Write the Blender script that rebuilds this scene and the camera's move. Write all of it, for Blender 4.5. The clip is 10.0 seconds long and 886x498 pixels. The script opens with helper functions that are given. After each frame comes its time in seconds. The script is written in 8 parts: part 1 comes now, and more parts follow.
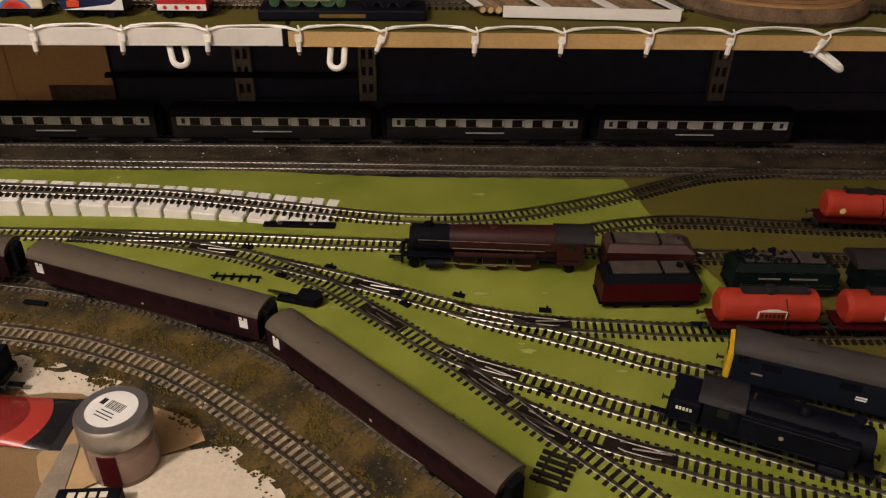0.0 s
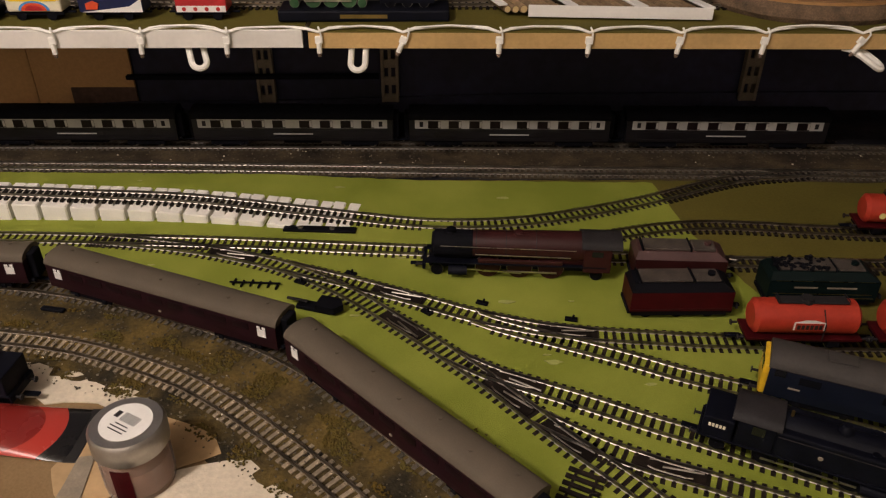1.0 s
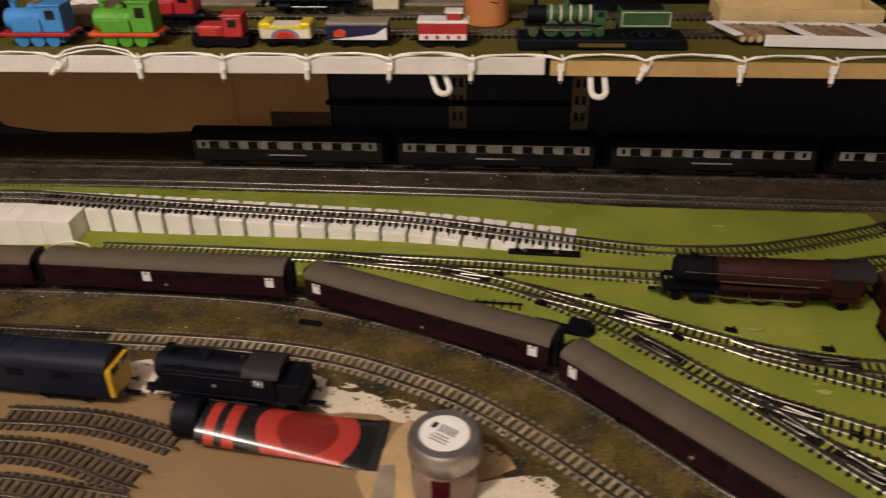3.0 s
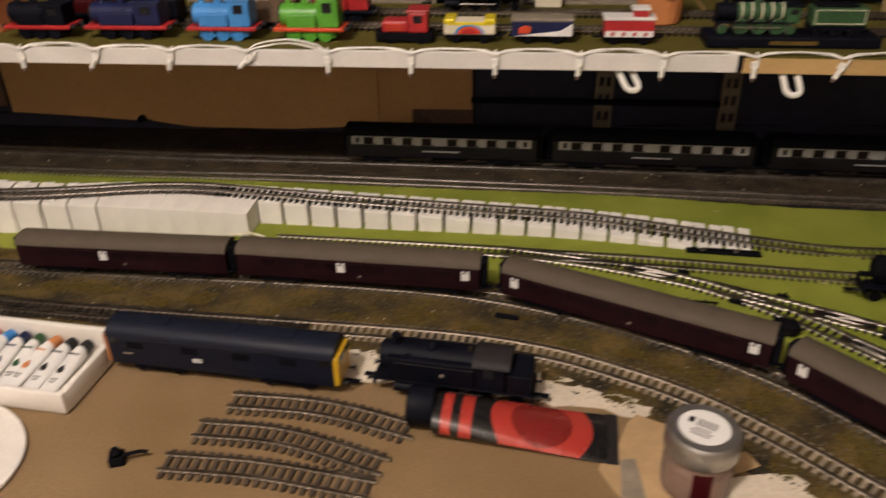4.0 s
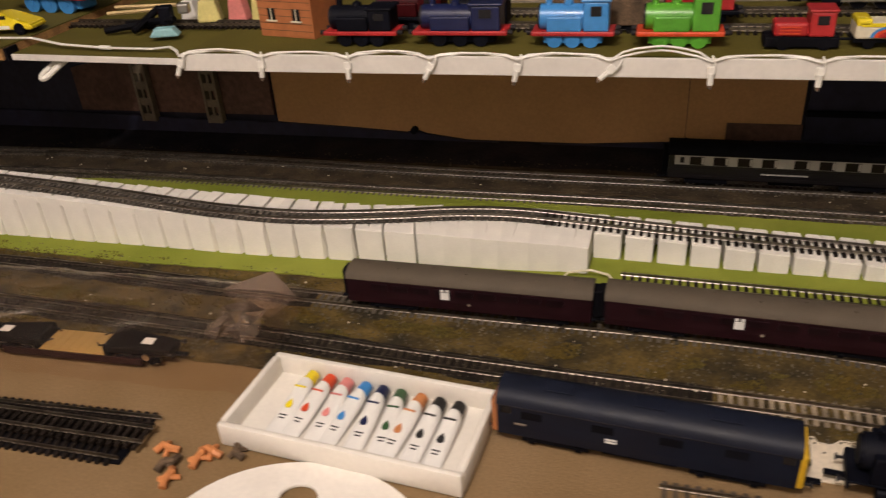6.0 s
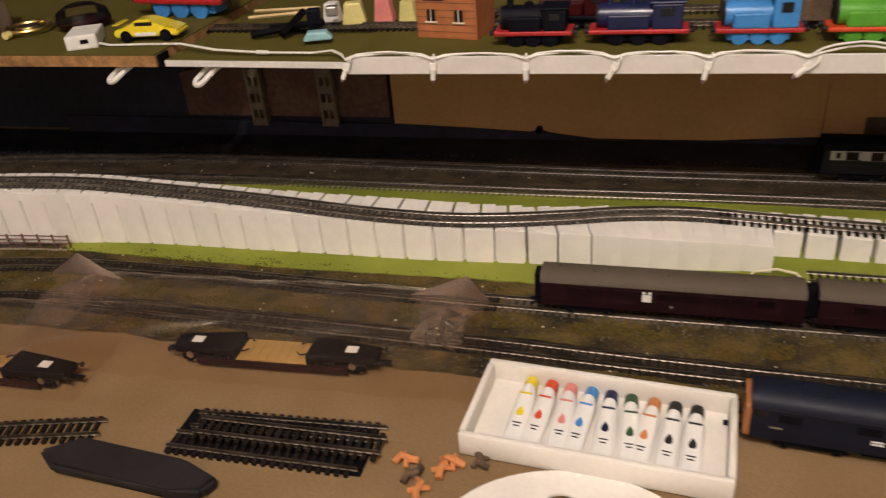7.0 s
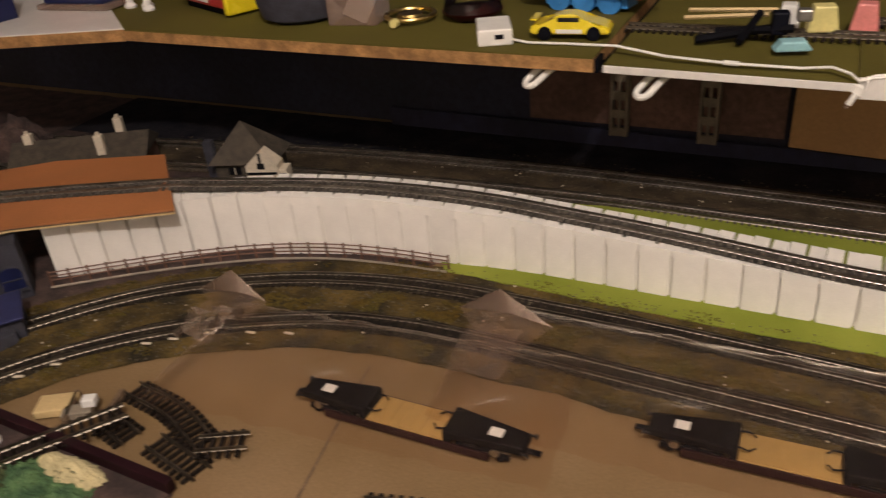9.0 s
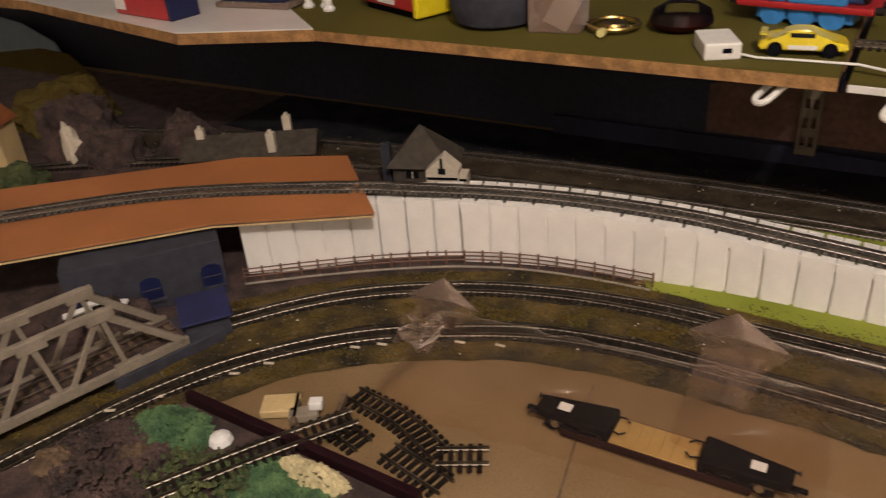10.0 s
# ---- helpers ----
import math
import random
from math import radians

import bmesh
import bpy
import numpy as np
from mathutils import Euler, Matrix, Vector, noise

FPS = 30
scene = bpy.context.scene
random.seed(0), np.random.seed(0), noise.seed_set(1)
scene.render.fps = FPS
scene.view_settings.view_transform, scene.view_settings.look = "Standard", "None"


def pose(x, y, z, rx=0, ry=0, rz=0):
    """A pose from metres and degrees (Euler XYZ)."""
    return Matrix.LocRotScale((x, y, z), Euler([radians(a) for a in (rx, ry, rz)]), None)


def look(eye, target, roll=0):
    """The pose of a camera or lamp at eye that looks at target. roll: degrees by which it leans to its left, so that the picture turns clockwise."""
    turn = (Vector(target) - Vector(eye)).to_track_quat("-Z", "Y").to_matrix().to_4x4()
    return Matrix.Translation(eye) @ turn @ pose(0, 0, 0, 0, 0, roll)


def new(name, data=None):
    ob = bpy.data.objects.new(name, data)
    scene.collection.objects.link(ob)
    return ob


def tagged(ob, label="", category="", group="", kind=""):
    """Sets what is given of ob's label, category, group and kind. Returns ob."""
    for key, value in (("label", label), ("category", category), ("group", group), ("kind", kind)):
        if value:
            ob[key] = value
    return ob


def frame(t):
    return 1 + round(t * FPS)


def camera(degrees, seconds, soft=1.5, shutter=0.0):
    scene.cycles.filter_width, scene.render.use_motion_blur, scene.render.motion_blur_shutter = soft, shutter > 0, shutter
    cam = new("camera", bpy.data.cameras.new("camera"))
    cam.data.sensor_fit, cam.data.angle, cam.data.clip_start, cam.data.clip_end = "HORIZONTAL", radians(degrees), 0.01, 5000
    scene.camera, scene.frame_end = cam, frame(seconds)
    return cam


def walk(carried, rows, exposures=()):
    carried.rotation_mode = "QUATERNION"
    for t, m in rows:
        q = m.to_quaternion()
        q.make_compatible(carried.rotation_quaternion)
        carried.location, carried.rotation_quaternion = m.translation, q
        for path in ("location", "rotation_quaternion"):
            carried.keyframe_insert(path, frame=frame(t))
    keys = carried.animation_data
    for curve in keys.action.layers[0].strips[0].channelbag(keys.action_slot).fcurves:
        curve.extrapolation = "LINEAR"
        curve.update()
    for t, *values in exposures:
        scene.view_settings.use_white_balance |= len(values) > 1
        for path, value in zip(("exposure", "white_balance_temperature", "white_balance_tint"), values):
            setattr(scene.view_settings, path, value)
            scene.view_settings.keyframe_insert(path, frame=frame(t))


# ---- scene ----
cam = camera(58.8, 10.0, soft=1.2, shutter=0.35)
PATH = [
    (0, (0.01, -0.022, 0.466), (0.103, 1.663, -0.608), 1.2),
    (0.5, (0.015, -0.014, 0.463), (0.079, 1.668, -0.618), 0.8),
    (1, (0.012, 0.0, 0.462), (0.044, 1.684, -0.617), 0.2),
    (1.5, (0.013, 0.006, 0.465), (-0.001, 1.703, -0.593), -1.0),
    (2, (-0.006, 0.009, 0.461), (-0.115, 1.717, -0.573), -0.3),
    (2.5, (-0.062, 0.002, 0.464), (-0.161, 1.722, -0.553), 0.1),
    (2.7, (-0.101, -0.004, 0.463), (-0.205, 1.71, -0.562), -0.5),
    (3.8, (-0.319, -0.048, 0.469), (-0.454, 1.695, -0.503), -1.2),
    (3.9, (-0.322, -0.041, 0.466), (-0.484, 1.695, -0.513), -1.2),
    (4, (-0.344, -0.037, 0.458), (-0.532, 1.683, -0.545), -1.1),
    (4.5, (-0.384, 0.029, 0.45), (-0.744, 1.699, -0.59), -2.3),
    (5, (-0.414, 0.081, 0.444), (-0.907, 1.72, -0.59), -3.2),
    (5.5, (-0.497, 0.081, 0.439), (-1.008, 1.726, -0.577), -3.9),
    (6.8, (-0.774, 0.004, 0.442), (-1.218, 1.693, -0.534), -4.6),
    (7, (-0.799, 0.021, 0.452), (-1.276, 1.687, -0.548), -5.1),
    (7.5, (-0.879, 0.092, 0.448), (-1.469, 1.709, -0.571), -5.2),
    (8, (-0.947, 0.144, 0.443), (-1.686, 1.685, -0.595), -5.3),
    (8.5, (-1.032, 0.132, 0.441), (-1.767, 1.684, -0.583), -4.7),
    (9, (-1.141, 0.077, 0.452), (-1.948, 1.608, -0.551), -5.3),
    (9.5, (-1.233, 0.045, 0.473), (-2.067, 1.548, -0.549), -5.7),
    (10, (-1.291, 0.021, 0.466), (-2.219, 1.491, -0.524), -4.7),
]
walk(cam, [(t, look(eye, target, roll)) for t, eye, target, roll in PATH])

# ---- light ----
world = bpy.data.worlds.new("room_air")
scene.world = world
world.use_nodes = True
world.node_tree.nodes["Background"].inputs[0].default_value = (1.0, 0.75, 0.5, 1)
world.node_tree.nodes["Background"].inputs[1].default_value = 0.004
bulb_light = new("ceiling_bulb_light", bpy.data.lights.new("ceiling_bulb_light", "POINT"))
bulb_light.data.energy, bulb_light.data.color, bulb_light.data.shadow_soft_size = 63.0, (1.0, 0.88, 0.82), 0.05
bulb_light.location = (-0.80, -0.42, 1.45)
scene.view_settings.exposure = 0.0


# ---- materials ----
def mat(name, col, rough=0.55, metal=0.0, var=0.18, scale=40.0, bump=0.15, fine=9.0, tint=None, rand=0.0, spec=0.5, coat=0.0):
    """A material with broad and fine variation. tint: a second colour for the broad patches. rand: brightness spread from piece to piece."""
    m = bpy.data.materials.new(name)
    m.use_nodes = True
    t = m.node_tree
    b = t.nodes["Principled BSDF"]
    tc = t.nodes.new("ShaderNodeTexCoord")
    n1, n2 = t.nodes.new("ShaderNodeTexNoise"), t.nodes.new("ShaderNodeTexNoise")
    n1.inputs["Scale"].default_value, n2.inputs["Scale"].default_value = scale, scale * fine
    n1.inputs["Detail"].default_value, n2.inputs["Detail"].default_value = 4, 3
    for n in (n1, n2):
        t.links.new(tc.outputs["Object"], n.inputs["Vector"])
    ramp = t.nodes.new("ShaderNodeMapRange")
    ramp.inputs["From Min"].default_value, ramp.inputs["From Max"].default_value = 0.35, 0.65
    t.links.new(n1.outputs["Fac"], ramp.inputs["Value"])
    mix = t.nodes.new("ShaderNodeMix")
    mix.data_type = "RGBA"
    c1 = [c * (1 - var) for c in col]
    c2 = list(tint) if tint else [min(1, c * (1 + var)) for c in col]
    mix.inputs["A"].default_value, mix.inputs["B"].default_value = (*c1, 1), (*c2, 1)
    t.links.new(ramp.outputs["Result"], mix.inputs["Factor"])
    hsv = t.nodes.new("ShaderNodeHueSaturation")
    t.links.new(mix.outputs["Result"], hsv.inputs["Color"])
    val = t.nodes.new("ShaderNodeMapRange")
    val.inputs["From Min"].default_value, val.inputs["From Max"].default_value = 0.3, 0.7
    val.inputs["To Min"].default_value, val.inputs["To Max"].default_value = 1 - var * 0.7, 1 + var * 0.7
    t.links.new(n2.outputs["Fac"], val.inputs["Value"])
    last = val.outputs["Result"]
    if rand:
        info, rng, mul = t.nodes.new("ShaderNodeObjectInfo"), t.nodes.new("ShaderNodeMapRange"), t.nodes.new("ShaderNodeMath")
        rng.inputs["To Min"].default_value, rng.inputs["To Max"].default_value = 1 - rand, 1 + rand
        mul.operation = "MULTIPLY"
        t.links.new(info.outputs["Random"], rng.inputs["Value"])
        t.links.new(rng.outputs["Result"], mul.inputs[0])
        t.links.new(last, mul.inputs[1])
        last = mul.outputs[0]
    t.links.new(last, hsv.inputs["Value"])
    t.links.new(hsv.outputs["Color"], b.inputs["Base Color"])
    rr = t.nodes.new("ShaderNodeMapRange")
    rr.inputs["To Min"].default_value, rr.inputs["To Max"].default_value = max(0.02, rough - 0.12), min(1, rough + 0.12)
    t.links.new(n1.outputs["Fac"], rr.inputs["Value"])
    t.links.new(rr.outputs["Result"], b.inputs["Roughness"])
    b.inputs["Metallic"].default_value = metal
    b.inputs["Specular IOR Level"].default_value = spec
    b.inputs["Coat Weight"].default_value = coat
    if bump:
        bp = t.nodes.new("ShaderNodeBump")
        bp.inputs["Strength"].default_value, bp.inputs["Distance"].default_value = bump, 0.001
        t.links.new(n2.outputs["Fac"], bp.inputs["Height"])
        t.links.new(bp.outputs["Normal"], b.inputs["Normal"])
    return m


def clear_mat(name, tintcol, rough, alpha, gloss=(0.8, 0.8, 0.8), crinkle=0.9, ior=1.45):
    """Thin clear plastic: mostly see-through, with gloss."""
    m = bpy.data.materials.new(name)
    m.use_nodes = True
    t = m.node_tree
    out = t.nodes["Material Output"]
    t.nodes.remove(t.nodes["Principled BSDF"])
    tr, gl, mx = t.nodes.new("ShaderNodeBsdfTransparent"), t.nodes.new("ShaderNodeBsdfGlossy"), t.nodes.new("ShaderNodeMixShader")
    df, mx2 = t.nodes.new("ShaderNodeBsdfDiffuse"), t.nodes.new("ShaderNodeMixShader")
    no, bp = t.nodes.new("ShaderNodeTexNoise"), t.nodes.new("ShaderNodeBump")
    no.inputs["Scale"].default_value = 90
    bp.inputs["Strength"].default_value, bp.inputs["Distance"].default_value = crinkle, 0.006
    t.links.new(no.outputs["Fac"], bp.inputs["Height"])
    t.links.new(bp.outputs["Normal"], gl.inputs["Normal"])
    tr.inputs["Color"].default_value = (*tintcol, 1)
    # Brown haze: film tint and the warm room's reflection, mixed in as colour.
    df.inputs["Color"].default_value = (0.50, 0.34, 0.26, 1)
    gl.inputs["Roughness"].default_value = rough
    gl.inputs["Color"].default_value = (*gloss, 1)
    fr = t.nodes.new("ShaderNodeFresnel")
    fr.inputs["IOR"].default_value = ior
    t.links.new(fr.outputs["Fac"], mx.inputs["Fac"])
    mx2.inputs["Fac"].default_value = alpha
    t.links.new(tr.outputs[0], mx2.inputs[1])
    t.links.new(df.outputs[0], mx2.inputs[2])
    t.links.new(mx2.outputs[0], mx.inputs[1])
    t.links.new(gl.outputs[0], mx.inputs[2])
    t.links.new(mx.outputs[0], out.inputs["Surface"])
    return m


M = {}
M["grass"] = mat("grass_mat_green", (0.218, 0.258, 0.034), 0.95, var=0.12, scale=9, bump=0.5, fine=160, tint=(0.262, 0.292, 0.048), spec=0.1)
M["olive"] = mat("olive_board_paint", (0.105, 0.088, 0.016), 0.8, var=0.12, scale=7, bump=0.2, fine=60, spec=0.2)
M["tan"] = mat("bare_fibreboard", (0.22, 0.140, 0.063), 0.85, var=0.14, scale=6, bump=0.3, fine=70, tint=(0.245, 0.162, 0.084), spec=0.2)
M["plaster"] = mat("white_plaster", (0.62, 0.54, 0.42), 0.85, var=0.12, scale=14, bump=0.4, fine=20)
M["ballast"] = mat("ballast_ground", (0.045, 0.036, 0.022), 0.95, var=0.4, scale=22, bump=0.9, fine=14, tint=(0.118, 0.080, 0.024), spec=0.15)
M["ballast_dark"] = mat("dark_ballast_ground", (0.042, 0.032, 0.022), 0.95, var=0.35, scale=25, bump=0.9, fine=14, tint=(0.075, 0.055, 0.032), spec=0.15)
M["grain"] = mat("ballast_grain", (0.095, 0.08, 0.058), 0.9, var=0.5, scale=90, bump=0.3, spec=0.15)
M["flock"] = mat("ochre_flock", (0.15, 0.098, 0.022), 0.95, var=0.4, scale=30, bump=0.5, tint=(0.088, 0.070, 0.020), spec=0.1)
M["sleeper"] = mat("dark_brown_sleeper", (0.013, 0.009, 0.007), 0.6, var=0.3, scale=200, bump=0.2, rand=0.35, spec=0.15)
M["sleeper_grey"] = mat("weathered_grey_sleeper", (0.24, 0.19, 0.13), 0.75, var=0.25, scale=160, bump=0.2, rand=0.25)
M["rail"] = mat("nickel_silver_rail", (0.34, 0.31, 0.27), 0.40, metal=1.0, var=0.2, scale=60, bump=0.05)
M["rail_old"] = mat("dull_steel_rail", (0.25, 0.215, 0.17), 0.45, metal=1.0, var=0.25, scale=60, bump=0.1)
M["white_pier"] = mat("white_foam_block", (0.82, 0.79, 0.73), 0.8, var=0.05, scale=30, bump=0.25, fine=25, rand=0.04, spec=0.3)
M["white"] = mat("white_gloss_paint", (0.68, 0.655, 0.61), 0.4, var=0.05, scale=20, bump=0.05)
M["cream"] = mat("cream_paint", (0.72, 0.66, 0.50), 0.5, var=0.06, scale=30, bump=0.05)
M["timber"] = mat("pale_pine_edge", (0.46, 0.30, 0.12), 0.65, var=0.1, scale=18, bump=0.3, fine=14)
M["chip"] = mat("chipboard_edge", (0.32, 0.17, 0.06), 0.8, var=0.3, scale=60, bump=0.5, fine=6)
M["card"] = mat("brown_cardboard", (0.52, 0.30, 0.13), 0.85, var=0.1, scale=5, bump=0.15, fine=50, spec=0.2)
# Dark wall; the bluish shade under the shelf is put into its colour.
M["wall_dark"] = mat("dark_wall_bluish_shade", (0.019, 0.020, 0.036), 0.8, var=0.35, scale=6, bump=0.2, fine=20)
M["wall_room"] = mat("cream_room_wall", (0.76, 0.70, 0.62), 0.85, var=0.05, scale=3, bump=0.1, fine=40)
M["navy_wall"] = mat("navy_backscene", (0.014, 0.014, 0.034), 0.75, var=0.4, scale=7, bump=0.15)
M["brickish"] = mat("old_red_wall_patch", (0.12, 0.065, 0.046), 0.85, var=0.35, scale=14, bump=0.3)
M["maroon"] = mat("maroon_coach_paint", (0.016, 0.0035, 0.006), 0.5, var=0.2, scale=50, bump=0.04, spec=0.25)
M["roof_grey"] = mat("matt_grey_brown_roof", (0.088, 0.070, 0.050), 0.75, var=0.08, scale=35, bump=0.12, fine=20, spec=0.3)
M["black"] = mat("satin_black_plastic", (0.0025, 0.003, 0.007), 0.58, var=0.3, scale=60, bump=0.05, spec=0.13)
M["black_matt"] = mat("matt_black_plastic", (0.003, 0.003, 0.005), 0.75, var=0.3, scale=60, bump=0.1, spec=0.1)
M["dark_grey"] = mat("dark_grey_plastic", (0.018, 0.016, 0.017), 0.6, var=0.2, scale=50, bump=0.08, spec=0.2)
M["underlay"] = mat("grey_foam_underlay", (0.085, 0.075, 0.064), 0.8, var=0.2, scale=50, bump=0.2)
M["car_roof"] = mat("dark_grey_railcar_roof", (0.042, 0.037, 0.034), 0.7, var=0.1, scale=40, bump=0.1, spec=0.3)
M["coach_window"] = mat("dim_coach_glazing", (0.009, 0.0035, 0.005), 0.35, var=0.2, scale=40, bump=0.0, spec=0.3)
M["sleeper_mid"] = mat("dirty_brown_sleeper", (0.075, 0.062, 0.048), 0.8, var=0.3, scale=160, bump=0.2, rand=0.4)
M["steel"] = mat("bright_steel_wheel", (0.5, 0.47, 0.42), 0.3, metal=1.0, var=0.15, scale=80, bump=0.02)
M["window"] = mat("dark_window_glazing", (0.010, 0.010, 0.012), 0.12, var=0.2, scale=30, bump=0.0)
M["pull_cream"] = mat("cream_upper_panel", (0.40, 0.39, 0.37), 0.5, var=0.05, scale=60, bump=0.02)
M["pull_brown"] = mat("dark_umber_panel", (0.006, 0.005, 0.007), 0.4, var=0.2, scale=60, bump=0.02)
M["crimson"] = mat("crimson_lake_paint", (0.042, 0.0025, 0.004), 0.5, var=0.15, scale=60, bump=0.04, spec=0.15)
M["crimson2"] = mat("faded_maroon_boiler", (0.030, 0.007, 0.007), 0.42, var=0.15, scale=60, bump=0.04, spec=0.25)
M["tank_red"] = mat("bright_red_tank", (0.36, 0.030, 0.014), 0.5, var=0.1, scale=40, bump=0.03)
M["red"] = mat("red_plastic", (0.42, 0.024, 0.026), 0.35, var=0.1, scale=40, bump=0.02)
M["green"] = mat("dark_green_loco_paint", (0.030, 0.085, 0.032), 0.38, var=0.15, scale=50, bump=0.03)
M["green_dk"] = mat("very_dark_green_paint", (0.003, 0.008, 0.008), 0.5, var=0.15, scale=50, bump=0.03, spec=0.15)
M["lime"] = mat("bright_green_toy_plastic", (0.09, 0.33, 0.030), 0.32, var=0.08, scale=40, bump=0.02)
M["orange_red"] = mat("orange_red_plastic", (0.62, 0.07, 0.02), 0.4, var=0.1, scale=40, bump=0.02)
M["sky_blue"] = mat("sky_blue_toy_plastic", (0.05, 0.24, 0.58), 0.32, var=0.08, scale=40, bump=0.02)
M["navy"] = mat("navy_blue_toy_plastic", (0.008, 0.013, 0.060), 0.32, var=0.12, scale=40, bump=0.02)
M["diesel_blue"] = mat("rail_blue_paint", (0.0035, 0.006, 0.016), 0.55, var=0.15, scale=50, bump=0.04, spec=0.3)
M["yellow"] = mat("warning_yellow_paint", (0.66, 0.40, 0.02), 0.45, var=0.12, scale=50, bump=0.04)
M["car_yellow"] = mat("bright_yellow_enamel", (0.78, 0.62, 0.02), 0.25, var=0.05, scale=40, bump=0.0, coat=0.4)
M["deck"] = mat("red_brown_hardboard", (0.37, 0.140, 0.048), 0.6, var=0.1, scale=12, bump=0.1, fine=40)
M["wood"] = mat("bare_pale_wood", (0.58, 0.43, 0.21), 0.65, var=0.1, scale=25, bump=0.25, fine=14)
M["bark"] = mat("rough_bark", (0.11, 0.070, 0.040), 0.9, var=0.4, scale=60, bump=0.8)
M["slice"] = mat("varnished_log_slice", (0.42, 0.23, 0.095), 0.35, var=0.12, scale=18, bump=0.1, tint=(0.34, 0.175, 0.065))
M["terracotta"] = mat("orange_clay_pot", (0.55, 0.21, 0.07), 0.6, var=0.1, scale=30, bump=0.1)
M["toy_brick"] = mat("orange_brown_toy_hut", (0.40, 0.14, 0.05), 0.5, var=0.12, scale=60, bump=0.1)
M["cyan"] = mat("pale_blue_plastic", (0.28, 0.52, 0.56), 0.4, var=0.08, scale=40, bump=0.02)
M["pink"] = mat("pink_plastic", (0.70, 0.24, 0.22), 0.4, var=0.1, scale=40, bump=0.02)
M["lemon"] = mat("pale_yellow_plastic", (0.72, 0.64, 0.25), 0.4, var=0.1, scale=40, bump=0.02)
M["brass"] = mat("pale_brass", (0.65, 0.48, 0.18), 0.3, metal=1.0, var=0.1, scale=40, bump=0.02)
M["silver"] = mat("brushed_grey_lid", (0.42, 0.40, 0.37), 0.38, metal=0.9, var=0.06, scale=60, bump=0.04)
M["wire"] = mat("white_cable_sheath", (0.80, 0.78, 0.72), 0.45, var=0.04, scale=60, bump=0.0)
M["ink"] = mat("black_print", (0.015, 0.014, 0.014), 0.5, var=0.1, scale=60, bump=0.0)
M["paper"] = mat("white_paper_label", (0.76, 0.745, 0.71), 0.6, var=0.03, scale=40, bump=0.03)
M["brown_paper"] = mat("brown_packing_paper", (0.42, 0.28, 0.14), 0.75, var=0.1, scale=20, bump=0.2)
M["girder"] = mat("grey_cream_girder", (0.24, 0.20, 0.15), 0.6, var=0.15, scale=60, bump=0.1)
M["stone"] = mat("grey_stone_wall", (0.032, 0.032, 0.044), 0.85, var=0.25, scale=70, bump=0.5)
M["rock"] = mat("brown_rock_scenery", (0.044, 0.028, 0.025), 0.95, var=0.4, scale=40, bump=0.8, tint=(0.080, 0.048, 0.041))
M["foliage"] = mat("green_flock_foliage", (0.045, 0.070, 0.022), 0.95, var=0.4, scale=60, bump=0.8, tint=(0.085, 0.095, 0.032))
M["thatch"] = mat("brown_tiled_roof", (0.055, 0.044, 0.032), 0.85, var=0.3, scale=90, bump=0.5)
M["palette"] = mat("white_palette_plastic", (0.78, 0.74, 0.68), 0.4, var=0.05, scale=25, bump=0.05)
M["tray"] = mat("white_polystyrene_tray", (0.73, 0.695, 0.63), 0.6, var=0.04, scale=25, bump=0.1)
M["wagon_deck"] = mat("tan_wagon_deck", (0.40, 0.255, 0.085), 0.6, var=0.1, scale=40, bump=0.15)
M["dark_bed"] = mat("dark_track_bed", (0.020, 0.016, 0.012), 0.9, var=0.4, scale=50, bump=0.8, tint=(0.042, 0.033, 0.022), spec=0.15)
# Maroon lightened: the lamp on the tender's sloping shoulders is put into it.
M["maroon_lit"] = mat("maroon_lit_from_above", (0.058, 0.026, 0.025), 0.5, var=0.12, scale=50, bump=0.05)
M["coal_brown"] = mat("brown_grey_tender_top", (0.050, 0.038, 0.030), 0.85, var=0.3, scale=90, bump=0.5)
M["loose_sleeper"] = mat("brown_loose_sleeper", (0.060, 0.042, 0.026), 0.75, var=0.25, scale=160, bump=0.2, rand=0.3)
M["incline_sleeper"] = mat("dusty_grey_sleeper", (0.105, 0.090, 0.074), 0.8, var=0.25, scale=160, bump=0.2, rand=0.3)
# Near-black navy: the shade under the shelf is put into this ground colour.
M["rear_shade"] = mat("navy_black_shelf_shade", (0.011, 0.011, 0.019), 0.9, var=0.4, scale=22, bump=0.5, tint=(0.024, 0.022, 0.026), spec=0.15)
M["blister"] = clear_mat("clear_blister_plastic", (0.97, 0.96, 0.94), 0.10, 0.006, crinkle=0.05)
M["film"] = clear_mat("crinkled_clear_film", (1.0, 0.95, 0.91), 0.16, 0.115, (0.60, 0.50, 0.42))
M["haze_film"] = clear_mat("hazy_clear_film", (0.96, 0.90, 0.84), 0.12, 0.020, (0.9, 0.8, 0.7), ior=1.26)
M["log"] = mat("cut_log_bark", (0.22, 0.145, 0.075), 0.8, var=0.3, scale=80, bump=0.4, rand=0.25)
M["roof_blue"] = mat("navy_blue_card_roof", (0.016, 0.019, 0.075), 0.7, var=0.2, scale=40, bump=0.1)
M["arch_blue"] = mat("dark_blue_arch_glazing", (0.010, 0.014, 0.060), 0.4, var=0.2, scale=40, bump=0.0)
M["jar"] = clear_mat("clear_pot_plastic", (0.95, 0.92, 0.90), 0.1, 0.35)


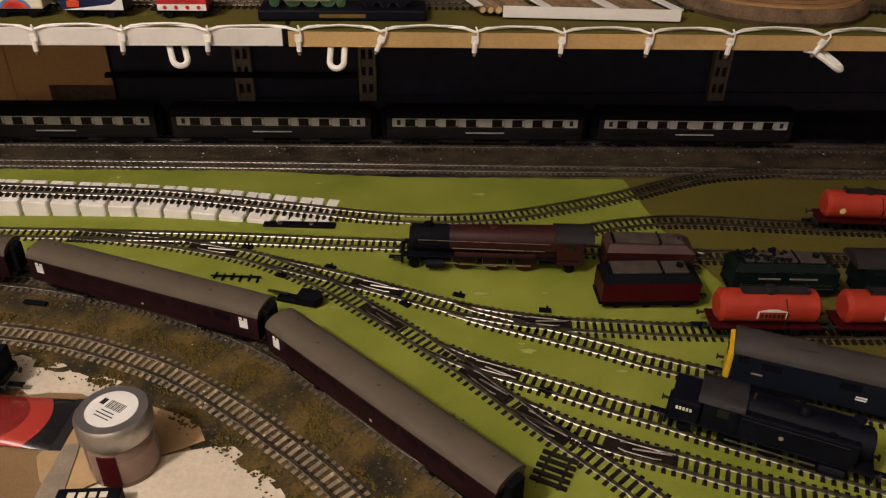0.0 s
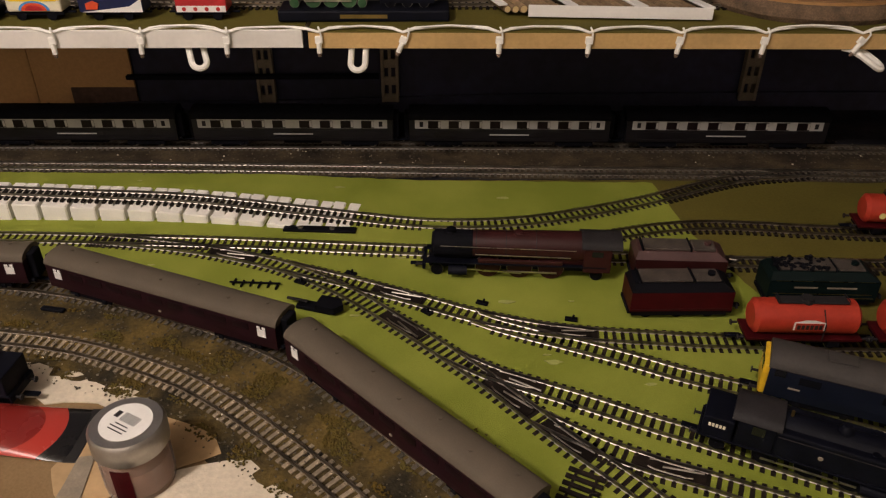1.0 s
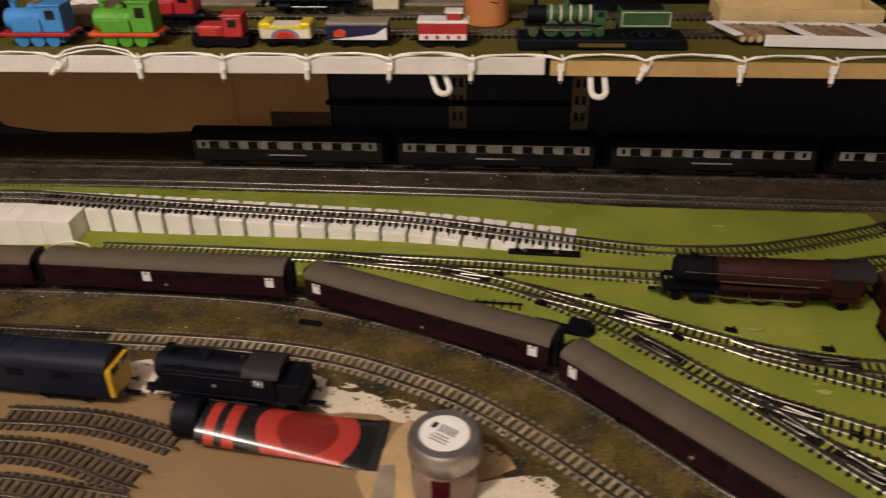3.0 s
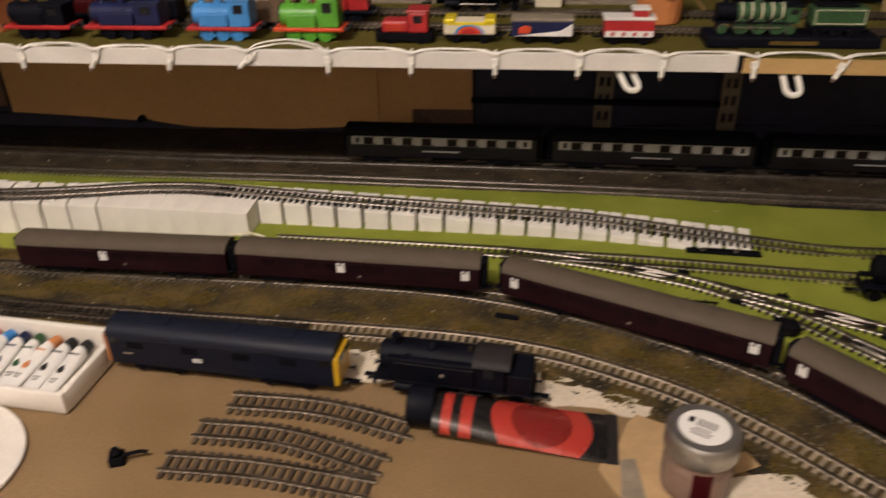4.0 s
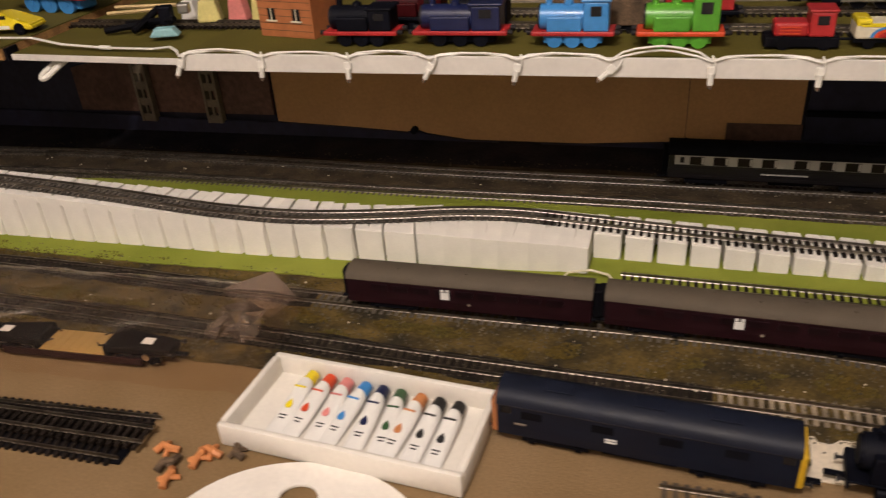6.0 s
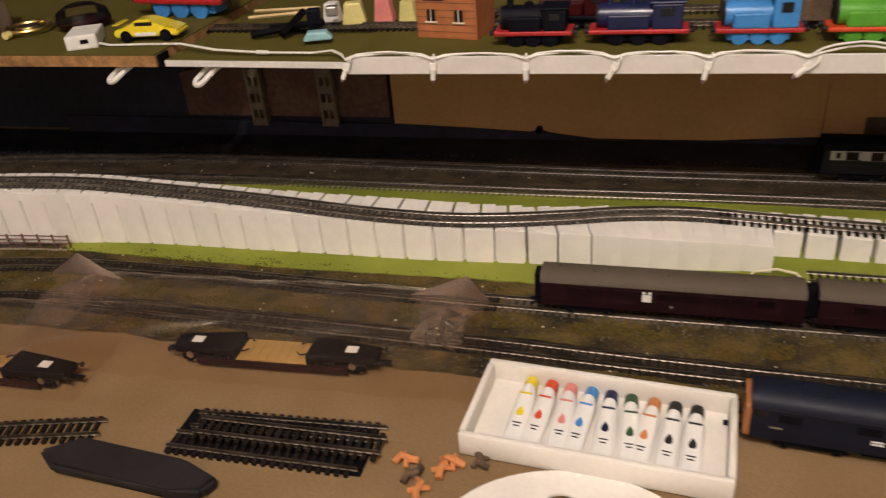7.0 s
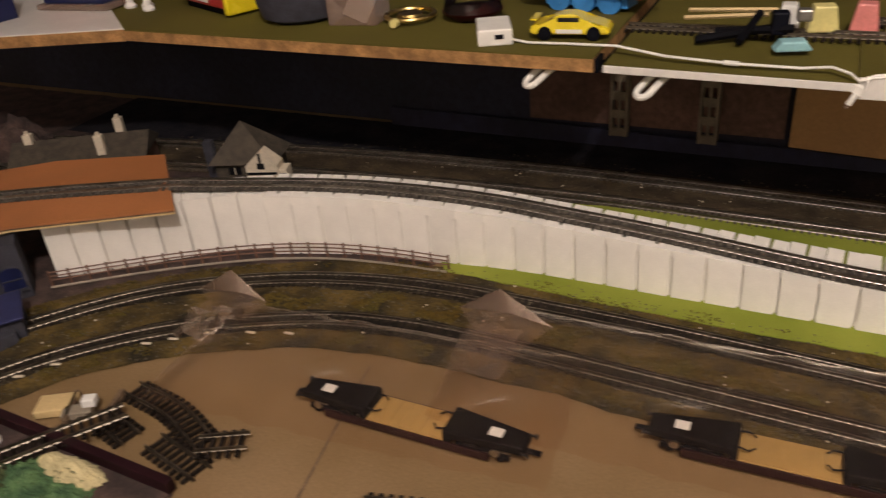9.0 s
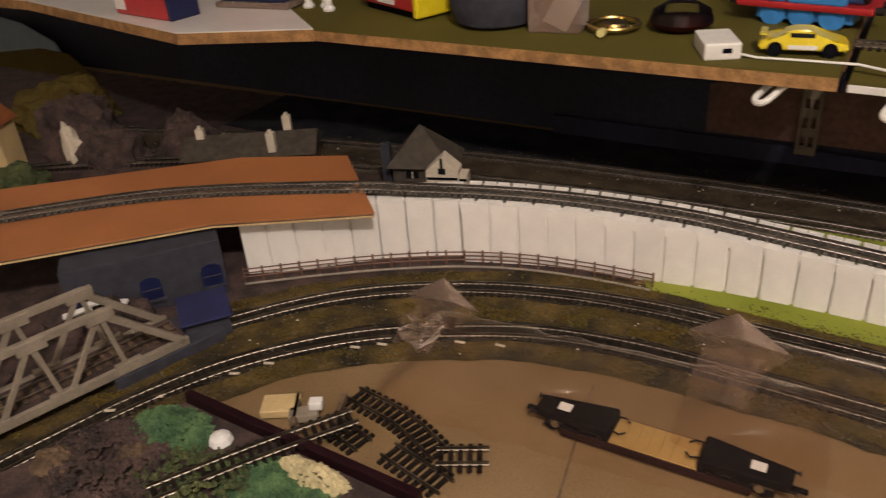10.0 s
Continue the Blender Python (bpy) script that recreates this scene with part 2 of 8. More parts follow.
# ---- mesh helpers ----
def part(name, bm, material, parent=None, label="", smooth=False, m=None):
    me = bpy.data.meshes.new(name)
    bmesh.ops.recalc_face_normals(bm, faces=bm.faces)
    bm.to_mesh(me)
    bm.free()
    me.materials.append(M[material] if isinstance(material, str) else material)
    if smooth:
        me.polygons.foreach_set("use_smooth", [True] * len(me.polygons))
        me.set_sharp_from_angle(angle=radians(38))
    ob = new(name, me)
    if m is not None:
        ob.matrix_basis = m
    if parent is not None:
        ob.parent = parent
    return tagged(ob, label)


def thing(name, m, label, category, group="", kind=""):
    ob = new(name)
    ob.empty_display_size = 0.01
    ob.matrix_basis = m
    return tagged(ob, label, category, group, kind)


def solid(name, bm, material, label, category, m=None, group="", kind="", smooth=False):
    return tagged(part(name, bm, material, None, "", smooth, m), label, category, group, kind)


def box(bm, c, s, bev=0.0, m=None):
    """A box of size s round c with its edges bevelled by bev."""
    r = bmesh.ops.create_cube(bm, size=1.0)
    vs = r["verts"]
    for v in vs:
        v.co = Vector((v.co.x * s[0] + c[0], v.co.y * s[1] + c[1], v.co.z * s[2] + c[2]))
    if bev:
        es = list({e for v in vs for e in v.link_edges})
        vs = list({v for f in bmesh.ops.bevel(bm, geom=es, offset=bev, segments=2, affect="EDGES", profile=0.5)["faces"] for v in f.verts} | {v for v in vs if v.is_valid})
    if m is not None:
        for v in vs:
            v.co = m @ v.co
    return bm


def cyl(bm, a, b, r, n=16, r2=None):
    a, b = Vector(a), Vector(b)
    d = b - a
    q = d.to_track_quat("Z", "Y").to_matrix().to_4x4()
    bmesh.ops.create_cone(bm, cap_ends=True, segments=n, radius1=r, radius2=r if r2 is None else r2, depth=d.length, matrix=Matrix.Translation((a + b) / 2) @ q)
    return bm


def extr(bm, prof, x0, x1, m=None):
    """A closed outline in (y, z), drawn out along x."""
    a = [bm.verts.new((x0, y, z)) for y, z in prof]
    b = [bm.verts.new((x1, y, z)) for y, z in prof]
    n = len(prof)
    bm.faces.new(a)
    bm.faces.new(b[::-1])
    for i in range(n):
        bm.faces.new((a[i], b[i], b[(i + 1) % n], a[(i + 1) % n]))
    if m is not None:
        for v in a + b:
            v.co = m @ v.co
    return bm


def plate(bm, outline, z0, z1, m=None):
    """A flat outline in (x, y) with thickness."""
    a = [bm.verts.new((x, y, z0)) for x, y in outline]
    b = [bm.verts.new((x, y, z1)) for x, y in outline]
    n = len(outline)
    bm.faces.new(a[::-1])
    bm.faces.new(b)
    for i in range(n):
        bm.faces.new((a[i], a[(i + 1) % n], b[(i + 1) % n], b[i]))
    if m is not None:
        for v in a + b:
            v.co = m @ v.co
    return bm


def lathe(bm, prof, n=32, c=(0, 0, 0)):
    rings = []
    for r, z in prof:
        rings.append([bm.verts.new((c[0] + r * math.cos(2 * math.pi * i / n), c[1] + r * math.sin(2 * math.pi * i / n), c[2] + z)) for i in range(n)])
    for a, b in zip(rings, rings[1:]):
        for i in range(n):
            bm.faces.new((a[i], a[(i + 1) % n], b[(i + 1) % n], b[i]))
    bm.faces.new(rings[0][::-1])
    bm.faces.new(rings[-1])
    return bm


def tube(bm, pts, r, n=6):
    pts = [Vector(p) for p in pts]
    rings = []
    for i, p in enumerate(pts):
        d = (pts[min(i + 1, len(pts) - 1)] - pts[max(i - 1, 0)]).normalized()
        u = d.orthogonal().normalized() if abs(d.z) > 0.9 else d.cross(Vector((0, 0, 1))).normalized()
        w = d.cross(u)
        rings.append([bm.verts.new(p + r * (u * math.cos(2 * math.pi * k / n) + w * math.sin(2 * math.pi * k / n))) for k in range(n)])
    for a, b in zip(rings, rings[1:]):
        for k in range(n):
            bm.faces.new((a[k], a[(k + 1) % n], b[(k + 1) % n], b[k]))
    bm.faces.new(rings[0])
    bm.faces.new(rings[-1][::-1])
    return bm


def NB():
    return bmesh.new()


class Run:
    """A smooth line through points (x, y, z), measured along its length."""

    def __init__(self, pts):
        p = [Vector(q if len(q) == 3 else (*q, 0.0)) for q in pts]
        p = [p[0] * 2 - p[1], *p, p[-1] * 2 - p[-2]]
        out = []
        for i in range(1, len(p) - 2):
            for k in range(24):
                u = k / 24
                a, b, c, d = p[i - 1 : i + 3]
                out.append(0.5 * (2 * b + (c - a) * u + (2 * a - 5 * b + 4 * c - d) * u * u + (3 * b - a - 3 * c + d) * u ** 3))
        out.append(p[-2])
        self.p = np.array([tuple(q) for q in out])
        self.s = np.concatenate([[0], np.cumsum(np.linalg.norm(np.diff(self.p, axis=0), axis=1))])
        self.length = float(self.s[-1])

    def at(self, s):
        return Vector([float(np.interp(s, self.s, self.p[:, k])) for k in range(3)])

    def way(self, s):
        d = self.at(min(s + 0.003, self.length)) - self.at(max(s - 0.003, 0))
        return d.normalized()

    def off(self, s, o, up=0.0):
        d = self.way(s)
        return self.at(s) + Vector((-d.y, d.x, 0)).normalized() * o + Vector((0, 0, up))

    def near(self, x, y):
        return float(self.s[int(np.argmin((self.p[:, 0] - x) ** 2 + (self.p[:, 1] - y) ** 2))])

    def stand(self, s, half=0.08, up=0.0):
        """The pose of a vehicle whose bogies are at s - half and s + half."""
        a, b = self.at(max(0, s - half)), self.at(min(self.length, s + half))
        x = (b - a).normalized()
        y = Vector((-x.y, x.x, 0)).normalized()
        z = x.cross(y)
        o = (a + b) / 2 + z * up
        return Matrix(((x.x, y.x, z.x, o.x), (x.y, y.y, z.y, o.y), (x.z, y.z, z.z, o.z), (0, 0, 0, 1)))


def band_mat(name, stops, rough):
    """Printed bands along the local x axis, with a round emblem."""
    m = mat(name, (0.012, 0.011, 0.011), rough, var=0.1, scale=40, bump=0.02, coat=0.5)
    t = m.node_tree
    b = t.nodes["Principled BSDF"]
    tc, sep = t.nodes.new("ShaderNodeTexCoord"), t.nodes.new("ShaderNodeSeparateXYZ")
    t.links.new(tc.outputs["Object"], sep.inputs[0])
    mr = t.nodes.new("ShaderNodeMapRange")
    mr.inputs["From Min"].default_value, mr.inputs["From Max"].default_value = -0.065, 0.085
    t.links.new(sep.outputs["X"], mr.inputs["Value"])
    cr = t.nodes.new("ShaderNodeValToRGB")
    cr.color_ramp.interpolation = "CONSTANT"
    cr.color_ramp.elements[0].color = (*stops[0][1], 1)
    cr.color_ramp.elements[1].position, cr.color_ramp.elements[1].color = stops[1][0], (*stops[1][1], 1)
    for pos, c in stops[2:]:
        cr.color_ramp.elements.new(pos).color = (*c, 1)
    t.links.new(mr.outputs["Result"], cr.inputs["Fac"])
    dist = t.nodes.new("ShaderNodeVectorMath")
    dist.operation = "DISTANCE"
    flat = t.nodes.new("ShaderNodeCombineXYZ")
    t.links.new(sep.outputs["X"], flat.inputs["X"])
    t.links.new(sep.outputs["Y"], flat.inputs["Y"])
    dist.inputs[1].default_value = (0.026, 0.0, 0.0)
    t.links.new(flat.outputs[0], dist.inputs[0])
    er = t.nodes.new("ShaderNodeValToRGB")
    er.color_ramp.interpolation = "CONSTANT"
    er.color_ramp.elements[0].color = (1, 1, 1, 1)
    er.color_ramp.elements[1].position, er.color_ramp.elements[1].color = 0.50, (0, 0, 0, 1)
    mr2 = t.nodes.new("ShaderNodeMapRange")
    mr2.inputs["From Max"].default_value = 0.05
    t.links.new(dist.outputs["Value"], mr2.inputs["Value"])
    t.links.new(mr2.outputs["Result"], er.inputs["Fac"])
    ring = t.nodes.new("ShaderNodeMath")
    ring.operation = "LESS_THAN"
    ring.inputs[1].default_value = 0.0415
    t.links.new(dist.outputs["Value"], ring.inputs[0])
    field = t.nodes.new("ShaderNodeMix")
    field.data_type = "RGBA"
    field.inputs["B"].default_value = (*R_, 1)
    t.links.new(ring.outputs[0], field.inputs["Factor"])
    t.links.new(cr.outputs["Color"], field.inputs["A"])
    mix = t.nodes.new("ShaderNodeMix")
    mix.data_type = "RGBA"
    mix.inputs["B"].default_value = (0.20, 0.018, 0.014, 1)
    t.links.new(er.outputs["Color"], mix.inputs["Factor"])
    t.links.new(field.outputs["Result"], mix.inputs["A"])
    t.links.new(mix.outputs["Result"], b.inputs["Base Color"])
    return m


K_, R_ = (0.012, 0.011, 0.011), (0.40, 0.040, 0.028)
M["tube_print"] = band_mat("red_and_black_tube_print", [(0, K_), (0.065, R_), (0.12, K_), (0.167, R_), (0.233, K_), (0.26, K_)], 0.25)
M["pinkish"] = mat("pale_pink_powder", (0.55, 0.40, 0.36), 0.9, var=0.1, scale=60, bump=0.2)


# ---- the room ----
def slab(name, x0, x1, y0, y1, z0, z1, material, label, category, bev=0.0):
    return solid(name, box(NB(), ((x0 + x1) / 2, (y0 + y1) / 2, (z0 + z1) / 2), (x1 - x0, y1 - y0, z1 - z0), bev), material, label, category, kind="structure")


# Floor, ceiling and side walls are unseen; they close the room and bounce light.
slab("floor", -3.8, 2.6, -2.6, 1.35, -0.96, -0.9, "tan", "brown carpeted room floor under the layout", "floor")
slab("ceiling", -3.8, 2.6, -2.6, 1.35, 1.62, 1.7, "wall_room", "plain cream painted ceiling", "ceiling")
slab("wall_north", -3.8, 2.6, 1.12, 1.35, -0.9, 1.62, "wall_dark", "dark wall behind the railway boards, bluish shade in its colour", "wall")
# Unseen wall, set close and pale to bounce light under the shelf.
slab("wall_south", -3.8, 2.6, -1.5, -1.3, -0.9, 1.62, "wall_room", "unseen cream wall behind the camera, set close to bounce light", "wall")
slab("wall_west", -3.8, -3.6, -1.3, 1.12, -0.9, 1.62, "wall_room", "plain cream side wall", "wall")
slab("wall_east", 2.4, 2.6, -1.3, 1.12, -0.9, 1.62, "wall_room", "plain cream side wall", "wall")

lamp = thing("ceiling_lamp", pose(-0.80, -0.42, 1.62), "bare warm bulb on a short ceiling cord", "lamp")
part("cord", cyl(NB(), (0, 0, 0), (0, 0, -0.07), 0.004, 8), "white", lamp)
part("bulb_holder", cyl(NB(), (0, 0, -0.07), (0, 0, -0.115), 0.018, 16), "white", lamp)

# ---- the baseboard and its coverings ----
board = thing("baseboard", pose(0, 0, 0), "large railway baseboard of bare brown fibreboard", "baseboard", kind="structure")
part("board_top", box(NB(), (-0.7, 0.62, -0.009), (5.2, 1.0, 0.018), 0.002), "tan", board)
for bx in (-3.1, -1.9, -0.7, 0.5, 1.7):
    part("leg", box(NB(), (bx, 0.2, -0.46), (0.05, 0.05, 0.884), 0.003), "timber", board)
    part("leg", box(NB(), (bx, 1.05, -0.46), (0.05, 0.05, 0.884), 0.003), "timber", board)


def sheet(name, outline, z, thick, material, label, category, wob=0.0, seed=1):
    """A thin covering with a slightly ragged outline."""
    rnd = random.Random(seed)
    pts = []
    for i, a in enumerate(outline):
        b = outline[(i + 1) % len(outline)]
        n = max(1, int(math.dist(a, b) / 0.012))
        for k in range(n):
            pts.append((a[0] + (b[0] - a[0]) * k / n + rnd.uniform(-wob, wob), a[1] + (b[1] - a[1]) * k / n + rnd.uniform(-wob, wob)))
    return solid(name, plate(NB(), pts, z, z + thick), material, label, category, kind="structure")


sheet("olive_ground", [(0.16, 0.16), (1.6, 0.16), (1.6, 1.1), (-0.2, 1.1), (-0.2, 0.86), (0.2, 0.7)], 0.0002, 0.0006, "olive", "olive green painted board at the yard end", "ground")
sheet("grass_mat", [(-1.48, 0.722), (-1.3, 0.714), (-1.18, 0.711), (-0.93, 0.712), (-0.6, 0.703), (-0.42, 0.695), (-0.3, 0.655), (-0.2, 0.60), (-0.1, 0.545), (-0.02, 0.475),
      (0.05, 0.41), (0.12, 0.33), (0.2, 0.24), (0.44, 0.24), (0.41, 0.4), (0.352, 0.58), (0.301, 0.755), (0.29, 0.868), (0.0, 0.877), (-0.2, 0.897), (-0.5, 0.905), (-0.97, 0.922),
      (-1.31, 0.919), (-1.5, 0.905), (-1.57, 0.84)], 0.001, 0.0015, "grass", "bright yellow-green grass mat over the yard", "grass mat", 0.0012, 4)
sheet("plaster_patch", [(-0.52, 0.555), (-0.40, 0.552), (-0.33, 0.532), (-0.215, 0.493), (-0.23, 0.478), (-0.33, 0.492), (-0.41, 0.50), (-0.50, 0.51)], 0.0002, 0.0012, "plaster", "rough white plaster patch on the board", "plaster", 0.004, 5)
sheet("plaster_patch", [(-0.21, 0.40), (-0.165, 0.415), (-0.128, 0.422), (-0.092, 0.385), (-0.05, 0.33), (-0.03, 0.26), (-0.20, 0.24), (-0.30, 0.3)], 0.0002, 0.0012, "plaster", "rough white plaster patch beside the curve", "plaster", 0.004, 6)

sheet("scenic_ground", [(-3.3, 0.13), (-1.90, 0.13), (-1.86, 0.30), (-1.80, 0.42), (-1.70, 0.52), (-1.6, 0.565), (-1.50, 0.60), (-1.50, 0.74), (-1.45, 0.92), (-1.3, 1.1), (-3.3, 1.1)], 0.0001, 0.0004, "rock", "dark earthy scenic ground at the layout corner", "ground", 0.003, 17)
sheet("rear_ground", [(-2.3, 0.94), (-1.75, 0.93), (-1.45, 0.90), (1.6, 0.86), (1.6, 1.105), (-2.3, 1.105)], 0.0009, 0.0006, "rear_shade", "ground strip along the back wall, shelf shade in its colour", "ground", 0.001, 18)

sheet("board_seam", [(-1.4795, 0.552), (-1.4775, 0.552), (-1.4585, 0.437), (-1.449, 0.385), (-1.43, 0.14), (-1.432, 0.14), (-1.451, 0.385), (-1.4605, 0.437)], 0.0001, 0.0002, "bark", "thin dark seam across the bare board", "board seam", 0.0004, 23)

# ---- track lines ----
T1 = Run([(-1.93, 0.05), (-1.908, 0.16), (-1.888, 0.239), (-1.872, 0.287), (-1.856, 0.334), (-1.835, 0.381), (-1.808, 0.427), (-1.773, 0.470), (-1.731, 0.510), (-1.688, 0.541), (-1.64, 0.566), (-1.565, 0.598), (-1.49, 0.613), (-1.4, 0.617),
          (-1.2, 0.610), (-0.966, 0.601), (-0.78, 0.590), (-0.614, 0.583), (-0.465, 0.577), (-0.38, 0.570), (-0.311, 0.556), (-0.254, 0.535), (-0.196, 0.507), (-0.141, 0.468), (-0.089, 0.423), (-0.045, 0.38), (0.0, 0.32), (0.05, 0.22)])
T2 = Run([(-1.884, 0.452), (-1.855, 0.491), (-1.815, 0.540), (-1.768, 0.584), (-1.71, 0.621), (-1.64, 0.653), (-1.56, 0.676), (-1.48, 0.687), (-1.4, 0.689), (-1.23, 0.686),
          (-1.0, 0.674), (-0.8, 0.668), (-0.6, 0.666), (-0.46, 0.660), (-0.37, 0.648), (-0.28, 0.622), (-0.2, 0.588), (-0.14, 0.556), (-0.085, 0.515), (-0.035, 0.465), (0.011, 0.418), (0.037, 0.394), (0.09, 0.325), (0.145, 0.23), (0.18, 0.13), (0.20, 0.03)])
B1 = Run([(-2.6, 0.82), (-2.2, 0.915), (-1.8, 0.975), (-1.5, 0.996), (-1.35, 0.999), (-1.16, 0.996), (-0.99, 0.991), (-0.8, 0.987), (-0.6, 0.986), (-0.3, 0.982), (0.0, 0.976), (0.4, 0.966), (0.9, 0.95), (1.5, 0.93)])
B2 = Run([(-2.55, 0.745), (-2.15, 0.842), (-1.7, 0.909), (-1.4, 0.930), (-1.2, 0.928), (-1.05, 0.926), (-0.9, 0.924), (-0.65, 0.925), (-0.38, 0.918), (-0.16, 0.911), (0.15, 0.899), (0.38, 0.892), (0.52, 0.886), (0.9, 0.87), (1.5, 0.85)])
INC = Run([(0.50, 0.889, 0.0), (0.391, 0.871, 0.0), (0.276, 0.822, 0.0), (0.201, 0.795, 0.0), (0.13, 0.775, 0.0), (0.063, 0.768, 0.0), (-0.002, 0.771, 0.0), (-0.068, 0.781, 0.002), (-0.135, 0.790, 0.006), (-0.269, 0.806, 0.014),
           (-0.4, 0.808, 0.020), (-0.565, 0.8065, 0.029), (-0.665, 0.8105, 0.033), (-0.745, 0.811, 0.037), (-0.812, 0.802, 0.039), (-0.872, 0.785, 0.041), (-0.94, 0.768, 0.0435), (-1.0, 0.760, 0.045), (-1.06, 0.759, 0.047), (-1.12, 0.762, 0.049), (-1.25, 0.770, 0.056), (-1.36, 0.772, 0.062),
           (-1.46, 0.770, 0.068), (-1.57, 0.757, 0.072), (-1.66, 0.735, 0.075), (-1.76, 0.703, 0.077), (-1.83, 0.676, 0.079), (-2.02, 0.580, 0.080), (-2.165, 0.456, 0.080), (-2.28, 0.33, 0.080)])
S1 = Run([(-0.63, 0.752), (-0.44, 0.745), (-0.314, 0.738), (-0.19, 0.730), (-0.002, 0.713), (0.313, 0.689), (0.362, 0.684), (0.9, 0.655)])
LAD = Run([(-0.36, 0.741), (-0.314, 0.734), (-0.249, 0.721), (-0.184, 0.701), (-0.139, 0.682), (-0.089, 0.650), (-0.058, 0.625), (-0.029, 0.597), (-0.001, 0.570), (0.025, 0.543), (0.05, 0.517), (0.073, 0.491), (0.095, 0.464), (0.115, 0.440), (0.135, 0.418), (0.171, 0.379), (0.23, 0.31)])
BR1 = Run([(-0.139, 0.684), (-0.1, 0.667), (-0.06, 0.650), (-0.001, 0.623), (0.054, 0.597), (0.108, 0.578), (0.161, 0.567), (0.214, 0.561), (0.283, 0.555), (0.5, 0.546), (0.95, 0.53)])
BR1B = Run([(0.054, 0.595), (0.08, 0.580), (0.132, 0.557), (0.182, 0.535), (0.228, 0.512), (0.287, 0.487), (0.4, 0.44), (0.7, 0.31)])
BR2 = Run([(0.025, 0.543), (0.065, 0.515), (0.099, 0.498), (0.145, 0.476), (0.188, 0.454), (0.218, 0.440), (0.27, 0.414), (0.338, 0.381), (0.5, 0.305)])
BR3 = Run([(0.095, 0.464), (0.137, 0.434), (0.178, 0.411), (0.218, 0.394), (0.256, 0.377), (0.295, 0.362), (0.45, 0.305)])
FR = Run([(0.06, 0.708), (0.12, 0.714), (0.17, 0.727), (0.231, 0.746), (0.281, 0.757), (0.329, 0.761), (0.394, 0.756), (0.477, 0.746), (0.95, 0.70)])


# ---- ballast ----
M["lemon_dull"] = mat("dried_glue", (0.30, 0.31, 0.09), 0.5, var=0.2, scale=60, bump=0.1)
def strip(name, run, o0, o1, material, label, z=0.0008, s0=0.0, s1=None, amp=0.0015, cols=14):
    s1 = run.length if s1 is None else s1
    bm, rows = NB(), []
    n = int((s1 - s0) / 0.012)
    rnd = random.Random(3)
    for i in range(n + 1):
        s, row = s0 + (s1 - s0) * i / n, []
        for k in range(cols + 1):
            o = o0 + (o1 - o0) * k / cols
            if k in (0, cols):
                o += 0.006 * noise.noise((s * 14, k, 5.0)) + rnd.uniform(-0.0012, 0.0012)
            q = run.off(s, o)
            h = 0.0 if k in (0, cols) else amp * (1 + noise.noise((q.x * 60, q.y * 60, 1.0)) * 1.2)
            row.append(bm.verts.new((q.x, q.y, z + max(0.0002, h))))
        rows.append(row)
    for a, b in zip(rows, rows[1:]):
        for k in range(cols):
            bm.faces.new((a[k], a[k + 1], b[k + 1], b[k]))
    return solid(name, bm, material, label, "ballast", kind="stuff", smooth=True)


strip("ballast", T1, -0.046, 0.116, "ballast", "brown ballast with ochre flock under the main lines", z=0.0006, amp=0.0008)
strip("ballast", B2, -0.018, 0.092, "ballast_dark", "dark brown ballast under the rear lines", z=0.0013, amp=0.0005)


for bed_run, sa, sb_ in ((T1, 0.0, T1.near(-0.545, 0.58)), (T2, 0.0, T2.near(-0.93, 0.67))):
    strip("track_bed", bed_run, -0.0165, 0.0165, "dark_bed", "dark ballast filled level with the sleepers", z=0.0014, s0=sa, s1=sb_, amp=0.0008, cols=8)

strip("track_bed", T1, -0.0150, 0.0150, "dark_bed", "dark ballast between the grey sleepers", z=0.0008, s0=T1.near(-0.545, 0.58), amp=0.0004, cols=8)


def grains(name, run, o0, o1, count, size, material, label, seed, lumpy=0.0):
    """Loose grains scattered over a strip; lumpy: how far they gather in patches."""
    rnd = random.Random(seed)
    v, f = [], []
    tries = 0
    while len(f) < count * 8 and tries < count * 12:
        tries += 1
        s, o = rnd.uniform(0, run.length), rnd.uniform(o0, o1)
        q = run.off(s, o)
        if lumpy and noise.noise((q.x * 26, q.y * 40, seed)) < lumpy * 0.25:
            continue
        r = size * rnd.uniform(0.5, 1.5)
        b, a = len(v), rnd.uniform(0, 6.28)
        z = 0.0018 + r * 0.3
        for k in range(4):
            v.append((q.x + r * math.cos(a + k * 1.571) * rnd.uniform(0.7, 1.2), q.y + r * math.sin(a + k * 1.571) * rnd.uniform(0.7, 1.2), z + rnd.uniform(-0.2, 0.2) * r))
        v += [(q.x, q.y, z + r * 0.8), (q.x, q.y, z - r * 0.8)]
        for k in range(4):
            f += [(b + k, b + (k + 1) % 4, b + 4), (b + (k + 1) % 4, b + k, b + 5)]
    me = bpy.data.meshes.new(name)
    me.from_pydata(v, [], f)
    me.materials.append(M[material])
    return tagged(new(name, me), label, "ballast", kind="stuff")


grains("ballast_grains", T1, -0.045, 0.118, 9000, 0.0011, "grain", "loose grey-brown ballast chippings along the main lines", 11)
grains("ballast_grains", B2, -0.02, 0.11, 5000, 0.0011, "grain", "loose dark chippings along the rear lines", 12)
grains("flock_scatter", T1, 0.018, 0.052, 9000, 0.0013, "flock", "ochre and olive flock tufts between the main lines", 13, 0.6)
grains("flock_scatter", T1, -0.038, -0.016, 3200, 0.0012, "flock", "olive flock tufts along the board edge", 14, 0.6)
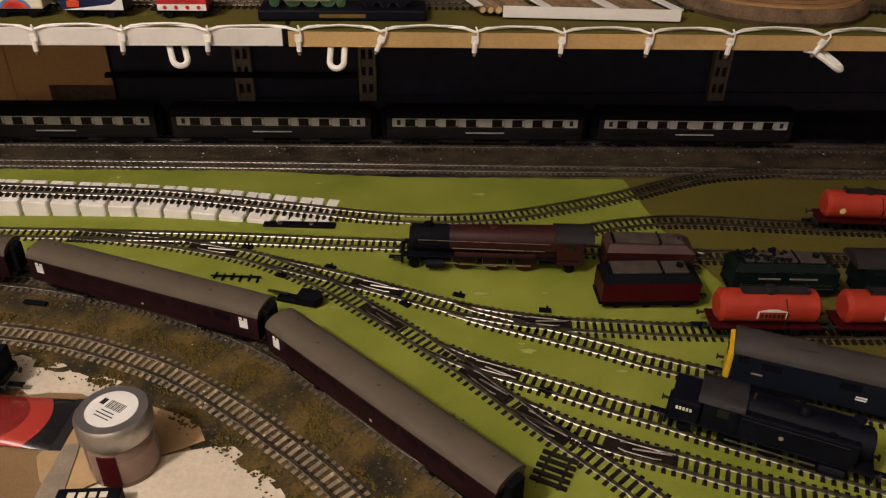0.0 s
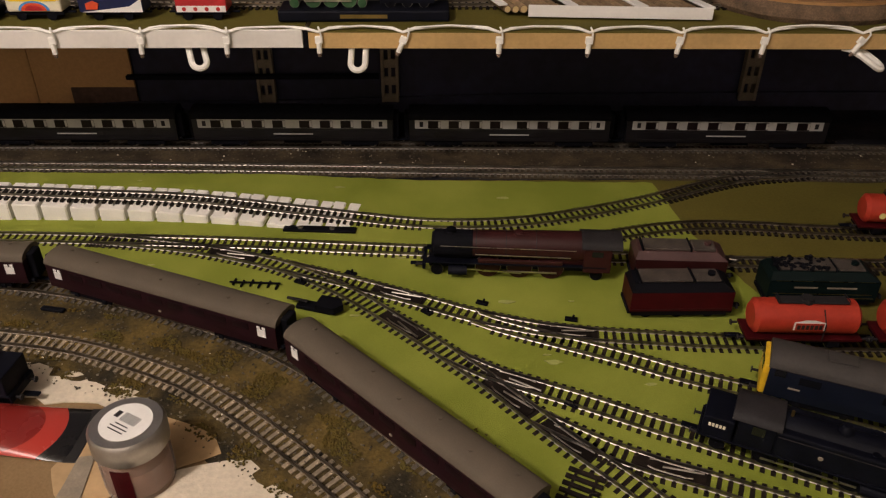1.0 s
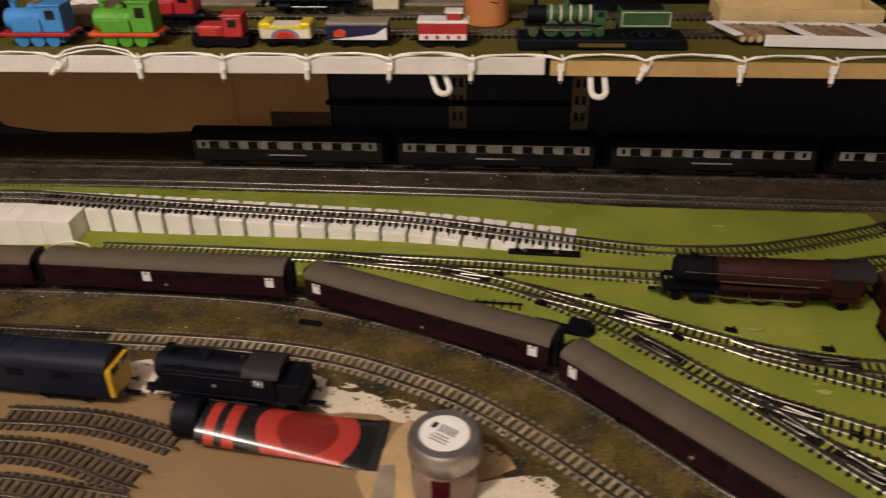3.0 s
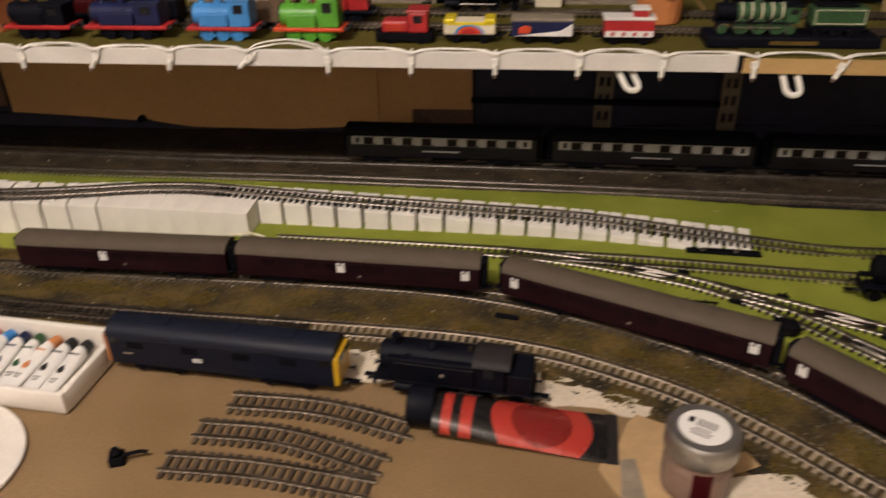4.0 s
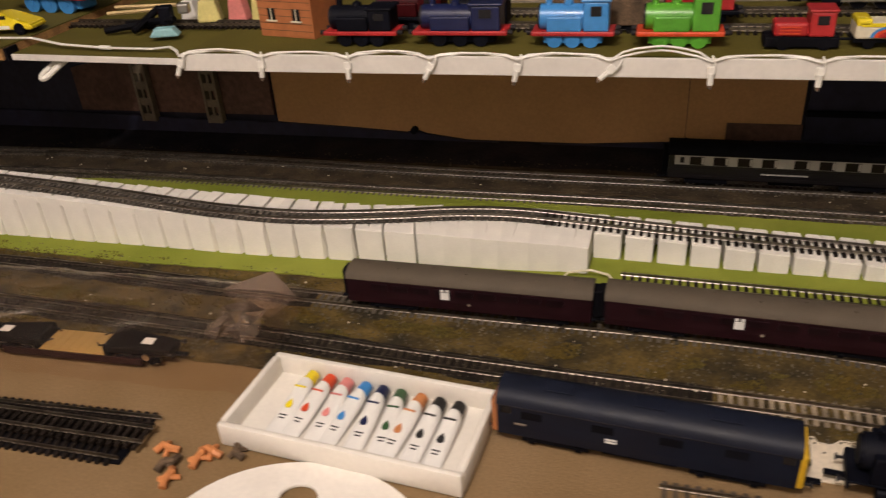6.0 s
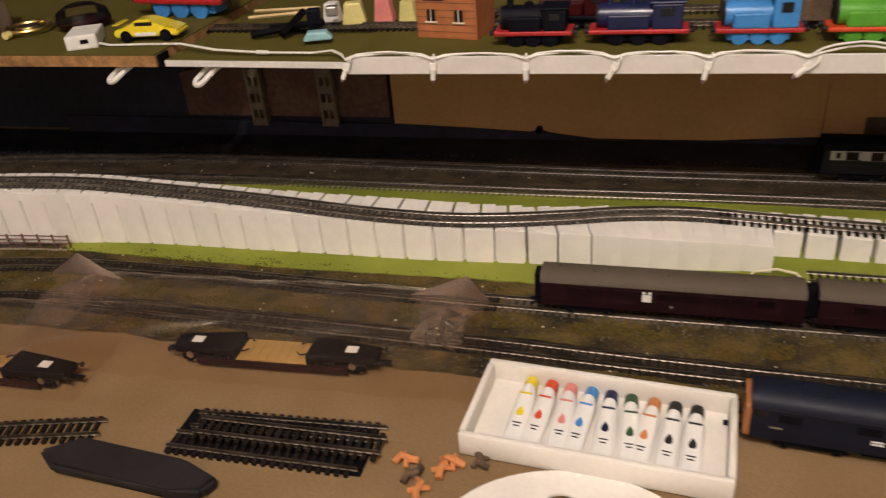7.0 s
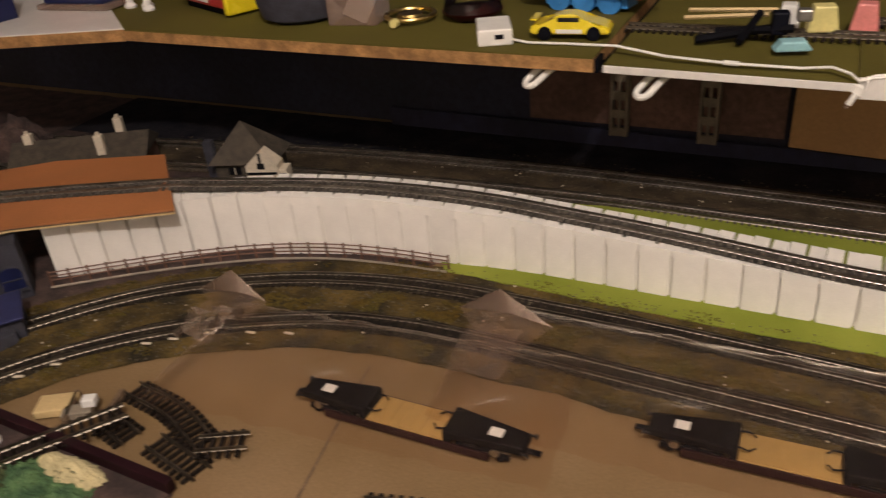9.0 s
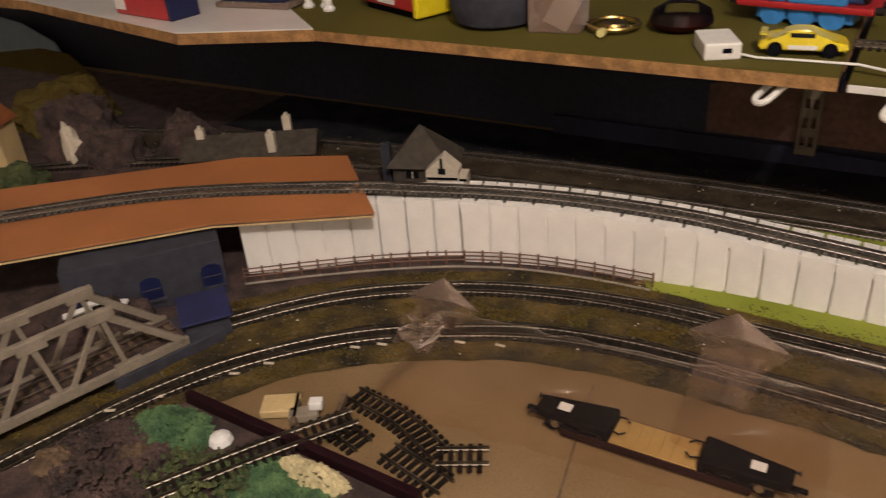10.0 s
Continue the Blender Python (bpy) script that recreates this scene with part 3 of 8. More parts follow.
grains("flock_scatter", T1, 0.085, 0.118, 3200, 0.0012, "flock", "olive flock tufts beside the grass mat", 15, 0.5)


grains("white_specks", B1, -0.055, 0.02, 130, 0.0013, "plaster", "scattered white plaster specks along the rear lines", 16, 0.4)
grains("white_specks", T1, -0.04, 0.11, 120, 0.0012, "plaster", "scattered pale specks on the ballast", 19, 0.3)
blots = NB()
rndb = random.Random(44)
for bx, by in ((-0.06, 0.60), (0.115, 0.54), (0.12, 0.53), (0.06, 0.50), (0.085, 0.62), (-0.02, 0.70), (0.2, 0.50), (-0.28, 0.69), (0.15, 0.62), (0.03, 0.46), (0.24, 0.42), (-0.1, 0.86), (-0.35, 0.88), (0.1, 0.83)):
    r = rndb.uniform(0.002, 0.006)
    plate(blots, [(bx + r * 1.8 * rndb.uniform(0.5, 1.2) * math.cos(6.283 * k / 10), by + r * 0.6 * rndb.uniform(0.5, 1.2) * math.sin(6.283 * k / 10)) for k in range(10)], 0.0024, 0.0030)
solid("glue_blots", blots, "lemon_dull", "dried pale glue blots on the grass mat", "glue blots", kind="stuff")

# ---- rails ----
def lay(run, material, label, s0=0.0, s1=None, group="railway tracks"):
    s1 = run.length if s1 is None else s1
    tr = thing("railway_track", pose(0, 0, 0), label, "model track", group)
    n = max(2, int((s1 - s0) / 0.008))
    for o in (-0.00825, 0.00825):
        bm, prev = NB(), None
        for i in range(n + 1):
            s = s0 + (s1 - s0) * i / n
            ring = [bm.verts.new(run.off(s, o + dx, dz)) for dx, dz in ((-0.0011, 0.0026), (-0.00055, 0.0032), (-0.0006, 0.0060), (0.0006, 0.0060), (0.00055, 0.0032), (0.0011, 0.0026))]
            if prev:
                for k in range(6):
                    bm.faces.new((prev[k], prev[(k + 1) % 6], ring[(k + 1) % 6], ring[k]))
            else:
                bm.faces.new(ring)
            prev = ring
        bm.faces.new(prev[::-1])
        part("rail", bm, material, tr)
    return tr


LAID = [
    (lay(T1, "rail_old", "inner main line track with weathered grey sleepers"), T1, "grey", 0.0, T1.length),
    (lay(T2, "rail_old", "outer main line track under the maroon coaches"), T2, "mid", 0.0, T2.length),
    (lay(B1, "rail", "rear main line track under the dark coaches"), B1, "mid", 0.0, B1.length),
    (lay(B2, "rail", "rear line track beside the grass mat"), B2, "mid", 0.0, B2.length),
    (lay(INC, "rail", "inclined track climbing on white blocks"), INC, "dark", 0.0, INC.length),
    (lay(S1, "rail", "straight yard siding under the maroon engine"), S1, "dark", 0.0, S1.length),
    (lay(LAD, "rail", "curving line of yard points on the grass mat"), LAD, "dark", 0.0, LAD.length),
    (lay(BR1, "rail", "yard siding leading under the red tank wagons"), BR1, "dark", 0.02, BR1.length),
    (lay(BR1B, "rail", "yard siding leading to the yellow-ended railcar"), BR1B, "dark", 0.02, BR1B.length),
    (lay(BR2, "rail", "yard siding leading to the black tank engine"), BR2, "dark", 0.02, BR2.length),
    (lay(BR3, "rail", "front yard siding branching from the points"), BR3, "dark", 0.02, BR3.length),
    (lay(FR, "rail_old", "loop siding curving behind the maroon engine"), FR, "dark", 0.0, FR.length),
]
def point_base(run, x, y, length, side):
    """The dark moulded crossing of a point, with its check rails."""
    s_ = run.near(x, y)
    pb = thing("point_crossing", pose(0, 0, 0), "dark moulded crossing of a yard point with bright check rails", "track part", "point crossings")
    bm, prev = NB(), None
    for i in range(9):
        t_ = s_ - length / 2 + length * i / 8
        ring = [bm.verts.new(run.off(t_, o_, z_)) for o_, z_ in ((-0.0066, 0.0029), (0.0066, 0.0029), (0.0066, 0.0036), (-0.0066, 0.0036))]
        for k in range(4 if prev else 0):
            bm.faces.new((prev[k], prev[(k + 1) % 4], ring[(k + 1) % 4], ring[k]))
        if i in (0, 8):
            bm.faces.new(ring)
        prev = ring
    part("moulding", bm, "sleeper", pb)
    for o_ in (-0.0050, 0.0050):
        part("check_rail", tube(NB(), [run.off(s_ - length * 0.32 + length * 0.64 * i / 6, o_ * (1.0 if 0 < i < 6 else 0.75), 0.0052) for i in range(7)], 0.0007, 5), "rail", pb)
    part("frog", tube(NB(), [run.off(s_ - 0.006, 0.0, 0.0048), run.off(s_ + 0.024, side * 0.0040, 0.0052)], 0.0009, 5), "rail", pb)


for run_, x_, y_, sd in ((BR1, 0.140, 0.571, 1), (LAD, 0.078, 0.487, 1), (BR2, 0.085, 0.505, -1), (LAD, 0.118, 0.437, 1), (LAD, -0.199, 0.706, 1), (BR1, -0.02, 0.632, 1), (LAD, -0.015, 0.584, -1), (BR3, 0.192, 0.405, 1)):
    point_base(run_, x_, y_, 0.052, sd)

# ---- white blocks that carry the incline ----
FRONT = [(-0.068, 0.030), (-0.27, 0.029), (-0.4, 0.0245), (-0.6, 0.018), (-0.674, 0.0195), (-0.678, 0.0535), (-0.75, 0.059), (-0.81, 0.052), (-0.87, 0.037), (-0.94, 0.020), (-1.0, 0.015), (-1.06, 0.015), (-1.12, 0.017), (-1.25, 0.025), (-1.39, 0.026), (-1.48, 0.031), (-1.58, 0.026), (-1.70, 0.028), (-1.95, 0.030)]
BACK = [(-0.07, 0.036), (-0.17, 0.034), (-0.27, 0.029), (-0.4, 0.030), (-0.6, 0.029), (-0.68, 0.022), (-0.8, 0.020), (-0.88, 0.030), (-1.0, 0.046), (-1.08, 0.047), (-1.24, 0.031), (-1.4, 0.029), (-1.75, 0.033)]


def depth(table, x):
    return float(np.interp(-x, [-a for a, _ in table], [b for _, b in table]))


def pier(s, w, gap, tiered):
    """One zig-zag rib of the foam incline: open to the front at its sides, slit from the back in its middle, its top on the slope."""
    q, wy = INC.at(s), INC.way(s)
    front, back, h = depth(FRONT, q.x), depth(BACK, q.x), max(0.0034, q.z - 0.0007)
    bm, g = NB(), gap / 2
    deep = 0.0042 - front if tiered else back - 0.007
    low = h * 0.85 if tiered else h
    plan = [(-w / 2 + g, -front), (w / 2 - g, -front), (w / 2 - g, deep), (w / 2, deep), (w / 2, back), (g, back), (g, 0.007 - front), (-g, 0.007 - front), (-g, back), (-w / 2, back), (-w / 2, deep), (g - w / 2, deep)]
    plate(bm, plan, 0, low)
    bmesh.ops.bevel(bm, geom=[e for e in bm.edges if (not tiered and max(v.co.z for v in e.verts) > low * 0.9) or abs(e.verts[0].co.z - e.verts[1].co.z) > low * 0.5], offset=min(0.0011, low * 0.3, g * 0.9), segments=2, affect="EDGES")
    if tiered:
        e_ = min(0.0004, g * 0.5)
        plate(bm, [(-w / 2 + e_, -front), (w / 2 - e_, -front), (w / 2 - e_, back), (g, back), (g, 0.007 - front), (-g, 0.007 - front), (-g, back), (-w / 2 + e_, back)], low, h)
    for v in bm.verts:
        if v.co.z > 0.0:
            v.co.z -= v.co.z / h * wy.z * v.co.x
        if v.co.y < -0.006:
            v.co.y *= depth(FRONT, q.x + v.co.x) / front if abs(q.x + 0.676) > 0.02 else 1.0
    return solid("incline_block", bm, "white_pier", "white foam block carrying the inclined track", "incline block", pose(q.x, q.y, 0.0005, 0, 0, math.degrees(math.atan2(-wy.y, -wy.x))), "white incline blocks")


PITCH_B = 0.0328
s = INC.near(-0.0905, 0.784)
s_end = INC.near(-1.70, 0.722)
while s < s_end:
    x_ = INC.at(s).x
    pier(s, PITCH_B, 0.0044 if x_ > -0.675 else (0.0006 if x_ > -0.9 else 0.0032), x_ < -0.93)
    s += PITCH_B
LINE = Run([(-1.696, 0.7062), (-1.745, 0.684), (-1.786, 0.658), (-1.825, 0.628), (-1.87, 0.595), (-1.918, 0.566)])
s = 0.016
while s < LINE.length:
    q, wy = LINE.off(s, -0.026), LINE.way(s)
    bm = plate(NB(), [(-0.0145, -0.025), (0.0145, -0.025), (0.0145, -0.0205), (0.0158, -0.0205), (0.0158, 0.025), (-0.0158, 0.025), (-0.0158, -0.0205), (-0.0145, -0.0205)], 0, 0.073)
    bmesh.ops.bevel(bm, geom=[e for e in bm.edges if abs(e.verts[0].co.z - e.verts[1].co.z) > 0.03], offset=0.0008, segments=2, affect="EDGES")
    solid("incline_block", bm, "white_pier", "white foam block under the end of the brown deck", "incline block", pose(q.x, q.y, 0.0005, 0, 0, math.degrees(math.atan2(-wy.y, -wy.x))), "white incline blocks")
    s += 0.0318

# ---- brown deck at the top of the incline ----
deck_line = [(-1.764, 0.636), (-1.888, 0.756), (-2.02, 0.70), (-2.25, 0.507), (-2.42, 0.32), (-2.25, 0.20), (-2.076, 0.392), (-1.92, 0.545)]
dk = thing("bridge_deck", pose(0, 0, 0), "red-brown layered board deck carrying the upper track", "bridge deck")
part("top_layer", plate(NB(), deck_line, 0.0772, 0.0797), "deck", dk)
part("middle_layer", plate(NB(), [(x - 0.0008, y - 0.0008) for x, y in deck_line], 0.0755, 0.0771), "bark", dk)
part("lower_layer", plate(NB(), [(x + 0.0006, y - 0.0012) for x, y in deck_line], 0.0738, 0.0754), "wood", dk)

# dark foam underlay below the upper track
und, prev = NB(), None
u0 = INC.near(-0.70, 0.811)
for i in range(121):
    s = u0 + (INC.length - u0) * i / 120
    ring = [und.verts.new(INC.off(s, o, 0.0008)) for o in (-0.0155, 0.0155)]
    if prev:
        und.faces.new((prev[0], prev[1], ring[1], ring[0]))
    prev = ring
bmesh.ops.solidify(und, geom=list(und.faces), thickness=-0.0010)
solid("track_underlay", und, "underlay", "dark grey foam underlay below the upper track", "track underlay")


# ---- wall hangings behind the layout ----
def cutout(name, top, z0, y0, y1, material, label, category):
    prof = [(x, z) for x, z in top] + [(top[-1][0], z0), (top[0][0], z0)]
    bm = NB()
    a = [bm.verts.new((x, y0, z)) for x, z in prof]
    b = [bm.verts.new((x, y1, z)) for x, z in prof]
    n = len(prof)
    bm.faces.new(a), bm.faces.new(b[::-1])
    for i in range(n):
        bm.faces.new((a[i], b[i], b[(i + 1) % n], a[(i + 1) % n]))
    return solid(name, bm, material, label, category, kind="structure")


cutout("cardboard_panel", [(-1.168, 0.19), (-0.564, 0.19)], 0.002, 1.106, 1.112, "card", "plain brown cardboard panel on the wall", "cardboard")
cutout("cardboard_panel", [(-0.563, 0.19), (-0.42, 0.19)], 0.002, 1.1066, 1.1122, "card", "plain brown cardboard panel on the wall", "cardboard")
cutout("hill_cutout", [(-1.75, 0.03), (-1.5, 0.028), (-1.30, 0.022), (-1.17, 0.022), (-1.05, 0.017), (-0.96, 0.012), (-0.945, 0.016), (-0.93, 0.011), (-0.86, 0.002), (-0.78, 0.001), (-0.70, 0.003), (-0.60, 0.009), (-0.50, 0.014), (-0.43, 0.018), (-0.2, 0.020), (0.1, 0.028), (0.5, 0.03), (1.4, 0.03)],
       0.0004, 1.098, 1.1035, "navy_wall", "dark painted hill silhouette along the wall", "backscene")
cutout("cardboard_strip", [(-0.512, 0.039), (-0.418, 0.039)], 0.004, 1.1035, 1.1055, "brickish", "dull brown card strip along the foot of the wall", "cardboard")
cutout("backscene_board", [(-0.415, 0.19), (1.5, 0.19)], 0.004, 1.106, 1.112, "navy_wall", "dark navy backscene board under the shelf", "backscene")
cutout("wall_patch", [(-1.52, 0.10), (-1.45, 0.115), (-1.30, 0.12), (-1.175, 0.12)], 0.03, 1.108, 1.114, "brickish", "dull reddish bare patch of wall", "wall patch")


def upright(x, z0=0.02, z1=0.192, y=1.094):
    """A slotted steel channel: a flat face with pairs of upright slots, and two flanges."""
    bm, z = NB(), z0
    for sx in (-1, 1):
        box(bm, (sx * 0.0105, 0.003, (z0 + z1) / 2), (0.0045, 0.013, z1 - z0), 0.0006)
    box(bm, (0, 0, (z0 + z1) / 2), (0.0040, 0.004, z1 - z0))
    while z < z1:
        t_ = min(0.012, z1 - z)
        for sx in (-1, 1):
            box(bm, (sx * 0.0051, 0.0, z + t_ / 2), (0.0062, 0.004, t_))
        z += 0.026
    return solid("shelf_upright", bm, "cream_dull", "cream slotted metal shelf upright on the wall", "shelf upright", pose(x, y, 0), "shelf uprights")


M["cream_dull"] = mat("dark_cream_metal", (0.17, 0.135, 0.09), 0.6, var=0.2, scale=40, bump=0.1)
for ux in (-1.386, -1.268, -0.225, -0.045, 0.482):
    upright(ux)
solid("dark_rail_strip", box(NB(), (-0.24, 1.085, 0.062), (0.36, 0.01, 0.006), 0.001), "black_matt", "thin dark strip fixed to the wall", "strip")
solid("knob", cyl(NB(), (-0.945, 1.098, 0.019), (-0.945, 1.088, 0.019), 0.005, 12), "black_matt", "small dark knob on the wall board", "knob")

# ---- the shelf ----
def shelf_board(outline, top, edge, label, thick=0.018, z=0.211):
    sh = thing("shelf", pose(0, 0, 0), label, "shelf", kind="structure")
    part("shelf_top", plate(NB(), outline, z - 0.0015, z), top, sh)
    part("shelf_body", plate(NB(), outline, z - thick, z - 0.0016), edge, sh)
    return sh


ZS, ZL = 0.2125, 0.2215
shelf_board([(-1.113, 0.8085), (-0.119, 0.8085), (-0.119, 1.119), (-1.113, 1.119)], "olive", "white", "olive-topped wall shelf with a white front edge", z=ZS, thick=0.016)
part("edge_strip", box(NB(), (-0.616, 0.8068, 0.2055), (0.994, 0.0030, 0.019), 0.0008), "white", bpy.data.objects["shelf"], "white painted edge strip")
shelf_board([(-0.113, 0.806), (0.5, 0.797), (1.6, 0.78), (1.6, 1.119), (-0.113, 1.119)], "olive", "timber", "olive-topped wall shelf with a bare pine edge", z=0.2135)
lean = thing("shelf", Matrix(((1, 0, 0, -1.2265), (0, 1, 0, 0), (-0.031, 0, 1, 0), (0, 0, 0, 1))), "olive-topped shelf length with a thin white edge", "shelf", kind="structure")
part("shelf_top", plate(NB(), [(-0.1105, 0.808), (0.1125, 0.808), (0.1125, 1.119), (-0.1105, 1.119)], 0.2085, 0.2115), "olive", lean)
part("edge_strip", box(NB(), (0.001, 0.8055, 0.2078), (0.223, 0.0030, 0.0072), 0.0008), "white", lean)
shelf_board([(-1.957, 0.812), (-1.342, 0.800), (-1.342, 1.119), (-2.5, 1.119), (-2.25, 0.86)], "olive", "chip", "olive-topped wall shelf with a chipboard edge", z=ZL, thick=0.0145)
shelf_board([(-2.139, 0.745), (-1.960, 0.812), (-2.2, 1.0), (-3.2, 1.0), (-3.2, 0.85), (-2.6, 0.84)], "white", "chip", "white-topped corner shelf with a chipboard edge", z=0.2230, thick=0.0165)
solid("shelf_end_cap", box(NB(), (-0.116, 0.815, 0.205), (0.005, 0.016, 0.016), 0.0006), "black_matt", "dark gap filler at the shelf joint", "shelf trim")
solid("shelf_end_cap", box(NB(), (-1.339, 0.812, 0.213), (0.004, 0.02, 0.014), 0.0006), "black_matt", "dark gap filler at the shelf joint", "shelf trim")


# ---- coaches ----
def wheelset(parent, x, r=0.0062, half=0.0073, material="black"):
    bm = NB()
    for sy in (-1, 1):
        cyl(bm, (x, sy * half, r), (x, sy * (half + 0.0022), r), r, 18)
    cyl(bm, (x, -half - 0.003, r), (x, half + 0.003, r), 0.0012, 8)
    return part("wheelset", bm, material, parent)


def bogie(parent, x, wb=0.034):
    bm = NB()
    for sy in (-1, 1):
        box(bm, (x, sy * 0.0128, 0.0075), (wb + 0.016, 0.0022, 0.0055), 0.0006)
        for dx in (-wb / 2, wb / 2):
            box(bm, (x + dx, sy * 0.0142, 0.0065), (0.0052, 0.0022, 0.005), 0.0005)
    box(bm, (x, 0, 0.0095), (0.012, 0.026, 0.003), 0.0005)
    b = part("bogie", bm, "black_matt", parent)
    for dx in (-wb / 2, wb / 2):
        wheelset(b, x + dx, material="steel")
    return b


def coach_profile(w, z0, z1, ztop, n=9):
    """Half-round roofed cross-section from sole bar to roof ridge, as (y, z)."""
    side = [(-w / 2 * 0.965, z0), (-w / 2, z0 + 0.008), (-w / 2, z1)]
    roof = [(-w / 2 * math.cos(math.pi * k / n), z1 + (ztop - z1) * math.sin(math.pi * k / n) ** 0.85) for k in range(n + 1)]
    return side, roof


def coach(m, group, label, style, length=0.258, ends=(1, 1), mids=()):
    th = thing("railway_coach", m @ (Matrix() if style == "pullman" else Matrix.Translation((0, -0.001, 0)) @ Matrix.Diagonal((1, 0.93, 0.84, 1))), label, "model coach", group)
    L, w = length, 0.0345
    z0, z1, zt = 0.0125, 0.0425, 0.0555 if style == "pullman" else 0.0530
    side, roof = coach_profile(w, z0, z1, zt)
    body = side + [(-y, z) for y, z in side[::-1]]
    pullman = style == "pullman"
    part("body", extr(NB(), body, -L / 2, L / 2), "pull_brown" if pullman else "maroon", th)
    rp = [(y * 1.02, z) for y, z in roof]
    part("roof", extr(NB(), rp, -L / 2 - 0.0008, L / 2 + 0.0008), "black_matt" if pullman else "roof_grey", th, smooth=True)
    for k in range(7):
        x = -L / 2 + L * (k + 0.5) / 7
        part("roof_vent", cyl(NB(), (x, (-1) ** k * 0.0035, zt - 0.002), (x, (-1) ** k * 0.0035, zt + 0.0007), 0.0018, 10), "black_matt" if pullman else "roof_grey", th)
    ub = NB()
    box(ub, (0, 0, 0.0115), (L - 0.004, 0.026, 0.003))
    box(ub, (0.01, -0.006, 0.0085), (0.05, 0.008, 0.006), 0.0008)
    box(ub, (-0.03, 0.006, 0.0085), (0.03, 0.008, 0.006), 0.0008)
    for sx in (-1, 1):
        for sy in (-1, 1):
            cyl(ub, (sx * L / 2, sy * 0.011, 0.0135), (sx * (L / 2 + 0.004), sy * 0.011, 0.0135), 0.0022, 10)
    part("underframe", ub, "black_matt", th)
    for sx in (-1, 1):
        bogie(th, sx * (L / 2 - 0.045))
        part("coupling", box(NB(), (sx * (L / 2 + 0.006), 0, 0.0075), (0.014, 0.005, 0.002), 0.0005), "black", th)
        part("corridor_connection", box(NB(), (sx * (L / 2 + 0.0035), 0, 0.031), (0.0075, 0.017, 0.033), 0.0015), "black_matt", th)
    for sy in (-1, 1):
        y = sy * (w / 2 + 0.0002)
        if pullman:
            part("cream_band", box(NB(), (0, y, 0.0365), (L * 0.945, 0.0005, 0.0118)), "pull_cream", th)
            for k in range(8):
                x = -L * 0.36 + L * 0.72 * k / 7 + (0.004 if k > 3 else -0.004)
                part("window", box(NB(), (x, y + sy * 0.0003, 0.0362), (0.0168, 0.0005, 0.0104), 0.0), "coach_window", th)
                if sy < 0:
                    part("curtain", box(NB(), (x + 0.0066, y + sy * 0.0005, 0.0365), (0.0030, 0.0006, 0.0085)), "pull_cream", th)
            for x in (-L * 0.44, L * 0.44):
                part("door_window", box(NB(), (x, y + sy * 0.0003, 0.0367), (0.0048, 0.0005, 0.0072)), "dark_grey", th)
            part("waist_line", box(NB(), (0, y + sy * 0.0001, 0.0268), (L * 0.93, 0.0005, 0.0005)), "dark_grey", th)
            part("sole_line", box(NB(), (0, y + sy * 0.0001, 0.0165), (L * 0.93, 0.0005, 0.0005)), "dark_grey", th)
            part("lettering", box(NB(), (0.0, y + sy * 0.0002, 0.0222), (0.052, 0.0006, 0.0016)), "pull_cream", th, "small unreadable gold lettering")
        else:
            for k in range(9):
                x = -L * 0.36 + L * 0.72 * k / 8
                part("window", box(NB(), (x, y, 0.0345), (0.0165, 0.0006, 0.0082), 0.0), "coach_window", th)
                part("window_vent", box(NB(), (x, y + sy * 0.0003, 0.0375), (0.0165, 0.0003, 0.0004)), "maroon", th)
            for x in ([-L * 0.445] if ends[0] else []) + ([L * 0.445] if ends[1] else []) + [L * q for q in mids]:
                part("frosted_window", box(NB(), (x, y + sy * 0.0004, 0.0308), (0.0085, 0.0006, 0.0092)), "paper", th, "white frosted lavatory window")
                for dx in (-0.0026, 0.0026):
                    part("frosted_vent", box(NB(), (x + dx, y + sy * 0.0004, 0.0377), (0.0032, 0.0006, 0.0028)), "paper", th)
            part("crest", cyl(NB(), (0.004, y, 0.0215), (0.004, y + sy * 0.0005, 0.0215), 0.0016, 12), "girder", th)
    return th


UP = 0.0060
g = "maroon passenger train"
mar = "maroon passenger coach with a matt grey-brown roof"
sC = T2.near(-0.248, 0.610) + 0.010
PITCH = 0.275
coach(T2.stand(sC + 0.008, 0.085, UP), g, "maroon passenger coach with a grey roof rounding the curve", "maroon", ends=(1, 1))
coach(T2.stand(sC + PITCH + 0.012, 0.085, UP), g, "maroon passenger coach with a grey roof beside the grass", "maroon", ends=(1, 0))
coach(T2.stand(sC + 2 * PITCH + 0.030, 0.085, UP), g, "maroon passenger coach with a grey roof following the train", "maroon")
coach(T2.stand(sC - 0.278, 0.085, UP), g, "maroon passenger coach with a grey roof on straight track", "maroon", ends=(0, 1), mids=(-0.06,))
coach(T2.stand(sC - 0.537, 0.085, UP), g, "short maroon brake van coach at the end of the train", "maroon", length=0.235, ends=(0, 0), mids=(-0.08,))
s0 = B1.near(-0.172, 0.98)
for k in range(-1, 3):
    coach(B1.stand(s0 + k * 0.286, 0.085, UP), "dark luxury train", "dark umber and cream luxury coach in the shade of the shelf", "pullman", 0.264)


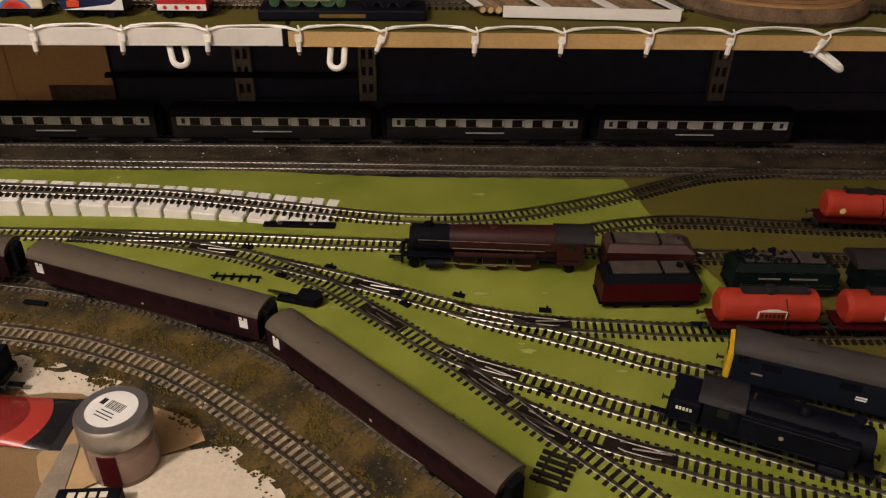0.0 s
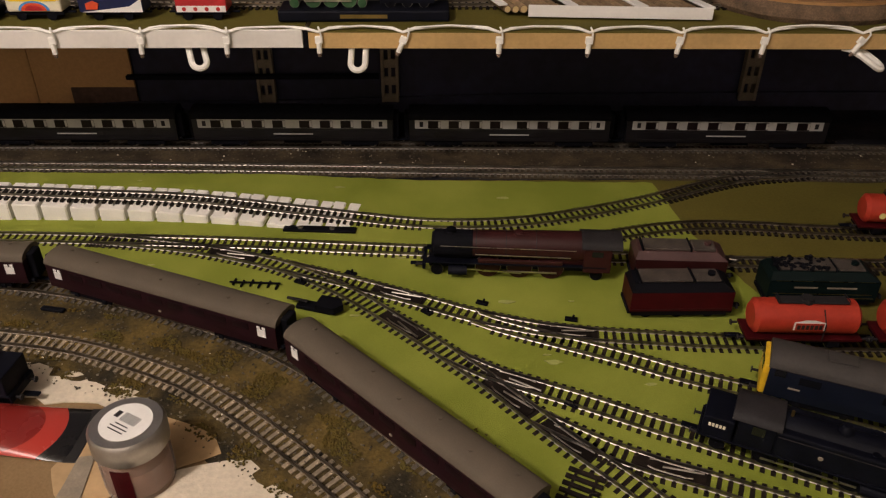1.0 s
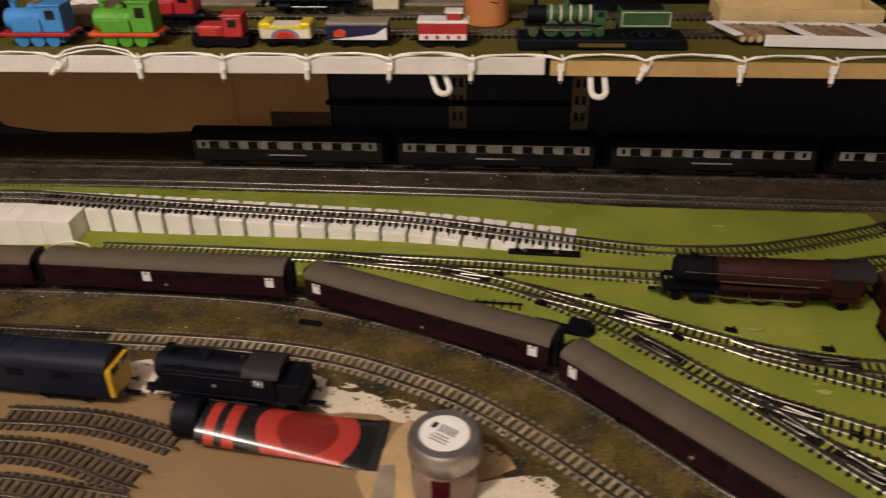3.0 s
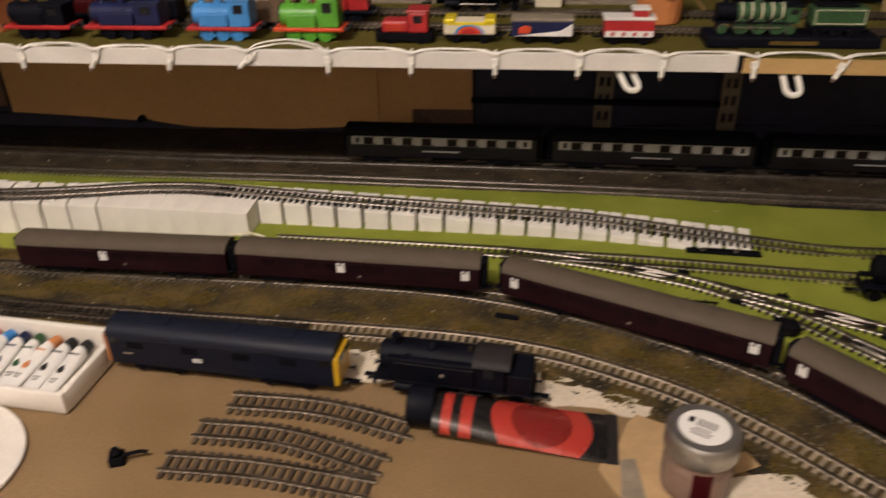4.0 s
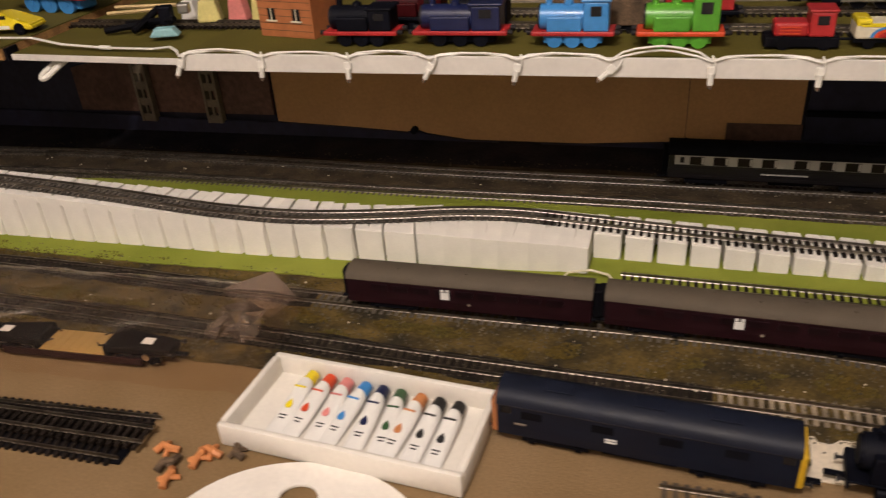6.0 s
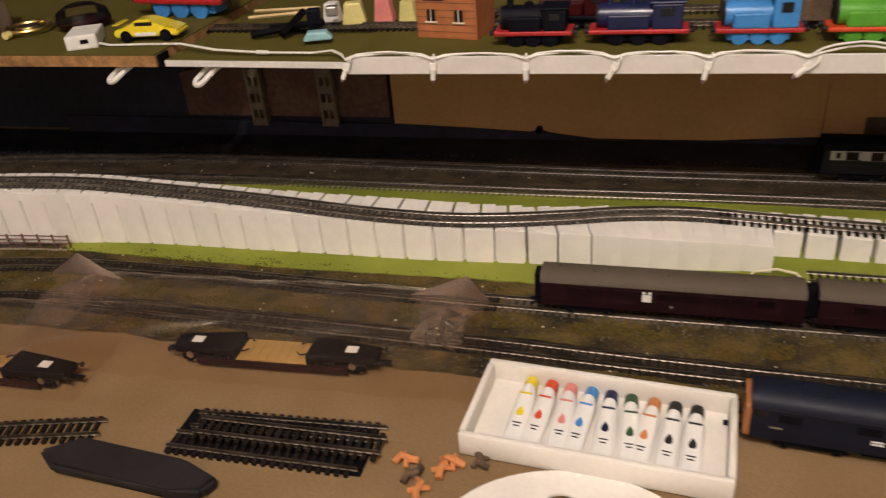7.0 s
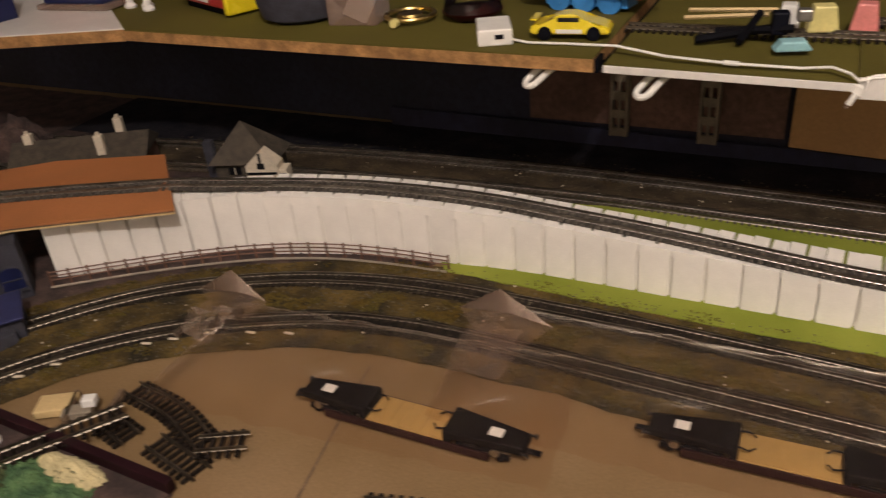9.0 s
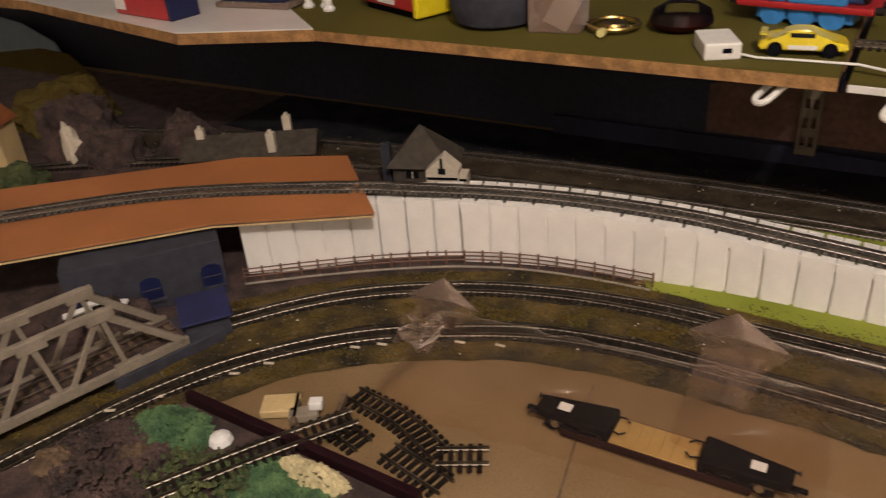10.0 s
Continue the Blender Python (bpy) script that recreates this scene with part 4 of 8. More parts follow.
# ---- engines and wagons ----
def wheel(parent, x, y, r, material="black_matt", spokes=True):
    """One flanged wheel with a rim and hub, standing at x on the side y."""
    sy = 1 if y > 0 else -1
    bm = NB()
    cyl(bm, (x, y - sy * 0.0012, r), (x, y + sy * 0.0008, r), r, 22)
    cyl(bm, (x, y + sy * 0.0008, r), (x, y + sy * 0.0014, r), r * 0.28, 10)
    w = part("wheel", bm, material, parent)
    part("tyre", cyl(NB(), (x, y - sy * 0.0016, r), (x, y - sy * 0.0002, r), r + 0.0005, 22), "steel", w)
    return w


def buffers(parent, x, sx, z=0.0135):
    for sy in (-1, 1):
        bm = cyl(NB(), (x, sy * 0.0108, z), (x + sx * 0.005, sy * 0.0108, z), 0.0012, 8)
        cyl(bm, (x + sx * 0.005, sy * 0.0108, z), (x + sx * 0.006, sy * 0.0108, z), 0.0027, 12)
        part("buffer", bm, "dark_grey", parent)
    part("coupling", box(NB(), (x + sx * 0.006, 0, z - 0.006), (0.014, 0.005, 0.0018), 0.0004), "black", parent)


def tender(m, label, material, length=0.092, top="black_matt", coal=True, group="", lettering=False):
    th = thing("locomotive_tender", m, label, "model tender", group)
    L, w = length, 0.034
    zt = 0.0335
    part("body", extr(NB(), [(-w / 2, 0.0125), (-w / 2, zt), (w / 2, zt), (w / 2, 0.0125)], -L / 2, L / 2), material, th)
    bm = NB()
    low = [bm.verts.new((x, y, zt + 0.0001)) for x, y in ((-L / 2, -w / 2), (L / 2, -w / 2), (L / 2, w / 2), (-L / 2, w / 2))]
    high = [bm.verts.new((x, y, 0.0405)) for x, y in ((-L / 2 + 0.003, -w * 0.34), (L / 2 - 0.010, -w * 0.34), (L / 2 - 0.010, w * 0.34), (-L / 2 + 0.003, w * 0.34))]
    bm.faces.new(low[::-1])
    bm.faces.new(high)
    for k in range(4):
        bm.faces.new((low[k], low[(k + 1) % 4], high[(k + 1) % 4], high[k]))
    part("shoulder", bm, top, th)
    part("tank_top", box(NB(), (L * 0.25, 0, 0.0416), (L * 0.24, w * 0.58, 0.0022), 0.0008), "coal_brown", th)
    part("coal_space", box(NB(), (-L * 0.15, 0, 0.0418), (L * 0.50, w * 0.60, 0.0026), 0.001), "coal_brown", th)
    for x in (-L * 0.42, L * 0.10):
        part("bulkhead", box(NB(), (x, 0, 0.0415), (0.0016, w * 0.66, 0.0044), 0.0004), "black_matt", th)
    part("filler", cyl(NB(), (L * 0.30, 0, 0.042), (L * 0.30, 0, 0.0455), 0.0035, 12), top, th)
    if coal:
        bm, rnd = NB(), random.Random(8)
        for k in range(60):
            r = rnd.uniform(0.0015, 0.003)
            bmesh.ops.create_icosphere(bm, subdivisions=1, radius=r, matrix=Matrix.Translation((rnd.uniform(-L * 0.45, L * 0.05), rnd.uniform(-0.011, 0.011), 0.0415 + rnd.uniform(0, 0.003))))
        tagged(part("coal", bm, "black_matt", th), kind="stuff")
    bm = box(NB(), (0, 0, 0.0105), (L + 0.003, 0.030, 0.004), 0.0005)
    for sy in (-1, 1):
        box(bm, (0, sy * 0.0135, 0.0085), (L * 0.94, 0.0016, 0.006), 0.0004)
    part("frame", bm, "black_matt", th)
    for k in (-1, 0, 1):
        for sy in (-1, 1):
            wheel(th, k * L * 0.31, sy * 0.0085, 0.0068)
    buffers(th, L / 2 + 0.001, 1)
    for sy in (-1, 1):
        part("lining", box(NB(), (0, sy * (w / 2 + 0.0002), 0.0148), (L * 0.95, 0.0004, 0.0005)), "crimson2" if not lettering else "brass", th)
        if lettering:
            for x, l in ((-0.017, 0.022), (0.017, 0.028)):
                part("lettering", box(NB(), (x, sy * (w / 2 + 0.0003), 0.0262), (l, 0.0005, 0.0016)), "girder", th, "small unreadable pale lettering")
            for z in (0.019, 0.0335):
                part("lining", box(NB(), (0, sy * (w / 2 + 0.0002), z), (L * 0.9, 0.0004, 0.0004)), "brass", th)
    return th


def express(m, label, body="crimson2", smokebox="black_matt", group="", length=0.21):
    """A large tender engine facing the -x way."""
    th = thing("steam_locomotive", m, label, "model locomotive", group)
    L = length
    x0 = -L / 2
    bz = 0.0345
    bm = NB()
    cyl(bm, (x0 + 0.052, 0, bz - 0.0006), (x0 + 0.115, 0, bz), 0.0137, 28, 0.0150)
    cyl(bm, (x0 + 0.115, 0, bz), (x0 + 0.165, 0, bz), 0.0150, 28, 0.0158)
    box(bm, (x0 + 0.142, 0, 0.025), (0.046, 0.025, 0.02), 0.002)
    boil = part("boiler", bm, body, th, smooth=True)
    for x in (0.055, 0.085, 0.115):
        part("boiler_band", cyl(NB(), (x0 + x, 0, bz - 0.0003), (x0 + x + 0.0009, 0, bz - 0.0003), 0.0142 + (x - 0.05) * 0.019, 28), "dark_grey", boil)
    bm = cyl(NB(), (x0 + 0.013, 0, bz - 0.001), (x0 + 0.052, 0, bz - 0.001), 0.0143, 28)
    cyl(bm, (x0 + 0.0105, 0, bz - 0.001), (x0 + 0.013, 0, bz - 0.001), 0.0105, 24, 0.0125)
    box(bm, (x0 + 0.034, 0, 0.02), (0.03, 0.016, 0.012), 0.001)
    part("smokebox", bm, smokebox, th, smooth=True)
    part("chimney", lathe(NB(), [(0.0058, 0.0), (0.0046, 0.0012), (0.0046, 0.0024), (0.0052, 0.0028), (0.0052, 0.0032)], 18, (x0 + 0.03, 0, bz + 0.0125)), smokebox, th)
    part("dome", lathe(NB(), [(0.0056, 0.0), (0.0050, 0.0014), (0.003, 0.0024), (0.0008, 0.0028)], 18, (x0 + 0.098, 0, bz + 0.0138)), body, th, smooth=True)
    cabp = [(-0.0165, 0.014), (-0.0165, 0.041), (0.0165, 0.041), (0.0165, 0.014)]
    part("cab", extr(NB(), cabp, x0 + 0.163, x0 + 0.19), body, th)
    rp = [(-0.0172 * math.cos(math.pi * k / 8), 0.041 + 0.0095 * math.sin(math.pi * k / 8)) for k in range(9)]
    part("cab_roof", extr(NB(), rp, x0 + 0.160, x0 + 0.2), "dark_grey", th, smooth=True)
    for sy in (-1, 1):
        part("cab_window", box(NB(), (x0 + 0.176, sy * 0.0166, 0.0355), (0.011, 0.0006, 0.006)), "window", th)
        part("running_plate", box(NB(), (x0 + 0.095, sy * 0.0125, 0.0195), (0.182, 0.009, 0.0016), 0.0004), "black", th)
        part("splasher", box(NB(), (x0 + 0.1, sy * 0.0145, 0.0225), (0.085, 0.003, 0.005), 0.0012), body, th)
        part("cylinder", cyl(NB(), (x0 + 0.028, sy * 0.0155, 0.011), (x0 + 0.047, sy * 0.0155, 0.011), 0.0052, 16), "black", th)
        part("coupling_rod", box(NB(), (x0 + 0.1, sy * 0.0135, 0.0098), (0.075, 0.0011, 0.0019), 0.0003), "steel", th)
        part("connecting_rod", box(NB(), (0, 0, 0), (0.058, 0.0010, 0.0015), 0, pose(x0 + 0.073, sy * 0.0150, 0.0108, 0, 3, 0)), "steel", th)
        part("handrail", cyl(NB(), (x0 + 0.02, sy * 0.0150, bz + 0.004), (x0 + 0.155, sy * 0.0163, bz + 0.004), 0.0004, 6), "steel", th)
        part("piping", cyl(NB(), (x0 + 0.055, sy * 0.0146, bz - 0.005), (x0 + 0.15, sy * 0.0156, bz - 0.005), 0.0006, 6), "steel", th)
        for k in range(3):
            wheel(th, x0 + 0.068 + 0.032 * k, sy * 0.0085, 0.0128, body)
        for x in (0.016, 0.04, 0.178):
            wheel(th, x0 + x, sy * 0.0085, 0.0062)
    part("frame", box(NB(), (x0 + 0.1, 0, 0.013), (0.185, 0.013, 0.009), 0.0008), "black_matt", th)
    part("buffer_beam", box(NB(), (x0 + 0.003, 0, 0.0145), (0.003, 0.031, 0.0075), 0.0004), "black", th)
    buffers(th, x0 + 0.001, -1)
    return th


def tank_engine(m, label, group="", length=0.135, bunker=True, number=False, mat_="black"):
    """A small side-tank engine, chimney the -x way."""
    th = thing("steam_locomotive", m, label, "model locomotive", group)
    L = length
    x0 = -L / 2
    bm = cyl(NB(), (x0 + 0.006, 0, 0.0335), (x0 + L * 0.66, 0, 0.0335), 0.0128, 24)
    cyl(bm, (x0 + 0.004, 0, 0.0335), (x0 + 0.006, 0, 0.0335), 0.0105, 24)
    part("boiler", bm, mat_, th, smooth=True)
    for sy in (-1, 1):
        part("side_tank", box(NB(), (x0 + L * 0.37, sy * 0.0118, 0.0300), (L * 0.56, 0.0102, 0.0225), 0.0014), mat_, th)
        part("tank_crest", cyl(NB(), (x0 + L * 0.44, sy * 0.0169, 0.029), (x0 + L * 0.44, sy * 0.0173, 0.029), 0.0018, 12), "girder", th)
        part("handrail", cyl(NB(), (x0 + L * 0.14, sy * 0.0172, 0.0375), (x0 + L * 0.64, sy * 0.0172, 0.0375), 0.0004, 6), "dark_grey", th)
        part("tank_filler", cyl(NB(), (x0 + L * 0.22, sy * 0.0118, 0.041), (x0 + L * 0.22, sy * 0.0118, 0.0428), 0.003, 12), mat_, th)
        part("cylinder", cyl(NB(), (x0 + 0.018, sy * 0.0145, 0.0105), (x0 + 0.036, sy * 0.0145, 0.0105), 0.0046, 14), mat_, th)
        part("coupling_rod", box(NB(), (x0 + L * 0.47, sy * 0.0132, 0.009), (L * 0.44, 0.001, 0.0018), 0.0003), "steel", th)
        part("cab_window", box(NB(), (x0 + L * 0.73, sy * 0.0169, 0.0365), (0.009, 0.0008, 0.008)), "window", th)
    part("cab", box(NB(), (x0 + L * 0.74, 0, 0.0305), (L * 0.18, 0.0335, 0.0235), 0.0008), mat_, th)
    rp = [(-0.0178 * math.cos(math.pi * k / 8), 0.042 + 0.0072 * math.sin(math.pi * k / 8)) for k in range(9)]
    part("cab_roof", extr(NB(), rp, x0 + L * 0.63, x0 + L * 0.86), "dark_grey", th, smooth=True)
    part("bunker", box(NB(), (x0 + L * 0.915, 0, 0.0275), (L * 0.15, 0.0335, 0.0195), 0.001), mat_, th)
    part("footplate", box(NB(), (0, 0, 0.0178), (L, 0.0345, 0.0018), 0.0004), mat_, th)
    part("frame", box(NB(), (0, 0, 0.0125), (L * 0.9, 0.0125, 0.009), 0.0006), "black_matt", th)
    part("chimney", lathe(NB(), [(0.0046, 0), (0.0036, 0.002), (0.0036, 0.0075), (0.0046, 0.0085), (0.0046, 0.0095)], 18, (x0 + 0.018, 0, 0.0448)), mat_, th)
    part("dome", lathe(NB(), [(0.0055, 0), (0.0052, 0.004), (0.0032, 0.0068), (0.0008, 0.0075)], 18, (x0 + L * 0.36, 0, 0.0445)), mat_, th, smooth=True)
    part("whistle", cyl(NB(), (x0 + L * 0.60, 0, 0.045), (x0 + L * 0.60, 0, 0.0505), 0.0012, 8), "brass", th)
    for sy in (-1, 1):
        for k in range(3):
            wheel(th, x0 + L * (0.27 + 0.2 * k), sy * 0.0085, 0.0095)
        wheel(th, x0 + L * 0.9, sy * 0.0085, 0.006)
        if number:
            for q in range(5):
                part("number_bar", box(NB(), (x0 + L * 0.885 + q * 0.0026, sy * 0.0170, 0.0305), (0.0018, 0.0006, 0.0028)), "cream", th)
    for sx in (-1, 1):
        part("buffer_beam", box(NB(), (sx * (L / 2), 0, 0.0145), (0.002, 0.0335, 0.007), 0.0004), mat_, th)
        buffers(th, sx * (L / 2 + 0.0005), sx)
    return th


def diesel(m, label, group="", length=0.215, sides="diesel_blue", roof="diesel_blue", noses=(0, 1)):
    th = thing("diesel_locomotive", m, label, "model locomotive", group)
    L, w = length, 0.0345
    side, rf = coach_profile(w, 0.0115, 0.040, 0.0515, 10)
    part("body", extr(NB(), side + [(-y, z) for y, z in side[::-1]], -L / 2 + 0.004, L / 2 - 0.004), sides, th)
    part("roof", extr(NB(), [(y * 1.005, z) for y, z in rf], -L / 2 + 0.003, L / 2 - 0.003), roof, th, smooth=True)
    for sx, yel in zip((-1, 1), noses):
        c = sx * (L / 2 - 0.002)
        # 2: a yellow end in shade, its shade painted as brown.
        en = part("cab_end", box(NB(), (c, 0, 0.0265), (0.006, w * 0.96, 0.030), 0.002), (sides, "yellow", "deck")[yel], th)
        for sy in (-1, 1):
            part("windscreen", box(NB(), (c + sx * 0.0031, sy * 0.0075, 0.0375), (0.0006, 0.0115, 0.0065)), "window", en)
        buffers(th, sx * (L / 2 + 0.001), sx, 0.0125)
        bogie(th, sx * (L / 2 - 0.048), 0.036)
    for sy in (-1, 1):
        y = sy * (w / 2 + 0.0002)
        for x in (-0.36, -0.12, 0.10, 0.30):
            part("side_grille", box(NB(), (x * L, y, 0.0335), (0.016, 0.0005, 0.007)), "black_matt", th)
        for x in (-0.45, 0.45):
            part("cab_window", box(NB(), (x * L, y, 0.0365), (0.0085, 0.0006, 0.0062)), "window", th)
        for dz in (-0.0012, 0.0012):
            part("emblem_bar", box(NB(), (-0.02, y + sy * 0.0002, 0.024 + dz), (0.0085, 0.0005, 0.0013)), "paper", th)
        part("number_bar", box(NB(), (-L * 0.40, y, 0.024), (0.009, 0.0005, 0.0016)), "girder", th)
        part("cantrail", box(NB(), (0, y, 0.0402), (L * 0.95, 0.0006, 0.0006)), "dark_grey", th)
    bm = box(NB(), (0, 0, 0.0095), (L * 0.25, 0.026, 0.007), 0.001)
    part("fuel_tank", bm, "black_matt", th)
    for x in (-0.28, 0.02, 0.26):
        part("roof_panel", box(NB(), (x * L, 0, 0.0518), (0.022, 0.013, 0.0012), 0.0004), roof, th)
    return th


def tank_wagon(m, label, group="red tank wagons", logo=True):
    th = thing("tank_wagon", m, label, "model wagon", group)
    L = 0.098
    bm = cyl(NB(), (-L / 2 + 0.006, 0, 0.0295), (L / 2 - 0.006, 0, 0.0295), 0.0158, 32)
    for sx in (-1, 1):
        cyl(bm, (sx * (L / 2 - 0.006), 0, 0.0295), (sx * (L / 2 - 0.0025), 0, 0.0295), 0.0158 if sx > 0 else 0.0158, 32, 0.0115)
    part("tank", bm, "tank_red", th, smooth=True)
    # Sole bar in darker crimson: the shading below the tank is in its colour.
    part("sole_bar", box(NB(), (0, 0, 0.0128), (L + 0.004, 0.0285, 0.0028), 0.0005), "crimson", th)
    part("chassis", box(NB(), (0, 0, 0.0095), (L, 0.022, 0.005), 0.0006), "black_matt", th)
    part("catwalk", box(NB(), (0.004, 0, 0.0465), (0.062, 0.011, 0.0012), 0.0003), "dark_grey", th)
    part("filler_dome", cyl(NB(), (0, 0, 0.0440), (0, 0, 0.0495), 0.0056, 16), "dark_grey", th)
    for x in (-0.026, 0.034):
        part("catwalk_rail", tube(NB(), [(x, -0.0055, 0.0465), (x, -0.0055, 0.050), (x, 0.0055, 0.050), (x, 0.0055, 0.0465)], 0.0005, 5), "dark_grey", th)
    for sy in (-1, 1):
        part("ladder", tube(NB(), [(0.012, sy * 0.010, 0.0435), (0.014, sy * 0.0168, 0.031), (0.014, sy * 0.0168, 0.014)], 0.0006, 5), "dark_grey", th)
        for sx in (-1, 1):
            wheel(th, sx * 0.028, sy * 0.0085, 0.0068)
            part("axle_guard", box(NB(), (sx * 0.028, sy * 0.0125, 0.0078), (0.010, 0.0018, 0.007), 0.0004), "black_matt", th)
        if logo:
            lg = part("logo_plate", plate(NB(), [(-0.0135, -0.0045), (0.0135, -0.0045), (0.0135, 0.0035), (0.004, 0.006), (-0.004, 0.006), (-0.0135, 0.0035)], 0, 0.0006, pose(0, sy * 0.0158, 0.0298, 90, 0, 0 if sy < 0 else 180)), "paper", th, "white logo panel")
            part("logo_field", box(NB(), (0, sy * 0.0166, 0.0293), (0.0245, 0.0006, 0.0072)), "tank_red", lg)
            for q in range(6):
                part("logo_bar", box(NB(), (-0.0095 + q * 0.0038, sy * 0.0170, 0.0290), (0.0026, 0.0006, 0.0044)), "ink", lg)
    for sx in (-1, 1):
        buffers(th, sx * (L / 2 + 0.003), sx, 0.0125)
    return th


R = UP
express(pose(0.108, 0.6705, 0.0028, 0, 0, -4.5), "large maroon express steam engine with a black smokebox")
tender(pose(0.260, 0.6565, 0.0028, 0, 0, -3.5), "maroon tender coupled behind the express engine", "crimson2", 0.090, "maroon_lit", False)
tender(pose(0.2465, 0.6035, 0.0026, 0, 0, 0), "bright crimson tender standing loose on the grass mat", "crimson", 0.096, "black_matt", False)
tank_wagon(BR1.stand(BR1.near(0.340, 0.553), 0.03, R), "bright red petrol tank wagon with a white logo panel")
tank_wagon(BR1.stand(BR1.near(0.460, 0.548), 0.03, R), "bright red petrol tank wagon with a white logo panel")
tw = tank_wagon(FR.stand(FR.near(0.532, 0.74), 0.03, R), "plain red tank wagon with a yellow disc", logo=False)
part("yellow_disc", cyl(NB(), (-0.03, -0.0150, 0.028), (-0.03, -0.0163, 0.028), 0.0035, 14), "lemon", tw)
tender(pose(0.388, 0.622, 0.0010, 0, 0, -3), "dark green tender with faint lining and lettering", "green_dk", 0.104, "green_dk", lettering=True)
express(pose(0.548, 0.612, 0.0010, 0, 0, 177), "dark green steam engine behind its tender", "green_dk")
diesel(BR1B.stand(BR1B.near(0.396, 0.441), 0.08, R), "blue railcar with a grey roof and yellow end", "", 0.25, "diesel_blue", "car_roof", (1, 0))
tank_engine(BR2.stand(BR2.near(0.288, 0.405), 0.04, R) @ pose(0, 0, 0, 0, 0, 180), "black tank engine with a pale number on its bunker", "", 0.15, number=True)

# black engines standing on the bare board
diesel(pose(-0.602, 0.509, 0.0004, 0, 0, -5.2), "dark blue diesel engine with a yellow end", "", 0.22, noses=(2, 1))
tank_engine(pose(-0.394, 0.498, 0.0016, 0, 0, -6.5), "small black tank engine on the board edge", "", 0.138)

# ---- small yard pieces ----
def loose_track(pts, label, material="sleeper_grey", z=0.0006, rails="rail_old"):
    run = Run([(x, y, z) for x, y in pts])
    tr = lay(run, rails, label, group="loose track pieces")
    LOOSE.append((tr, run, material))
    return tr


LOOSE = []
loose_track([(-0.588, 0.468), (-0.504, 0.464), (-0.421, 0.442)], "loose curved track piece lying on the board")
loose_track([(-0.605, 0.431), (-0.528, 0.427), (-0.440, 0.401)], "loose curved track piece lying on the board")
loose_track([(-0.618, 0.392), (-0.540, 0.390), (-0.446, 0.377)], "loose curved track piece lying on the board")
loose_track([(-1.160, 0.462), (-0.990, 0.468)], "loose straight track in a stack of dark pieces", "sleeper")
loose_track([(-1.168, 0.437), (-1.000, 0.436)], "loose straight track in a stack of dark pieces", "sleeper")
loose_track([(-1.150, 0.450), (-0.985, 0.450)], "loose straight track lying on two others", "sleeper", 0.0068)
loose_track([(-1.400, 0.402), (-1.327, 0.420), (-1.236, 0.440)], "loose curved track piece lying on the board", "sleeper")
loose_track([(-1.735, 0.268), (-1.690, 0.34), (-1.640, 0.412)], "loose track laid across the scenic corner", "sleeper", 0.012)
loose_track([(-1.668, 0.446), (-1.61, 0.436), (-1.556, 0.413)], "loose dark track piece beside the scenery", "sleeper")
loose_track([(-1.556, 0.405), (-1.518, 0.424)], "short broken dark track piece", "sleeper", 0.0068)
loose_track([(-1.60, 0.40), (-1.535, 0.385)], "short broken dark track piece", "sleeper")
loose_track([(-1.66, 0.405), (-1.62, 0.395)], "short broken dark track piece", "sleeper")

# Plate added only to darken the gaps between the stacked sleepers.
solid("dark_card", box(NB(), (-1.083, 0.450, 0.0011), (0.172, 0.052, 0.0010)), "black_matt", "black plate added to darken the gaps in the track stack", "card", pose(0, 0, 0))
pl = thing("point_lever", pose(-0.100, 0.612, 0.0026, 0, 0, -18), "black plastic point lever and its base", "point lever")
part("base", box(NB(), (0, 0, 0.002), (0.036, 0.012, 0.004), 0.0008), "black_matt", pl)
part("lever_housing", plate(NB(), [(0.004, -0.009), (0.024, -0.009), (0.03, 0), (0.024, 0.009), (0.004, 0.009)], 0.004, 0.011), "black_matt", pl)
part("lever", box(NB(), (-0.018, 0.0, 0.007), (0.022, 0.003, 0.002), 0.0005), "dark_grey", pl)
fs = thing("broken_fence", pose(-0.165, 0.652, 0.0026, 0, 0, -8), "broken black lineside fence lying on the grass", "fence")
for k in range(6):
    part("fence_post", box(NB(), (-0.022 + 0.009 * k, 0.001 * (-1) ** k, 0.0015), (0.0018, 0.011, 0.002), 0.0004), "black_matt", fs)
part("fence_rail", box(NB(), (0, 0, 0.003), (0.052, 0.0018, 0.0016), 0.0004, pose(0, 0, 0, 0, 0, 4)), "black_matt", fs)
cb = thing("sleeper_web", pose(0.121, 0.388, 0.0026, 0, 0, 62), "short dark plastic sleeper web without rails", "track part")
for k in range(5):
    part("sleeper", box(NB(), (-0.014 + 0.0072 * k, 0, 0.0016), (0.0034, 0.029, 0.0026), 0.0004), "sleeper", cb)
for sy in (-1, 1):
    part("web", box(NB(), (0, sy * 0.008, 0.0012), (0.033, 0.002, 0.0016)), "sleeper", cb)
pm = thing("point_motor", pose(-0.112, 0.7575, 0.0026, 0, 0, -4), "flat dark point motor with two bright screws", "point motor")
part("cover", box(NB(), (0, 0, 0.0015), (0.082, 0.011, 0.003), 0.0008), "black_matt", pm)
for x in (-0.022, 0.014):
    part("screw", lathe(NB(), [(0.0032, 0.003), (0.0028, 0.0042), (0.0012, 0.0048)], 14, (x, 0, 0)), "steel", pm)
